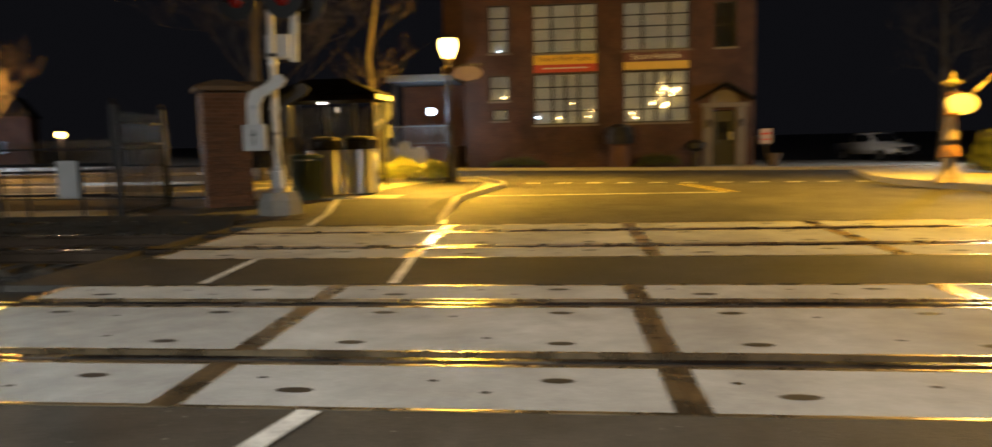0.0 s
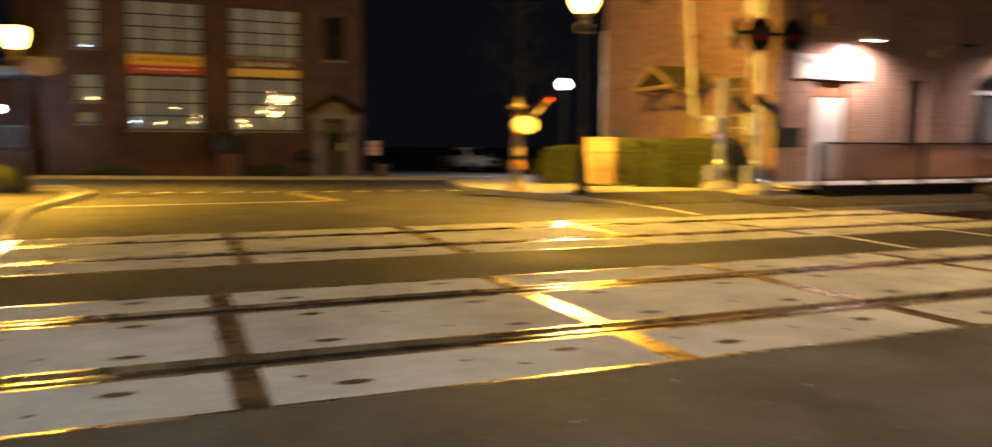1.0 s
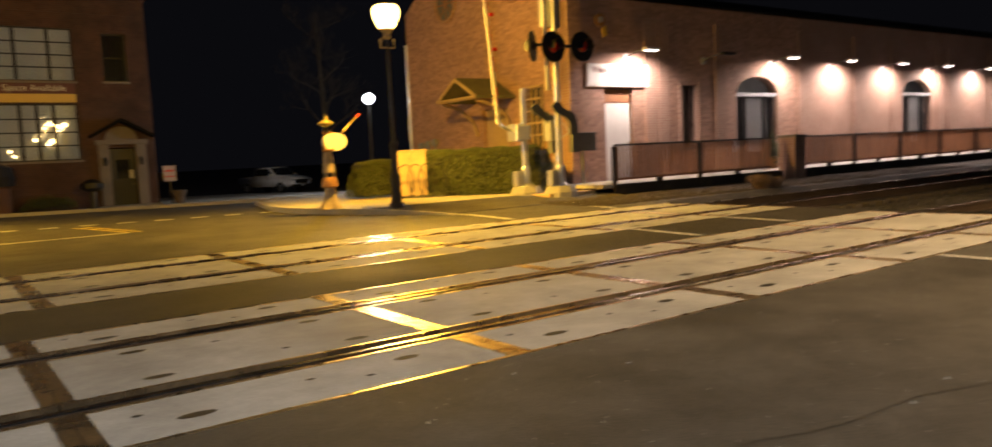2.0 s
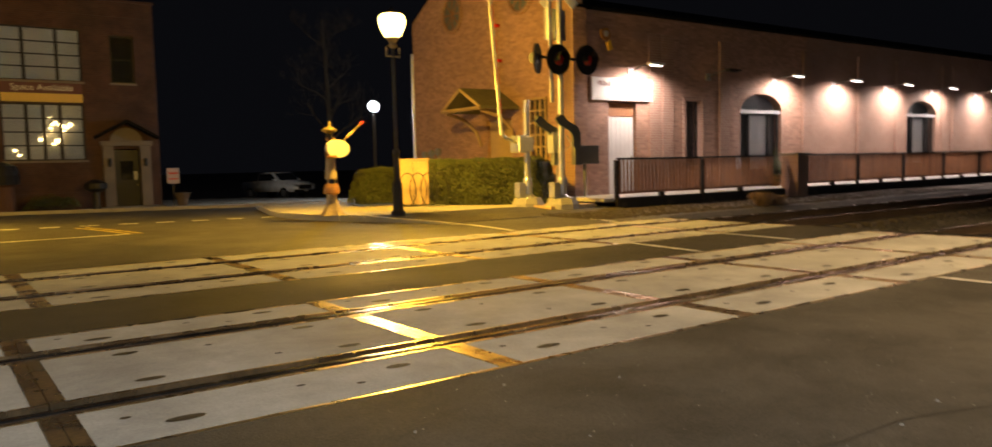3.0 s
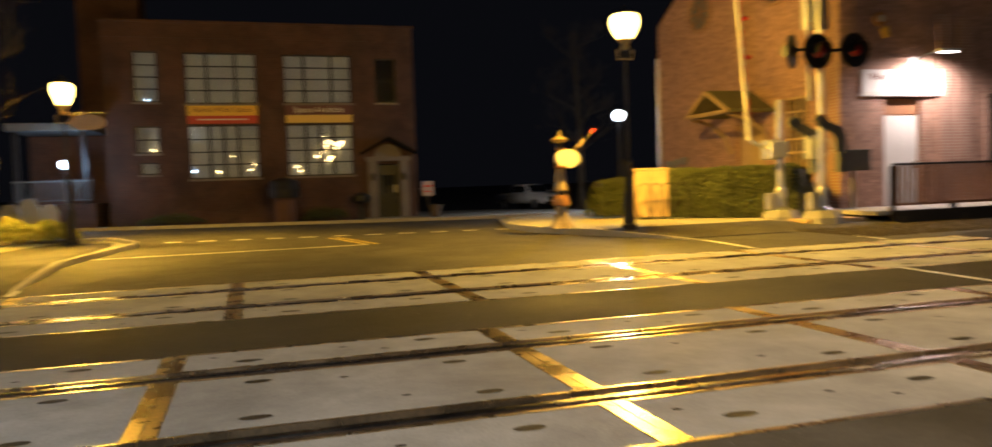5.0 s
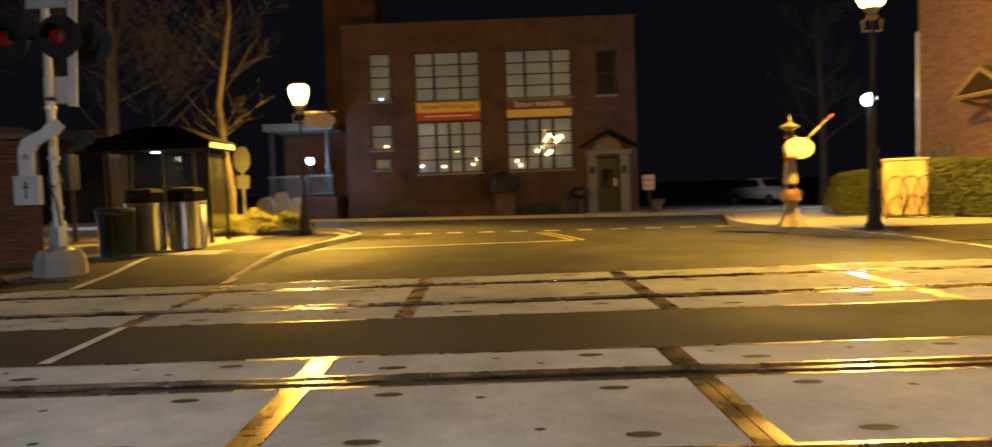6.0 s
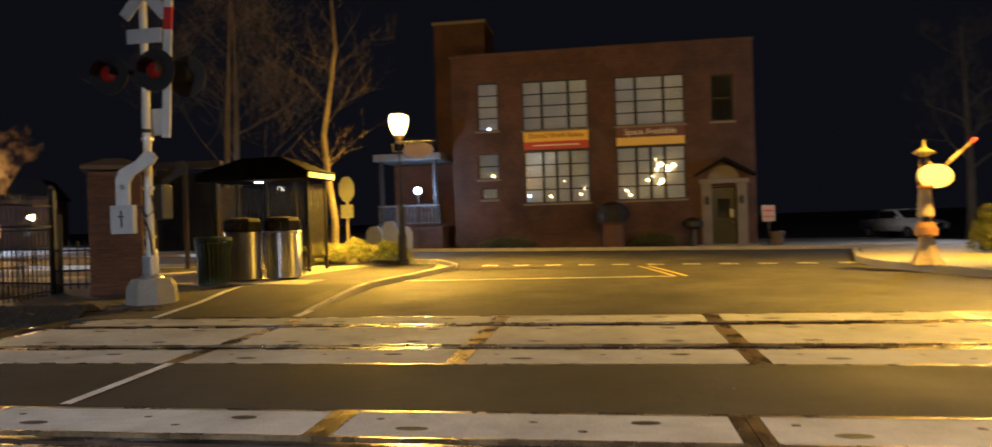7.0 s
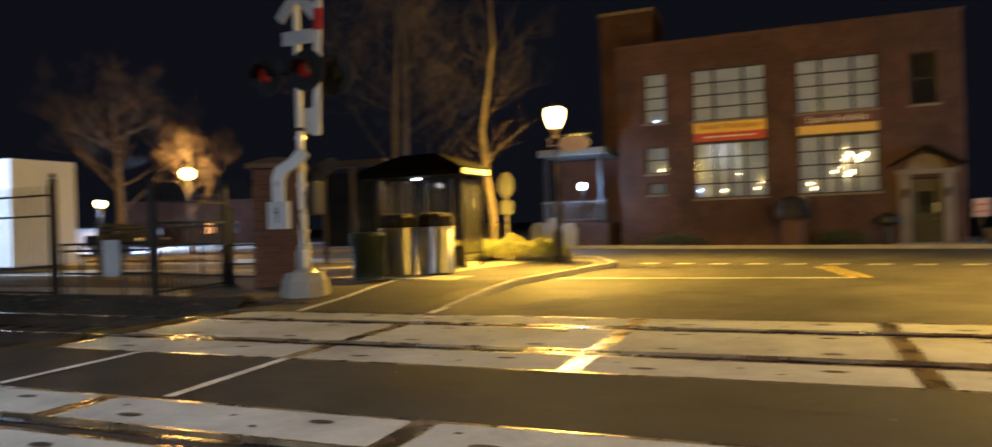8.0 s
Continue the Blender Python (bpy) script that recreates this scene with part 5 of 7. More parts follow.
def light_unit(parent, x, z, y=0.0, back=False):
    """A red crossing lamp: round black target and hooded lens, or its back."""
    u = part("signal_lamp", one_tube([(x, y + 0.0, z), (x, y + 0.02, z)], 0.39, 32), M["black"], parent, "black target disc with a red lens")
    if back:
        part("housing", one_tube([(x, y - 0.2, z), (x, y - 0.002, z)], 0.15, 16), M["black"], u)
        return u
    part("lens", smooth_bm_dome(x, y - 0.012, z, 0.155), M["redlens"], u, "dark red lens")
    hood = bmesh.new()
    n = 14
    a = [(x + 0.19 * math.cos(t), z + 0.19 * math.sin(t)) for t in np.linspace(-0.3, math.pi + 0.3, n)]
    vs0 = [hood.verts.new((p, y - 0.001, q)) for p, q in a]
    vs1 = [hood.verts.new((p, y - 0.26, q + 0.0)) for p, q in a]
    for i in range(n - 1):
        hood.faces.new((vs0[i], vs0[i + 1], vs1[i + 1], vs1[i]))
    part("hood", hood, M["black"], u)
    part("housing", one_tube([(x, y + 0.022, z), (x, y + 0.22, z)], 0.15, 16), M["black"], u)
    return u


def smooth_bm_dome(x, y, z, r):
    bm = bmesh.new()
    seg = 18
    rings = []
    for k in range(5):
        a = k / 4 * math.pi / 2
        rr, yy = r * math.cos(a), y - 0.5 * r * math.sin(a)
        if k == 4:
            tip = bm.verts.new((x, yy, z))
            for i in range(seg):
                bm.faces.new((rings[-1][i], rings[-1][(i + 1) % seg], tip))
            break
        rings.append([bm.verts.new((x + rr * math.cos(2 * math.pi * i / seg), yy, z + rr * math.sin(2 * math.pi * i / seg))) for i in range(seg)])
        if k:
            for i in range(seg):
                bm.faces.new((rings[-2][i], rings[-2][(i + 1) % seg], rings[-1][(i + 1) % seg], rings[-1][i]))
    bmesh.ops.recalc_face_normals(bm, faces=bm.faces)
    for f in bm.faces:
        f.smooth = True
    return bm


def striped_arm(parent, x, y, z0, z1, lean=0.0, width=0.055, first=0.55, side=False):
    """An upright gate arm with red and white bands."""
    arm = part("gate_arm", one_box(-width, width, -0.02, 0.02, 0, z1 - z0), M["alu"], parent, "upright red and white gate arm")
    arm.matrix_basis = pose(x, y, z0, 0, lean, 0)
    k = 0
    while first + 0.4 + 0.8 * k < z1 - z0:
        x0 = width - 0.02 if side else -width - 0.002
        part("red_band", one_box(x0, width + 0.002, -0.023, 0.023, first + 0.8 * k, first + 0.4 + 0.8 * k), M["redstripe"], arm)
        k += 1
    return arm


def counterweight(parent, x, z, y, flip=1, material=None, drop=0.35):
    """The curved arm that carries the gate's counterweights."""
    s = flip
    out = [(x + s * 0.30, z + 0.52), (x + s * 0.42, z + 0.40), (x + s * 0.32, z + 0.28), (x - s * 0.05, z + 0.10), (x - s * 0.15, z - 0.04), (x - s * 0.16, z - drop), (x - s * 0.42, z - drop), (x - s * 0.42, z + 0.02), (x - s * 0.34, z + 0.2), (x + s * 0.02, z + 0.36), (x + s * 0.16, z + 0.5)]
    return part("counterweight_arm", one_prism(out if s < 0 else out[::-1], y - 0.03, y + 0.03), material or M["greycast"], parent, "curved grey cast arm")


def signal_foot(p, box_side=-1):
    part("foundation", one_lathe([(0.46, -0.1), (0.44, 0.20), (0.36, 0.36)], 8), M["foundation"], p)
    part("mast_base", one_lathe([(0.22, 0.362), (0.20, 0.40), (0.13, 0.45), (0.12, 0.85), (0.10, 0.9)], 16), M["galv"], p)
    part("junction_box", one_box(box_side * 0.28 - 0.1, box_side * 0.28 + 0.1, -0.14, 0.1, 0.38, 0.78, bevel=0.02), M["galv"], p)


def west_signal():
    p = thing("crossing_signal", -5.30, 12.15, 0.13, 0, "white railway crossing signal with dark red lamps and raised gate", "crossing signal", "crossing signals")
    p.scale = (0.868, 0.868, 0.868)
    signal_foot(p, 0.0001)
    part("mast", one_lathe([(0.075, 0.9), (0.07, 3.0), (0.065, 6.4)], 14), M["alu"], p)
    light_unit(p, 0.37, 4.14, y=-0.25)
    light_unit(p, -0.58, 4.14, y=-0.22)
    light_unit(p, 0.62, 4.12, y=0.35, back=True)
    part("crossarm", one_tube([(-0.72, -0.05, 4.17), (0.3, -0.05, 4.17)], 0.04, 8), M["black"], p)
    part("track_plate", one_box(-0.28, 0.42, -0.10, -0.08, 4.68, 4.95, bevel=0.01), M["signback"], p, "white plate")
    part("relay_box", one_box(-0.16, 0.32, 0.08, 0.24, 3.02, 3.5, bevel=0.02), M["signback"], p)
    part("mounting_band", one_lathe([(0.085, 3.05), (0.085, 3.12)], 12), M["black"], p)
    for s in (-1, 1):
        c = part("crossbuck_blade", one_box(-0.62, 0.62, -0.012, 0.012, -0.115, 0.115, bevel=0.004), M["signback"], p)
        c.matrix_basis = pose(0.12, -0.13 + 0.012 * s, 5.62, 0, 48 * s, 0)
    striped_arm(p, 0.52, -0.2, 2.92, 8.2, 3.0, 0.075, 1.95)
    counterweight(p, -0.04, 2.16, -0.28, 1, M["alu"], 0.437)
    part("hub_bolt", one_tube([(-0.31, -0.34, 2.06), (-0.31, -0.31, 2.06)], 0.055, 12), M["galv"], p)
    w = part("counterweight", one_box(-0.55, -0.09, -0.36, -0.24, 1.2, 1.72, bevel=0.012), M["signback"], p, "pale flat counterweight plate")
    part("mark", one_box(-0.335, -0.305, -0.372, -0.362, 1.32, 1.62), M["black"], w)
    part("mark", one_box(-0.38, -0.27, -0.372, -0.362, 1.5, 1.53), M["black"], w)
    counterweight(p, 0.2, 2.02, 0.32, 1, M["black"])
    part("gate_motor", one_box(-0.18, 0.22, 0.08, 0.4, 1.45, 2.1, bevel=0.03), M["black"], p)
    part("cable", one_tube([(0.12, -0.1, 1.9), (0.2, -0.16, 1.6), (0.02, -0.12, 1.5), (-0.1, -0.1, 1.7), (0.05, -0.1, 1.2), (0.09, -0.08, 0.8)], 0.018, 6), M["black"], p)
    for k in range(3):
        part("clamp", one_lathe([(0.1, 1.1 + 0.9 * k), (0.1, 1.16 + 0.9 * k)], 12), M["galv"], p)


west_signal()


def east_signal():
    p = thing("crossing_signal", 13.30, 14.35, 0.0, 0, "tall galvanised crossing signal with unlit red lamps", "crossing signal", "crossing signals")
    signal_foot(p, -1)
    part("mast", one_lathe([(0.085, 0.9), (0.08, 3.0), (0.075, 6.6)], 14), M["galv"], p)
    light_unit(p, -0.3, 3.93, y=-0.3)
    light_unit(p, 0.68, 3.97, y=-0.3)
    side = part("signal_lamp", one_tube([(-0.80, -0.1, 3.95), (-0.83, -0.06, 3.95)], 0.38, 32), M["black"], p)
    part("housing", one_tube([(-1.03, -0.16, 3.95), (-0.83, -0.1, 3.95)], 0.14, 14), M["black"], side)
    part("crossarm", one_tube([(-0.7, -0.06, 4.0), (0.9, -0.06, 4.0)], 0.04, 8), M["black"], p)
    for s in (-1, 1):
        c = part("crossbuck_blade", one_box(-0.66, 0.66, -0.012, 0.012, -0.115, 0.115, bevel=0.004), M["alu"], p)
        c.matrix_basis = pose(-0.12, -0.13 + 0.013 * s, 5.80, 0, 0, -22) @ pose(0, 0, 0, 0, 46 * s, 0)
    part("relay_box", one_box(-0.32, 0.3, 0.1, 0.24, 4.5, 5.3, bevel=0.02), M["galv"], p)
    striped_arm(p, -0.42, -0.16, 2.85, 8.0, -1.0, 0.05, 0.55, True)
    counterweight(p, -0.32, 2.0, 0.2, -1, M["boxgrey"])
    counterweight(p, 0.04, 2.02, -0.22, -1, M["boxgrey"])
    part("counterweight", one_box(0.22, 0.47, -0.29, -0.15, 1.22, 1.66, bevel=0.01), M["boxgrey"], p)
    part("counterweight", one_box(-0.15, 0.1, 0.13, 0.27, 1.22, 1.64, bevel=0.01), M["boxgrey"], p)
    part("gate_motor", one_box(-0.2, 0.2, 0.09, 0.36, 1.55, 2.1, bevel=0.03), M["greycast"], p)
    part("cable", one_tube([(0.1, -0.1, 2.0), (0.22, -0.16, 1.75), (-0.1, -0.13, 1.55), (-0.28, -0.12, 1.1), (-0.2, -0.08, 0.7)], 0.022, 6), M["galv"], p)
    part("bell", one_lathe([(0.02, 6.6), (0.16, 6.62), (0.1, 6.78), (0.02, 6.82)], 14), M["galv"], p)
    q = thing("crossing_gate", 12.92, 15.35, 0.0, 0, "galvanised gate post with a raised thin gate arm", "crossing gate", "crossing signals")
    signal_foot(q, -1)
    part("mast", one_lathe([(0.085, 0.9), (0.08, 2.98), (0.075, 3.0)], 14), M["galv"], q)
    part("gate_motor", one_box(-0.42, -0.09, -0.2, 0.2, 1.58, 2.05, bevel=0.04), M["galv"], q)
    part("motor_cover", one_box(-0.44, 0.02, -0.26, -0.205, 1.62, 2.0, bevel=0.02), M["alu"], q)
    part("arm_link", one_tube([(-0.4, -0.1, 1.85), (-0.8, -0.12, 1.97), (-0.92, -0.12, 2.08)], 0.04, 8), M["galv"], q)
    striped_arm(q, -0.92, -0.12, 2.05, 5.62, -4.6, 0.045, 0.55, True)
    for z in (4.0, 4.9):
        part("arm_lamp", one_tube([(-0.98 + 0.06 * (5 - z), 0.0, z), (-0.86 + 0.06 * (5 - z), -0.02, z)], 0.05, 10), M["redlens"], q)


east_signal()
eb = thing("equipment_box", 14.88, 15.2, 0.14, 0, "small dark equipment box on a post by the depot corner", "equipment box")
part("post", one_box(-0.04, 0.04, -0.04, 0.04, 0, 1.1), M["galv"], eb)
part("cabinet", one_box(-0.35, 0.42, -0.14, 0.14, 1.1, 1.62, bevel=0.015), M["boxgrey"], eb)

# ---- planting ----


def leaf_box(n, sx, sy, sz, size, seed, round_top=0.15):
    """Many small leaves over the faces of a clipped, slightly lumpy block."""
    rng = random.Random(seed)
    verts, faces = [], []
    for _ in range(n):
        f = rng.random()
        x, y, z = rng.uniform(-sx, sx), rng.uniform(-sy, sy), rng.uniform(0.02, sz)
        if f < 0.30:
            z = sz
        elif f < 0.78:
            y = -sy if rng.random() < 0.8 else sy
        else:
            x = sx if rng.random() < 0.5 else -sx
        lump = 0.09 * noise.noise(Vector((x * 1.5, y * 1.5 + seed, z * 1.5))) + 0.04 * noise.noise(Vector((x * 5, y * 5, z * 5 + seed)))
        k = 1 + lump / max(0.3, sy)
        if z > sz - 0.3:
            k *= 1 - 0.16 * ((z - sz + 0.3) / 0.3) ** 2
        c = Vector((x * k, y * k, z * (1 + lump * 0.6))) + Vector((rng.gauss(0, 0.02), rng.gauss(0, 0.02), rng.gauss(0, 0.02)))
        u = Vector((rng.gauss(0, 1), rng.gauss(0, 1), rng.gauss(0, 1))).normalized()
        v = u.orthogonal().normalized()
        s = size * rng.uniform(0.5, 1.7)
        i = len(verts)
        verts += [c - u * s, c + v * s * 0.5, c + u * s, c - v * s * 0.5]
        faces.append((i, i + 1, i + 2, i + 3))
    me = bpy.data.meshes.new("leaves")
    me.from_pydata(verts, [], faces)
    return me


def hedge(a, b, width, height, n, label, seed):
    a, b = Vector(a), Vector(b)
    c, d = (a + b) / 2, b - a
    h = thing("hedge", c.x, c.y, 0.13, math.degrees(math.atan2(d.y, d.x)), label, "hedge", "clipped hedges")
    sx, sy = d.length / 2, width / 2
    # dark block stands in for the shade deep among the leaves
    part("core", one_box(-sx + 0.07, sx - 0.07, -sy + 0.07, sy - 0.07, 0, height - 0.07, bevel=0.08), M["hedgeshade"], h)
    me = leaf_box(n, sx, sy, height, 0.028, seed)
    me.materials.append(M["hedge"])
    o = new("leaves", me)
    o.parent = h
    return h


hedge((11.75, 18.75), (14.0, 15.75), 1.0, 1.28, 26000, "clipped green hedge before the depot gable", 3)
hedge((10.45, 20.9), (12.6, 20.9), 0.95, 1.08, 16000, "clipped dark green hedge beyond the cabinet", 4)


def shrub(x, y, rx, ry, h, n, label, seed, material, name="shrub"):
    rng = random.Random(seed)
    verts, faces = [], []
    for _ in range(n):
        a, t = rng.uniform(0, 2 * math.pi), rng.random() ** 0.5
        px, py = t * math.cos(a), t * math.sin(a)
        top = math.sqrt(max(0.0, 1 - t * t)) * (0.75 + 0.35 * noise.noise(Vector((px * 2.5 + seed, py * 2.5, 0))))
        pz = h * max(0.05, top) * rng.uniform(0.55, 1.0)
        c = Vector((px * rx, py * ry, pz))
        u = Vector((rng.gauss(0, 1), rng.gauss(0, 1), rng.gauss(0.4, 0.8))).normalized()
        v = u.orthogonal().normalized()
        s = rng.uniform(0.03, 0.06)
        i = len(verts)
        verts += [c - u * s, c + v * s * 0.45, c + u * s, c - v * s * 0.45]
        faces.append((i, i + 1, i + 2, i + 3))
    me = bpy.data.meshes.new("leaves")
    me.from_pydata(verts, [], faces)
    me.materials.append(material)
    e = thing(name, x, y, ground_z(x, y) + 0.1, 0, label, "shrub", "low shrubs")
    o = new("leaves", me)
    o.parent = e
    st = bmesh.new()
    for k in range(9):
        a = 2 * math.pi * k / 9
        tube(st, [(0.1 * math.cos(a), 0.1 * math.sin(a), -0.02), (0.45 * rx * math.cos(a), 0.45 * ry * math.sin(a), h * 0.6)], [0.02, 0.008], 5)
    part("stems", st, M["bark"], e)
    return e


shrub(-5.0, 21.2, 1.4, 0.6, 0.74, 6500, "low yellow-green shrub under the post lamp", 1, M["shrub"])
shrub(-6.5, 21.5, 1.1, 0.5, 0.66, 4500, "low yellow-green shrub beside the bare tree", 2, M["shrub"])
pt = shrub(23.75, 15.2, 0.42, 0.3, 1.45, 1400, "dark leafy potted plant by the depot entrance", 9, M["hedge"], "potted_plant")
pt.location.z = 0.34
part("pot", one_lathe([(0.16, -0.038), (0.2, 0.1), (0.24, 0.36), (0.22, 0.38)], 14), M["copper"], pt)
shrub(-2.9, 33.0, 1.3, 0.4, 0.5, 1500, "dark low shrub along the mill wall", 6, M["hedge"])
shrub(3.2, 33.2, 1.0, 0.4, 0.7, 1500, "dark low shrub along the mill wall", 7, M["hedge"])


def dry_tuft(x, y, z, r, h, n, seed, label):
    rng = random.Random(seed)
    verts, faces = [], []
    for _ in range(n):
        a, lean = rng.uniform(0, 2 * math.pi), rng.uniform(0.1, 1.0)
        d = Vector((math.cos(a), math.sin(a), 0))
        b = d * rng.uniform(0, 0.2)
        mid = b + d * r * lean * 0.5 + Vector((0, 0, h * rng.uniform(0.6, 1.0)))
        tip = b + d * r * lean * 1.1 + Vector((0, 0, h * rng.uniform(0.2, 0.8)))
        w = Vector((-d.y, d.x, 0)) * 0.004
        i = len(verts)
        verts += [b - w, b + w, mid + w, mid - w, tip]
        faces += [(i, i + 1, i + 2, i + 3), (i + 3, i + 2, i + 4)]
    me = bpy.data.meshes.new("dry_grass_tuft")
    me.from_pydata(verts, [], faces)
    me.materials.append(M["drygrass"])
    o = tagged(new("dry_grass_tuft", me), label, "grass")
    o.location = (x, y, z)
    return o


dry_tuft(17.8, 11.4, 0.0, 0.42, 0.40, 520, 1, "dead brown ornamental grass by the platform")
dry_tuft(18.4, 11.4, 0.0, 0.34, 0.30, 340, 2, "dead brown ornamental grass by the platform")


def bare_tree(x, y, h, r, seed, label, spread=0.5, first=0.3, depth=5, reach=1.0, limb=0.30, count=11, whorl=None, bend=1.0):
    """A leafless tree: trunk, limbs, and fine twigs."""
    rng = random.Random(seed)
    root = thing("bare_tree", x, y, ground_z(x, y) - 0.02, 0, label, "tree", "bare trees")
    trunk, limbs = bmesh.new(), bmesh.new()
    tv, tf = [], []

    def twig(p, q, w):
        d = (q - p).normalized()
        s = d.orthogonal().normalized() * w
        s2 = d.cross(s)
        i = len(tv)
        tv.extend([p + s, p - s * 0.5 + s2 * 0.8, p - s * 0.5 - s2 * 0.8, q])
        tf.extend([(i, i + 1, i + 3), (i + 1, i + 2, i + 3), (i + 2, i, i + 3)])

    def grow(p, d, length, rad, level):
        pts, rads = [p.copy()], [rad]
        n = 4
        for k in range(n):
            d = (d + Vector((rng.gauss(0, 0.13), rng.gauss(0, 0.13), rng.gauss(0.05, 0.08)))).normalized()
            p = p + d * length / n
            pts.append(p.copy())
            rads.append(rad * (1 - 0.55 * (k + 1) / n))
        if level <= 2:
            tube(limbs, pts, rads, 6 if level < 2 else 4)
        else:
            for a, b, w in zip(pts, pts[1:], rads):
                twig(a, b, max(w, 0.005))
        if level >= depth:
            return
        m = (4 if level < 3 else 3) if depth > 4 else 3
        for k in range(m):
            t = rng.uniform(0.3, 1.0)
            i = min(n - 1, int(t * n))
            q = pts[i].lerp(pts[i + 1], t * n - i)
            side = Vector((rng.gauss(0, 1), rng.gauss(0, 1), rng.gauss(0.25, 0.5))).normalized()
            nd = (d * (1 - spread) + side * spread + Vector((0, 0, 0.12))).normalized()
            grow(q, nd, length * rng.uniform(0.5, 0.72), rads[i] * 0.55, level + 1)

    pts, rads = [], []
    for k in range(9):
        t = k / 8
        pts.append(Vector((bend * 0.12 * math.sin(2.5 * bend * t + seed) * t * 2 + 0.22 * (bend - 1) * math.sin(13 * t), bend * 0.1 * math.sin(2 * bend * t + 2 * seed) * t * 2, h * t)))
        rads.append(r * (1.25 if k == 0 else 1.0 - 0.85 * t))
    tube(trunk, pts, rads, 12)
    for k in range(count):
        t = first + (0.97 - first) * k / count + rng.uniform(-0.02, 0.02)
        i = min(7, int(t * 8))
        q = pts[i].lerp(pts[i + 1], t * 8 - i)
        a = 2.4 * k + rng.uniform(-0.4, 0.4)
        d = Vector((math.cos(a), math.sin(a), rng.uniform(0.35, 1.0))).normalized()
        grow(q, d, reach * h * (0.30 - 0.17 * t), r * limb * (1 - 0.67 * t), 1)
    if whorl:
        height, arms, length = whorl
        i = min(7, int(height / h * 8))
        q = pts[i].lerp(pts[i + 1], height / h * 8 - i)
        for k in range(arms):
            a = 2 * math.pi * k / arms + rng.uniform(-0.3, 0.3)
            d = Vector((math.cos(a), math.sin(a), rng.uniform(0.1, 1.3))).normalized()
            grow(q + Vector((0, 0, rng.uniform(-0.15, 0.15))), d, length * rng.uniform(0.7, 1.1), 0.022, 3)
    part("trunk", trunk, M["bark"], root)
    part("crown", limbs, M["bark"], root)
    me = bpy.data.meshes.new("twig_spray")
    me.from_pydata(tv, [], tf)
    me.materials.append(M["twig"])
    o = tagged(new("twig_spray", me), kind="stuff")
    o.parent = root
    return root


bare_tree(-6.2, 22.0, 10.0, 0.115, 11, "slender bare street tree lit from below", 0.6, 0.40, 4, 0.95, 0.09, 14, whorl=(2.9, 9, 1.5), bend=1.6)
bare_tree(-11.4, 25.5, 9.5, 0.13, 12, "leafless dark tree behind the bus shelter", 0.6, 0.24, 5, 1.5, 0.14, 10)
bare_tree(-13.6, 30.0, 11.0, 0.16, 13, "leafless dark tree behind the bus shelter", 0.6, 0.26, 5, 1.5, 0.14, 10)
bare_tree(-36.0, 35.0, 9.0, 0.3, 14, "wide bare tree glowing orange beside a lamp", 0.6, 0.28, 5, 2.0, 0.25, 12)
bare_tree(-28.6, 33.2, 5.6, 0.10, 17, "small bare tree glowing orange beside a lamp", 0.7, 0.4, 5, 1.9, 0.25, 8)
bare_tree(19.5, 44.0, 11.0, 0.25, 15, "faint bare tree in the dark beyond the car park", 0.55, 0.3)

# ---- the cast figure on the corner, one plain mesh ----


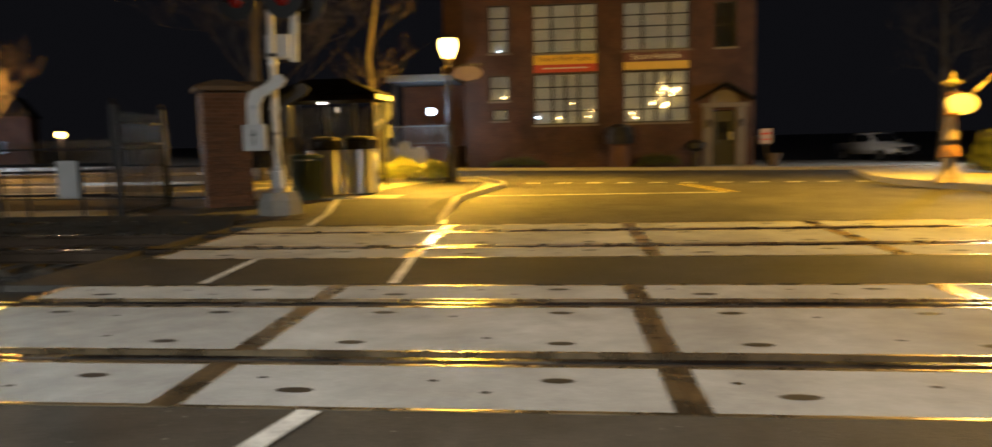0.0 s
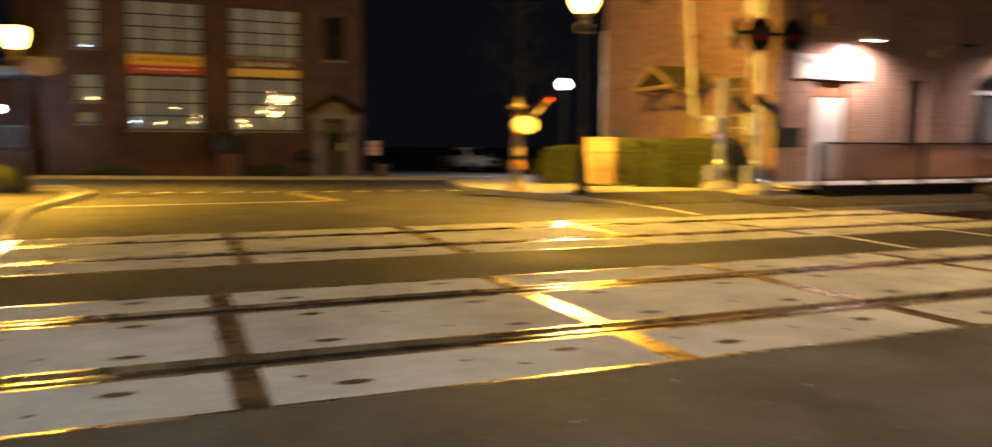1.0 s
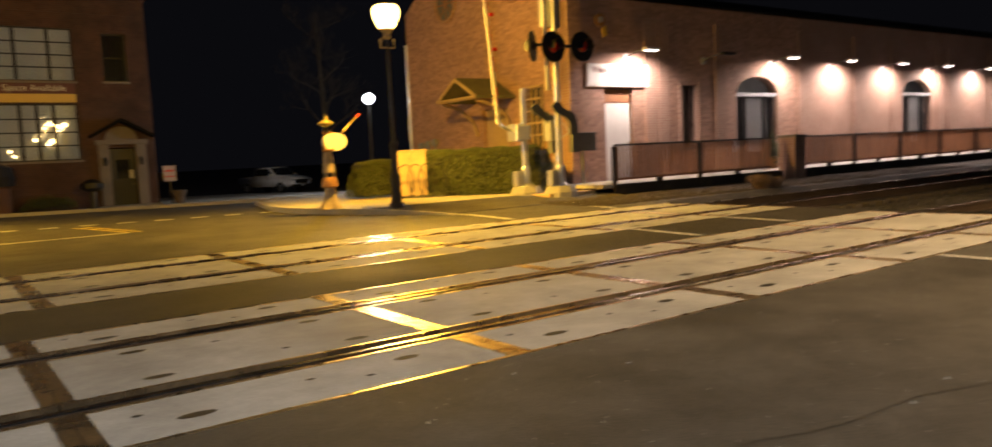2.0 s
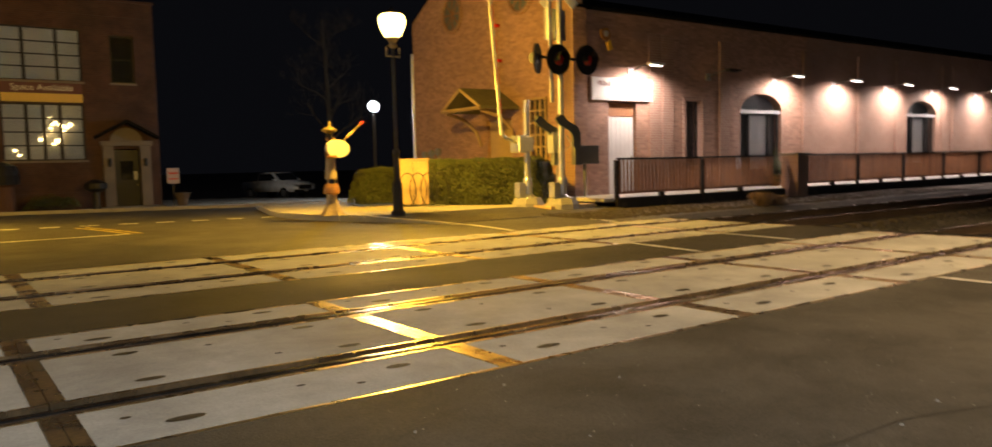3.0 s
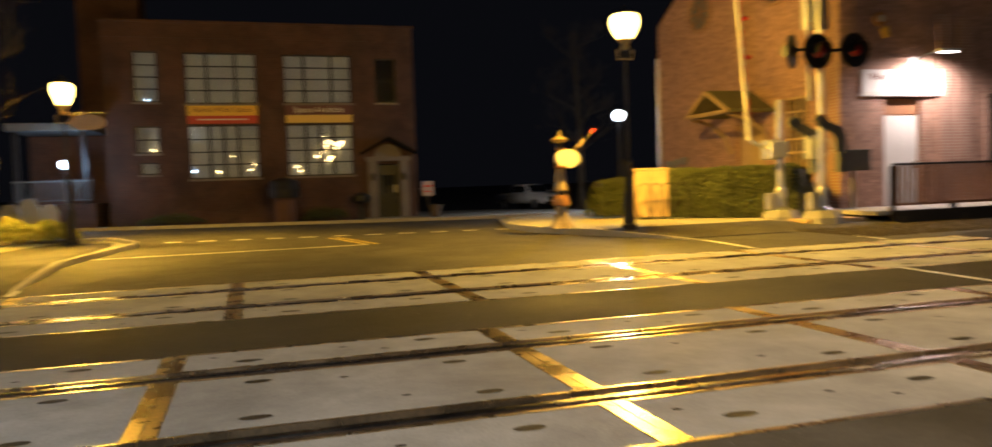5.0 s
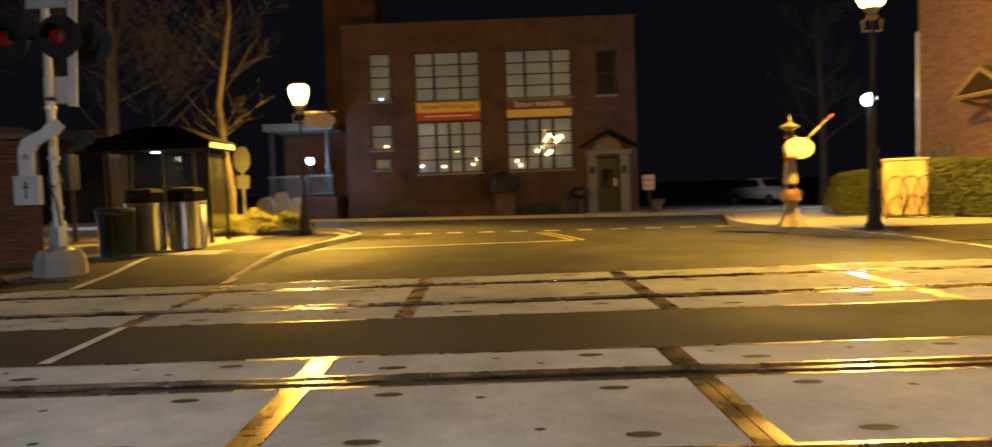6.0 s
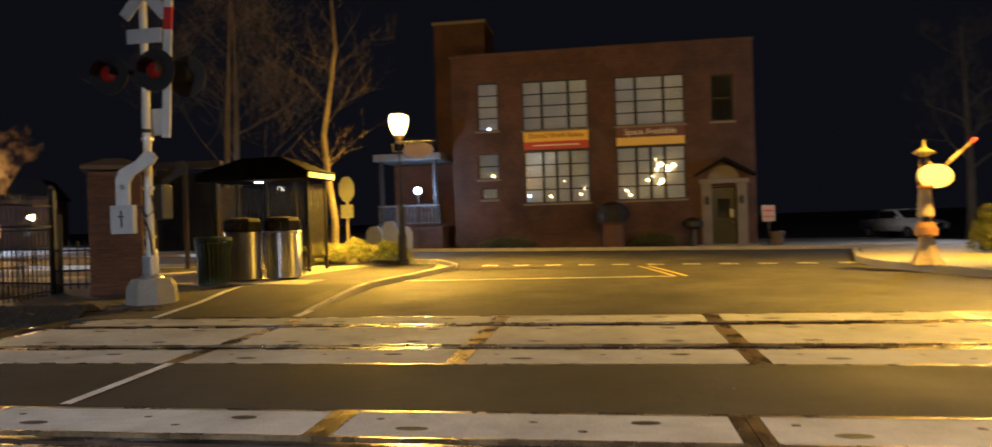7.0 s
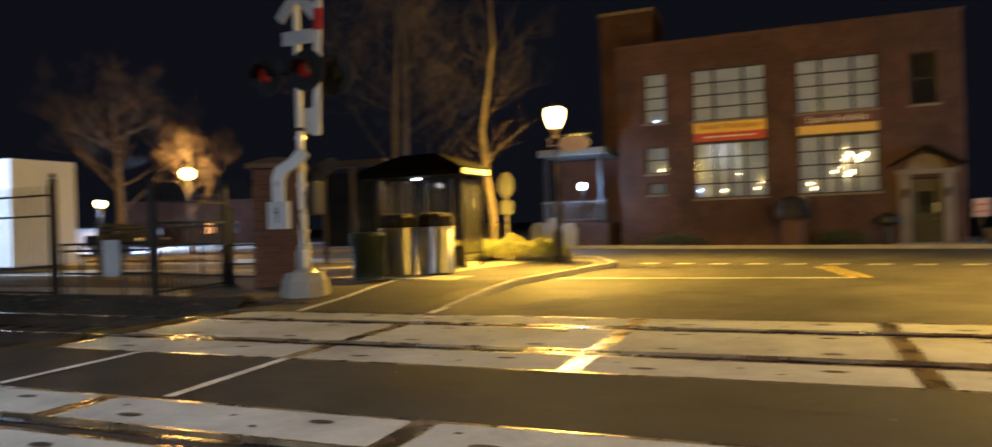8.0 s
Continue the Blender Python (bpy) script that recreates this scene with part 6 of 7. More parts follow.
def figure():
    bm = bmesh.new()
    # splayed feet
    seg = 24
    rings = []
    for t in np.linspace(0, 1, 9):
        z = 0.56 * t
        r = 0.14 + 0.16 * (1 - t) ** 2.2
        ring = []
        for i in range(seg):
            a = 2 * math.pi * i / seg
            k = r * (1 + 0.22 * (1 - t) * math.cos(5 * a + 0.6))
            ring.append(bm.verts.new((k * math.cos(a), 0.85 * k * math.sin(a), z)))
        rings.append(ring)
    for a, b in zip(rings, rings[1:]):
        for i in range(seg):
            bm.faces.new((a[i], a[(i + 1) % seg], b[(i + 1) % seg], b[i])).material_index = 0
    bm.faces.new(rings[-1])
    lathe(bm, [(0.17, 0.55), (0.215, 0.58), (0.20, 0.72), (0.16, 0.82)], 18, slot=1)
    lathe(bm, [(0.09, 0.81), (0.08, 0.93)], 10, slot=3)
    for s in (-0.09, 0.09):
        lathe(bm, [(0.03, 0.8), (0.035, 0.95)], 8, cx=s, slot=0)
    lathe(bm, [(0.15, 0.93), (0.155, 0.96), (0.125, 1.25), (0.11, 1.45), (0.13, 1.75), (0.09, 1.88)], 18, slot=0)
    lathe(bm, [(0.05, 1.87), (0.09, 1.93), (0.09, 2.05), (0.06, 2.1)], 14, slot=3)
    for s in (-0.1, 0.1):
        lathe(bm, [(0.01, 1.9), (0.035, 1.93), (0.035, 1.97), (0.01, 2.0)], 8, cx=s, cy=-0.05, slot=1)
    lathe(bm, [(0.05, 2.09), (0.13, 2.14), (0.20, 2.17), (0.20, 2.20), (0.11, 2.25), (0.05, 2.28), (0.03, 2.36), (0.008, 2.44)], 20, slot=2)
    # oval drum with its neck
    n = 32
    for y0, y1, k, slot in ((-0.25, -0.14, 1.0, 4),):
        prism(bm, [(0.10 + 0.325 * k * math.cos(2 * math.pi * i / n), 1.71 + 0.23 * k * math.sin(2 * math.pi * i / n)) for i in range(n)], y0, y1, slot)
    tube(bm, [(0.30, -0.2, 1.92), (0.56, -0.2, 2.14), (0.82, -0.2, 2.36)], [0.024, 0.02, 0.018], 8, 2)
    tube(bm, [(0.40, -0.2, 2.0), (0.57, -0.24, 2.17)], [0.038, 0.025], 8, 0)
    tube(bm, [(0.81, -0.2, 2.35), (0.89, -0.2, 2.42)], [0.036, 0.03], 8, 5)
    tube(bm, [(-0.13, -0.05, 1.72), (-0.2, -0.2, 1.5), (0.0, -0.33, 1.5)], [0.05, 0.045, 0.04], 8, 1)
    ob = part("garden_figure", bm, [M["ceramic"], M["copper"], M["bronze"], M["black"], M["skin"], M["redstripe"]])
    ob.location = (7.66, 16.35, 0.14)
    ob.scale = (0.945, 0.945, 0.945)
    ob.rotation_euler = (0, 0, radians(8))
    return tagged(ob, "painted cast figure holding a round white drum", "statue")


figure()

# cabinet and rack by the hedge
cb = thing("utility_cabinet", 11.15, 18.55, 0.13, -30, "pale utility cabinet between the hedges", "cabinet")
part("body", one_box(-0.45, 0.45, -0.3, 0.3, 0.05, 1.32, bevel=0.02), M["timber"], cb)
part("lid", one_box(-0.48, 0.48, -0.33, 0.33, 1.322, 1.38, bevel=0.02), M["timber"], cb)
part("door_seam", one_box(-0.005, 0.005, -0.305, -0.301, 0.12, 1.28), M["black"], cb)
rk = thing("bicycle_rack", 11.0, 17.7, 0.14, -35, "dark looped wire bicycle rack by the cabinet", "bicycle rack")
for k in range(4):
    n = 16
    x = -0.45 + 0.3 * k
    part("loop", one_tube([(x + 0.24 * math.cos(a), 0.05 * k, 0.48 + 0.48 * math.sin(a)) for a in np.linspace(-1.4, 4.5, n)], 0.018, 6), M["black"], rk)
part("foot_bar", one_tube([(-0.6, 0.05, 0.02), (0.7, 0.05, 0.02)], 0.02, 6), M["black"], rk)

# ---- shelter, bins and signs by the west footway ----


def shelter():
    s = thing("bus_shelter", -6.4, 18.6, 0.12, 0, "black-framed glass waiting shelter with a dark hipped roof", "shelter")
    w, d, h = 1.18, 0.52, 2.2
    for x in (-w, -w / 3, w / 3, w):
        part("post", one_box(x - 0.035, x + 0.035, d - 0.035, d + 0.035, 0, h), M["black"], s)
    for x in (-w, w):
        part("post", one_box(x - 0.035, x + 0.035, -d - 0.035, -d + 0.035, 0, h), M["black"], s)
        part("end_rail", one_box(x - 0.02, x + 0.02, -d + 0.04, d - 0.04, 0.3, 0.35), M["black"], s)
        part("end_glass", one_box(x - 0.006, x + 0.006, -d + 0.04, d - 0.04, 0.352, h - 0.1), M["shelterglass"], s)
    for x0 in (-w, -w / 3, w / 3):
        part("back_glass", one_box(x0 + 0.04, x0 + 2 * w / 3 - 0.04, d - 0.006, d + 0.006, 0.35, h - 0.1), M["shelterglass"], s)
        part("back_rail", one_box(x0 + 0.04, x0 + 2 * w / 3 - 0.04, d - 0.02, d + 0.02, 0.3, 0.346), M["black"], s)
    part("fascia", one_box(-w - 0.25, w + 0.2, -d - 0.42, d + 0.2, h, h + 0.16, bevel=0.01), M["blackroof"], s)
    rf = bmesh.new()
    z0, z1 = h + 0.163, h + 0.58
    lo = [rf.verts.new((x, y, z0)) for x, y in ((-w - 0.3, -d - 0.47), (w + 0.25, -d - 0.47), (w + 0.25, d + 0.25), (-w - 0.3, d + 0.25))]
    hi = [rf.verts.new((x, y, z1)) for x, y in ((-0.62, -0.25), (0.42, -0.25), (0.42, 0.1), (-0.62, 0.1))]
    for i in range(4):
        rf.faces.new((lo[i], lo[(i + 1) % 4], hi[(i + 1) % 4], hi[i]))
    rf.faces.new(hi)
    rf.faces.new(lo[::-1])
    part("roof", rf, M["blackroof"], s)
    part("name_plate", one_box(w + 0.203, w + 0.216, -d - 0.36, d + 0.12, h + 0.015, h + 0.15), M["signback"], s, "pale name plate")
    bench = part("bench", one_box(-0.85, 0.85, d - 0.5, d - 0.1, 0.42, 0.47, bevel=0.01), M["black"], s)
    for x in (-0.7, 0.7):
        part("bench_leg", one_box(x - 0.03, x + 0.03, d - 0.45, d - 0.15, 0, 0.418), M["black"], bench)
    part("ceiling_lamp", one_box(-0.33, -0.17, -0.15, -0.05, h - 0.03, h - 0.003), M["ledglow"], s, "small lit ceiling lamp")
    lamp_light("shelter_light", (-6.65, 18.5, 2.2), 2.5, (1.0, 0.93, 0.8), 0.08)


shelter()
ks = thing("notice_kiosk", -9.75, 20.3, 0.12, 6, "glazed notice kiosk with a brown timber top beam", "kiosk")
for x in (-0.9, 0.0, 0.9):
    part("post", one_box(x - 0.05, x + 0.05, -0.05, 0.05, 0, 2.75), M["railpost"], ks)
part("top_beam", one_box(-1.05, 1.05, -0.12, 0.12, 2.752, 2.95, bevel=0.01), M["railpost"], ks)
for x in (-0.9, 0.0):
    part("pane", one_box(x + 0.06, x + 0.84, -0.012, 0.012, 0.5, 2.6), M["carglass"], ks)


def steel_bin(x, y, label):
    b = thing("litter_bin", x, y, 0.125, 0, label, "litter bin", "litter bins")
    b.scale = (0.927, 0.927, 0.927)
    smooth(part("body", one_lathe([(0.39, 0.0), (0.41, 0.03), (0.41, 1.0), (0.39, 1.03)], 28), M["stainless"], b, "brushed steel drum"))
    part("band", one_lathe([(0.425, 1.032), (0.43, 1.05), (0.425, 1.07)], 28), M["stainless"], b, "steel rim")
    part("lid", one_lathe([(0.40, 1.073), (0.42, 1.10), (0.42, 1.30), (0.36, 1.37), (0.14, 1.40)], 8), M["binlid"], b, "black faceted plastic lid")
    part("flap", one_box(-0.15, 0.15, -0.43, -0.40, 1.12, 1.27, bevel=0.006), M["black"], b)
    return b


steel_bin(-5.04, 16.35, "stainless steel litter bin with a black faceted lid")
steel_bin(-5.74, 15.95, "stainless steel litter bin with a black faceted lid")
gb = thing("slatted_bin", -5.82, 14.9, 0.1, 0, "dark green slatted metal litter bin", "litter bin", "litter bins")
part("liner", one_lathe([(0.25, 0.02), (0.27, 0.82)], 18), M["black"], gb)
part("rim", one_lathe([(0.33, 0.86), (0.35, 0.88), (0.35, 0.93), (0.31, 0.95)], 24), M["green"], gb)
part("bottom_ring", one_lathe([(0.30, 0.0), (0.30, 0.06)], 24), M["green"], gb)
for k in range(24):
    a = 2 * math.pi * k / 24
    part("slat", one_tube([(0.30 * math.cos(a), 0.30 * math.sin(a), 0.05), (0.295 * math.cos(a), 0.295 * math.sin(a), 0.5), (0.335 * math.cos(a), 0.335 * math.sin(a), 0.87)], 0.022, 4), M["green"], gb)

sp = thing("road_sign", -6.35, 23.6, 0.1, 0, "back of a round road sign with a square plate", "road sign")
part("post", one_box(-0.03, 0.03, -0.02, 0.02, 0, 2.5), M["galv"], sp)
bm = bmesh.new()
prism(bm, [(0.26 * math.cos(2 * math.pi * (i + 0.5) / 8), 2.2 + 0.42 * math.sin(2 * math.pi * (i + 0.5) / 8)) for i in range(8)], -0.05, -0.03)
part("round_plate", bm, M["boxgrey"], sp)
part("square_plate", one_box(-0.2, 0.2, -0.05, -0.03, 1.3, 1.72, bevel=0.005), M["boxgrey"], sp)

for k, (x, h) in enumerate(((-8.4, 1.0), (-7.8, 1.2), (-7.2, 0.95))):
    rng = random.Random(k)
    bm = bmesh.new()
    prism(bm, [(-0.32, 0), (0.32, 0), (0.34, h * 0.7), (0.18, h), (-0.15, h * 0.97), (-0.33, h * 0.75)], -0.08, 0.08)
    o = tagged(part("standing_stone", bm, M["greycast"]), "pale upright stone slab beside the mill porch", "stone slab", "upright slabs")
    o.matrix_world = pose(x, 32.0 + 0.2 * k, 0.1, 0, 0, 8 * k)

# ---- brick pillar, fences and yard to the west ----


def brick_pillar():
    p = thing("brick_pillar", -6.97, 13.62, 0.09, 33, "brown brick gate pillar with a sloping stone cap", "pillar")
    h = 0.40
    part("core", one_box(-h, h, -h, h, 0, 2.22), M["copper_mortar"], p, "dark mortar core")
    rng = random.Random(9)
    bh, bl = 0.075, 0.215
    meshes = {}

    def brick(length):
        key = round(length, 3)
        if key not in meshes:
            bm = bmesh.new()
            box(bm, -length / 2, length / 2, -0.05, 0.05, -0.0325, 0.0325, bevel=0.005)
            o = part("brick", bm, M["pillar"], p)
            meshes[key] = o.data
            return o
        o = new("brick", meshes[key])
        o.parent = p
        return o

    for j in range(29):
        z = 0.04 + j * bh
        for k, face in enumerate(("south", "east", "west")):
            cuts = [-0.43]
            x = -0.43 + (bl if (j + k) % 2 else bl / 2)
            while x < 0.42:
                cuts.append(x)
                x += bl
            cuts.append(0.43)
            for a, b in zip(cuts, cuts[1:]):
                o = brick(b - a - 0.011)
                c, d = (a + b) / 2, rng.uniform(-0.003, 0.003)
                o.matrix_basis = pose(c, -h + 0.02 + d, z) if face == "south" else pose((h - 0.02 + d) * (1 if face == "east" else -1), c, z, 0, 0, 90)
    part("cap", one_box(-0.53, 0.53, -0.53, 0.53, 2.22, 2.31, bevel=0.02), M["capstone"], p)
    cp = bmesh.new()
    lo = [cp.verts.new((x, y, 2.312)) for x, y in ((-0.52, -0.52), (0.52, -0.52), (0.52, 0.52), (-0.52, 0.52))]
    hi = [cp.verts.new((x, y, 2.45)) for x, y in ((-0.15, -0.15), (0.15, -0.15), (0.15, 0.15), (-0.15, 0.15))]
    for i in range(4):
        cp.faces.new((lo[i], lo[(i + 1) % 4], hi[(i + 1) % 4], hi[i]))
    cp.faces.new(hi)
    part("cap_slope", cp, M["capstone"], p)


brick_pillar()


def iron_fence(a, b, low, top, label, posts=True, gap=0.13, name="iron_fence"):
    a, b = Vector(a), Vector(b)
    d = b - a
    L = d.length
    f = thing(name, a.x, a.y, low, math.degrees(math.atan2(d.y, d.x)), label, "fence", "iron fences")
    h = top - low
    if posts:
        for x in (0.0, L):
            part("post", one_box(x - 0.05, x + 0.05, -0.05, 0.05, 0, h + 0.12, bevel=0.006), M["black"], f)
            part("finial", one_lathe([(0.02, h + 0.12), (0.055, h + 0.17), (0.02, h + 0.23)], 10, x, 0), M["black"], f)
    for z in (0.15, h - 0.55, h - 0.18):
        part("rail", one_box(0.055, L - 0.055, -0.02, 0.02, z, z + 0.035), M["black"], f)
    n = int(L / gap)
    data = None
    for k in range(1, n):
        if data is None:
            o = part("picket", one_tube([(0, 0, 0.08), (0, 0, h - 0.02), (0, 0, h + 0.03)], [0.014, 0.014, 0.002], 5), M["black"], f)
            data = o.data
        else:
            o = new("picket", data)
            o.parent = f
        o.location = (k * L / n, 0, 0)
    return f


iron_fence((-10.0, 11.2), (-13.2, 11.3), 0.0, 2.08, "tall black iron picket fence by the track")
iron_fence((-13.2, 11.3), (-17.0, 11.4), 0.0, 2.08, "tall black iron picket fence by the track")
iron_fence((-7.8, 11.35), (-8.2, 13.5), 0.0, 1.88, "open black iron gate leaf beside the pillar")
iron_fence((-8.2, 13.5), (-7.3, 13.6), 0.1, 1.05, "low black iron fence up to the pillar", posts=False)
iron_fence((-8.3, 13.75), (-14, 15.4), 0.1, 1.45, "black iron fence beyond the pillar", posts=True)
lr = thing("low_gate", -9.92, 11.27, 0.0, 0, "low black metal swing gate with a white plate", "gate")
for z in (0.12, 0.5, 0.9, 1.02):
    part("bar", one_tube([(0.0, 0, z), (2.06, 0, z)], 0.022, 6), M["black"], lr)
for x in (0.05, 0.5, 1.5, 2.0):
    part("upright", one_tube([(x, 0, 0.0), (x, 0, 1.02)], 0.03, 6), M["black"], lr)
part("plate", one_box(1.08, 1.46, -0.04, -0.025, 0.45, 1.08), M["signback"], lr, "white plate")
st = thing("storage_trailer", -21.95, 17.6, 0.0, 2, "white box trailer parked behind the iron fence", "trailer")
part("body", one_box(-2.9, 2.9, -1.1, 1.1, 0.32, 3.5, bevel=0.04), M["trailer"], st)
part("chassis", one_box(-2.7, 2.5, -0.8, 0.8, 0.2, 0.316), M["black"], st)
for k in range(7):
    part("side_rib", one_box(-2.6 + 0.85 * k, -2.57 + 0.85 * k, -1.112, -1.102, 0.4, 3.42), M["trailer"], st)
for x in (-0.5, 0.4):
    part("wheel", one_tube([(x, -1.05, 0.3), (x, -0.82, 0.3)], 0.3, 18), M["tyre"], st)

for x, y, z, mtl, r, label in ((-27.6, 32.0, 4.25, "lampglow", 0.34, "orange street lamp beside a bare tree"), (-43.7, 40.0, 3.4, "lampglow", 0.30, "orange street lamp across the yard"), (-38.9, 40.0, 1.66, "blueglow", 0.16, "small blue-white lamp across the yard"), (-18.7, 25.0, 1.82, "lampglow", 0.13, "small amber bollard lamp by the path")):
    f = thing("yard_lamp", x, y, ground_z(x, y), 0, label, "lamp", "yard lamps")
    z -= ground_z(x, y)
    part("pole", one_tube([(0, 0, 0), (0, 0, z - r)], 0.05, 8), M["black"], f)
    g = smooth(part("globe", one_lathe([(0.3 * r, z - r), (0.9 * r, z - 0.5 * r), (r, z), (0.8 * r, z + 0.45 * r), (0.3 * r, z + 0.7 * r)], 14), M[mtl], f, "glowing globe"))
    g.visible_shadow = False
sh = thing("low_shed", -47.0, 42.6, 0, 12, "low grey shed lit blue-white across the yard", "shed")
part("wall", one_box(-3.0, 3.0, 0, 3, -0.1, 1.7), M["signback"], sh)
part("roof", one_prism([(-3.3, 1.703), (3.3, 1.703), (3.3, 1.82), (-3.3, 1.82)], -0.4, 3.3), M["roof"], sh)
for k in range(2):
    part("roller_door", one_box(-2.6 + 2.8 * k, -0.2 + 2.8 * k, -0.03, -0.003, 0.0, 1.4), M["signback"], sh)
hs = thing("far_house", -54, 60, 0, 30, "dark house with one lit window beyond the yard", "house")
part("wall", one_box(-6, 6, -3, 3, 0, 4.2), M["brick"], hs)
part("roof", one_prism([(-6.3, 4.2), (6.3, 4.2), (5.0, 6.0), (-5.0, 6.0)], -3.2, 3.2), M["roof"], hs)
part("window", one_box(1.0, 1.9, -3.03, -3.003, 1.0, 2.1), M["windowglow"], hs, "orange lit window")
part("window", one_box(3.4, 4.2, -3.03, -3.003, 1.0, 2.1), M["carglass"], hs)


# ---- parked vehicles ----
def pickup(x, y, rz, label, material, name="parked_pickup"):
    """Front towards local -y."""
    c = thing(name, x, y, ground_z(x, y), rz, label, "car", "parked cars")
    side = [(-2.6, 0.45), (2.55, 0.45), (2.62, 0.7), (2.6, 1.12), (0.95, 1.14), (0.85, 1.72), (-0.55, 1.74), (-1.2, 1.16), (-2.35, 1.05), (-2.62, 0.85)]
    body = bmesh.new()
    prism(body, side, -0.93, 0.93)
    bmesh.ops.bevel(body, geom=list(body.edges), offset=0.07, segments=3, affect="EDGES")
    b = smooth(part("body", body, material, c))
    b.rotation_euler = (0, 0, radians(90))
    ws = one_prism([(-0.62, 1.68), (-1.12, 1.2), (-1.17, 1.2), (-0.67, 1.68)], -0.78, 0.78)
    part("windscreen", ws, M["carglass"], c).rotation_euler = (0, 0, radians(90))
    for s in (-1, 1):
        part("side_glass", one_prism([(-1.0, 1.2), (0.75, 1.2), (0.7, 1.62), (-0.52, 1.64)], s * 0.94 - 0.004, s * 0.94 + 0.004), M["carglass"], c).rotation_euler = (0, 0, radians(90))
    part("grille", one_box(-0.55, 0.55, -2.66, -2.60, 0.62, 0.9, bevel=0.01), M["black"], c)
    part("bumper", one_box(-0.9, 0.9, -2.72, -2.58, 0.38, 0.58, bevel=0.03), M["black"], c)
    part("plate", one_box(-0.16, 0.16, -2.74, -2.722, 0.46, 0.56), M["signback"], c)
    for s in (-1, 1):
        part("headlight", one_box(s * 0.72 - 0.17, s * 0.72 + 0.17, -2.66, -2.55, 0.78, 0.92, bevel=0.02), M["galv"], c)
        part("mirror", one_box(s * 1.05 - 0.1, s * 1.05 + 0.1, -0.95, -0.85, 1.15, 1.32, bevel=0.03), material, c)
        for yy in (-1.6, 1.65):
            w = part("wheel", one_tube([(s * 0.95, yy, 0.37), (s * 0.72, yy, 0.37)], 0.37, 22), M["tyre"], c)
            part("rim", one_tube([(s * 0.965, yy, 0.37), (s * 0.952, yy, 0.37)], 0.23, 16), M["galv"], w)
    return c


pickup(18.0, 49.8, 22, "silver pickup parked in the dark lot", M["carwhite"])
pickup(-34.0, 33.5, 80, "dark car parked across the yard", M["black"], "parked_car")

# added lamps out of view behind the viewer; the first lights the near track
bl = thing("street_lamp", -5.0, -9.0, 0, 0, "tall street lamp with a white head, added out of view", "street lamp", "tall street lamps")
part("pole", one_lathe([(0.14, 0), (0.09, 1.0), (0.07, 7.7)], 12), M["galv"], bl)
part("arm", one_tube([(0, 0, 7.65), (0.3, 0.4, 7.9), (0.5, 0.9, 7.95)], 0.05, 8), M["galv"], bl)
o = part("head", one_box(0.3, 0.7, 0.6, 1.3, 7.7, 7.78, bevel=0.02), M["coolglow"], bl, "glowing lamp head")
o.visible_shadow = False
# post added to go with the beam on the trailer
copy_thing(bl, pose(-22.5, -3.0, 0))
copy_thing(bl, pose(13.0, -4.9, 0))

orn = thing("wall_ornament", 16.15, 15.62, 4.9, 0, "orange and red painted wall ornament above the depot door", "ornament")
part("disc", one_tube([(0, 0, 0.16), (0, 0.05, 0.16)], 0.19, 18), M["copper"], orn)
part("centre", one_tube([(0, -0.02, 0.16), (0, -0.002, 0.16)], 0.09, 14), M["signback"], orn)
part("tail", one_prism([(0.05, -0.1), (0.2, 0.0), (0.26, -0.28), (0.12, -0.34)], 0.0, 0.04), M["bannery"], orn)
part("bracket", one_tube([(0, 0.05, 0.1), (0, 0.17, 0.1)], 0.02, 6), M["black"], orn)


# ---- brick facing of the depot, laid last ----
BL, BH, GAP = 0.226, 0.0785, 0.011


def brick_cells(u0, u1, z0, z1, holes):
    """Running bond over a face: (start, end, course height) of each brick clear of the holes."""
    rows = int((z1 - z0) / BH)
    for j in range(rows):
        z = z0 + j * BH
        u = u0 - (BL / 2 if j % 2 else 0.0)
        while u < u1:
            a, b = max(u, u0), min(u + BL, u1)
            if b - a > 0.05 and not any(a < h[1] + 0.005 and b > h[0] - 0.005 and z < h[3] and z + BH > h[2] for h in holes):
                yield a, b - GAP, z
            u += BL


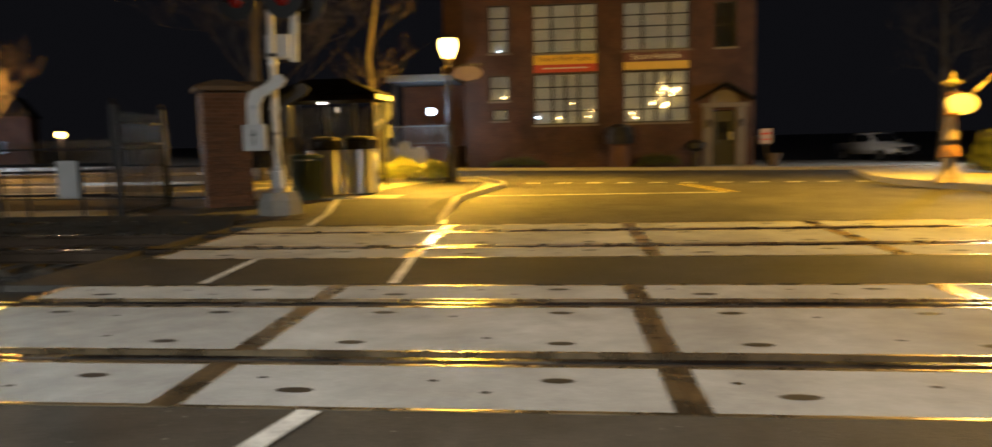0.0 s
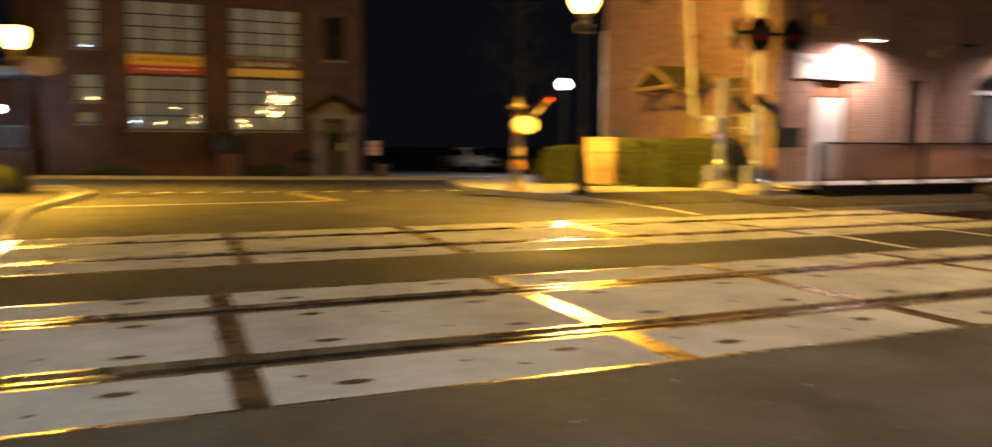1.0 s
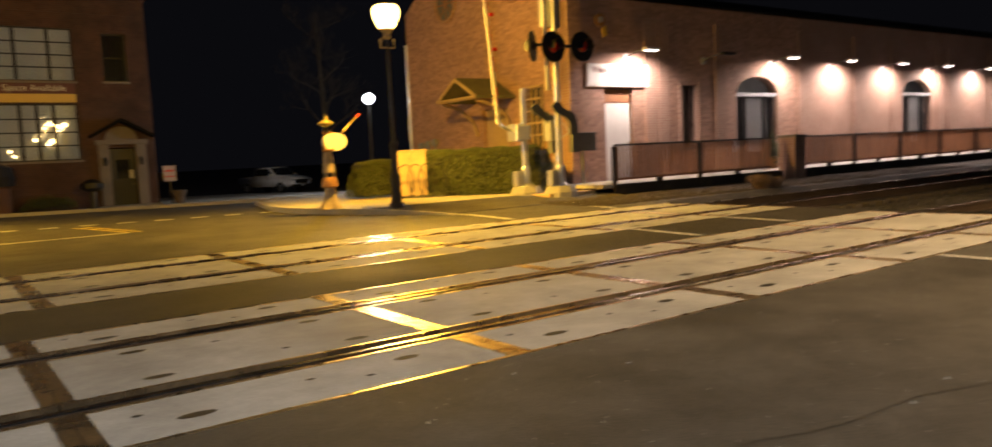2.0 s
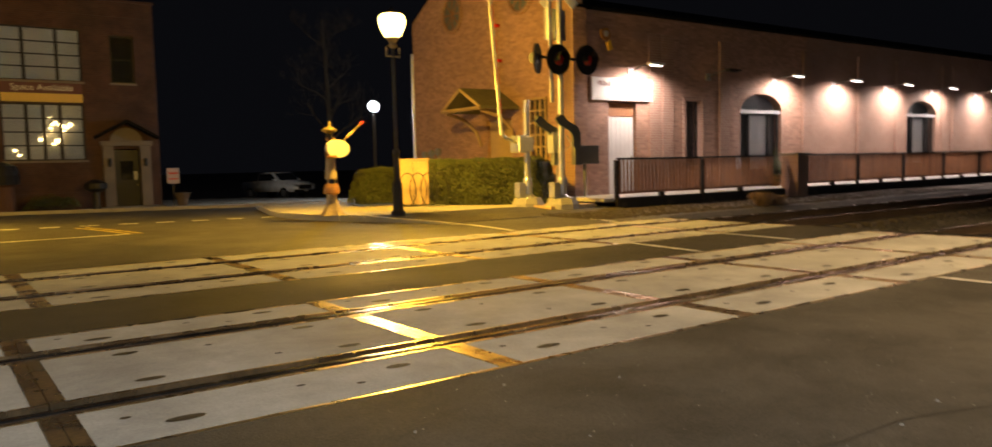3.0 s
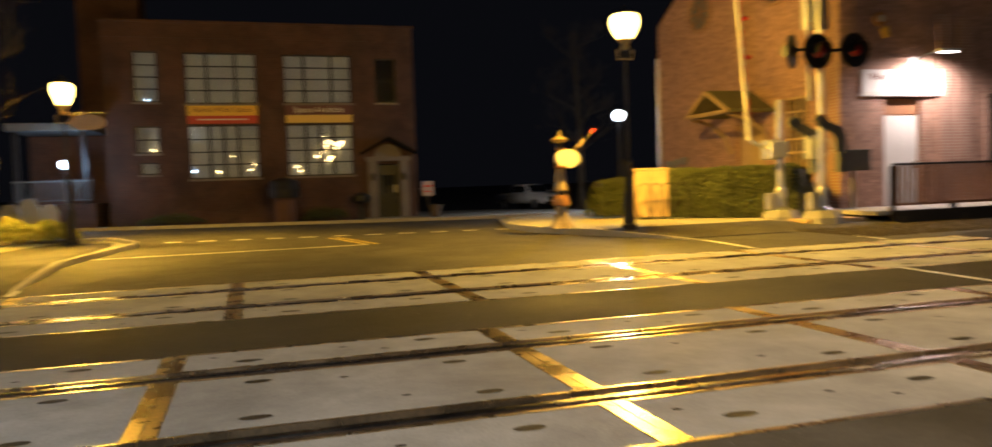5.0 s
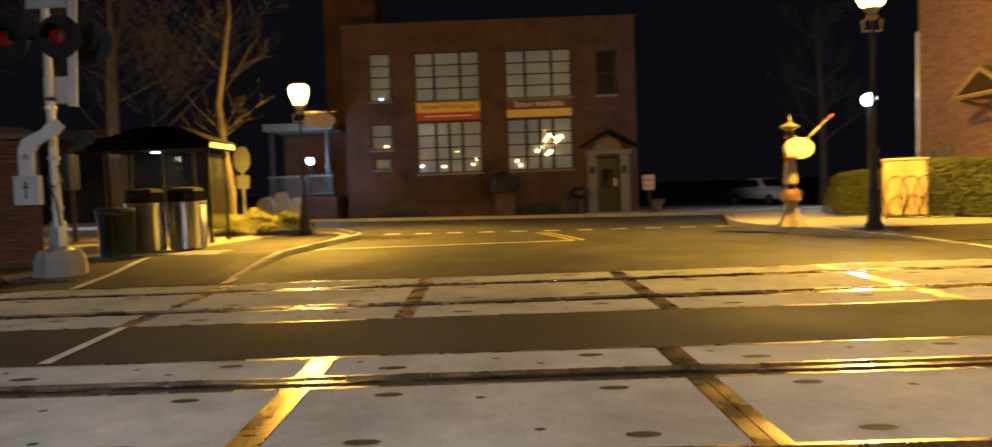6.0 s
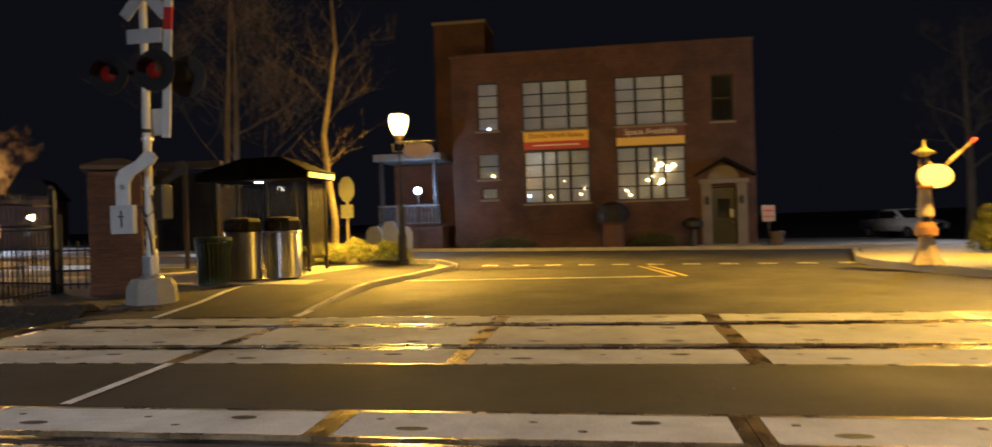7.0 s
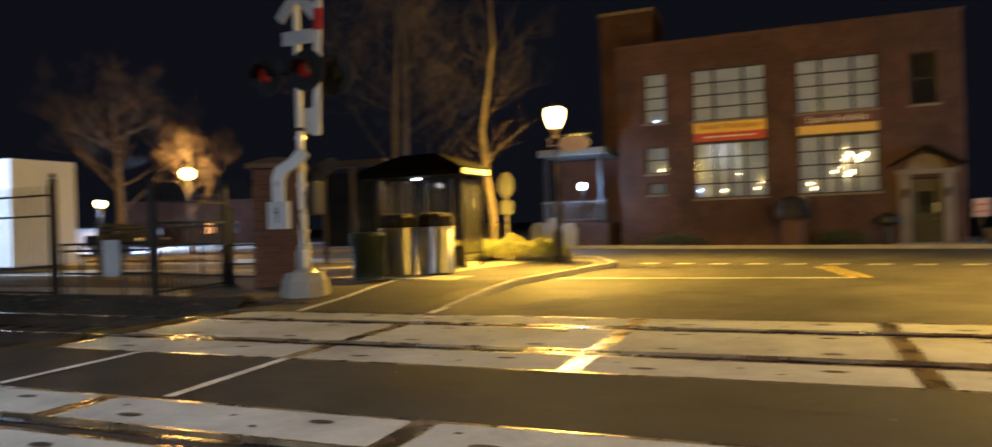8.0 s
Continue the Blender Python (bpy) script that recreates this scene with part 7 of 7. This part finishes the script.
def facing(name, cells, place, parent, proud=0.007):
    """Bricks joined into one mesh; place(u, out, z) gives each corner's point."""
    rng = random.Random(len(name) + 8)
    verts, faces = [], []
    for a, b, z in cells:
        o = proud + rng.uniform(-0.002, 0.002)
        t = z + BH - GAP
        k = len(verts)
        verts += [place(a, 0.0, z), place(b, 0.0, z), place(b, 0.0, t), place(a, 0.0, t), place(a, o, z), place(b, o, z), place(b, o, t), place(a, o, t)]
        faces += [(k + 4, k + 5, k + 6, k + 7), (k, k + 1, k + 5, k + 4), (k + 1, k + 2, k + 6, k + 5), (k + 2, k + 3, k + 7, k + 6), (k + 3, k, k + 4, k + 7)]
    me = bpy.data.meshes.new(name)
    me.from_pydata(verts, [], faces)
    me.materials.append(M["depotbrick"])
    ob = tagged(new(name, me), kind="stuff")
    ob.parent = parent
    return ob


depot_ob = bpy.data.objects["depot_building"]
front_holes = [(16.38 - DX, 17.55 - DX, 0.2, 3.1), (19.8 - DX, 20.6 - DX, 1.1, 3.3), (22.5 - DX, 25.15 - DX, 0.2, 3.72)]
cells = list(brick_cells(0.45, 11.6, 0.3, DH - 0.02, front_holes))
near = [c for c in cells if c[1] < 16.38 - DX and c[2] < 3.1] + [c for c in cells if 17.55 - DX < c[0] < 18.05 - DX and c[2] < 3.1]
near = near[:290]
chosen = set(near)
facing("brickwork", [c for c in cells if c not in chosen], lambda u, o, z: (u, -o, z), depot_ob)
shared = {}
for a, b, z in near:
    key = round(b - a, 3)
    if key not in shared:
        bm = bmesh.new()
        box(bm, -key / 2, key / 2, -0.0075, 0.0, 0.0, BH - GAP)
        o = part("brick", bm, M["loosebrick"], depot_ob)
        shared[key] = o.data
    else:
        o = new("brick", shared[key])
        o.parent = depot_ob
    o.location = ((a + b) / 2, -0.0005, z)
facing("corner_brickwork", brick_cells(-0.1, 0.42, 0.0, DH - 0.02, []), lambda u, o, z: (u, -0.13 - o, z), depot_ob)
gable_holes = [(18.85 - DY, 20.25 - DY, 0.1, 2.76), (17.0 - DY, 17.9 - DY, 1.4, 3.3)]
gable = [c for c in brick_cells(0.43, 9.36, 0.1, DH + 3.4, gable_holes) if c[2] + BH < DH + 1.0 + 2.6 * (1 - abs((c[0] + c[1]) / 2 - 4.7) / 4.7) - 0.03]
facing("gable_brickwork", gable, lambda u, o, z: (-o, u, z), depot_ob)
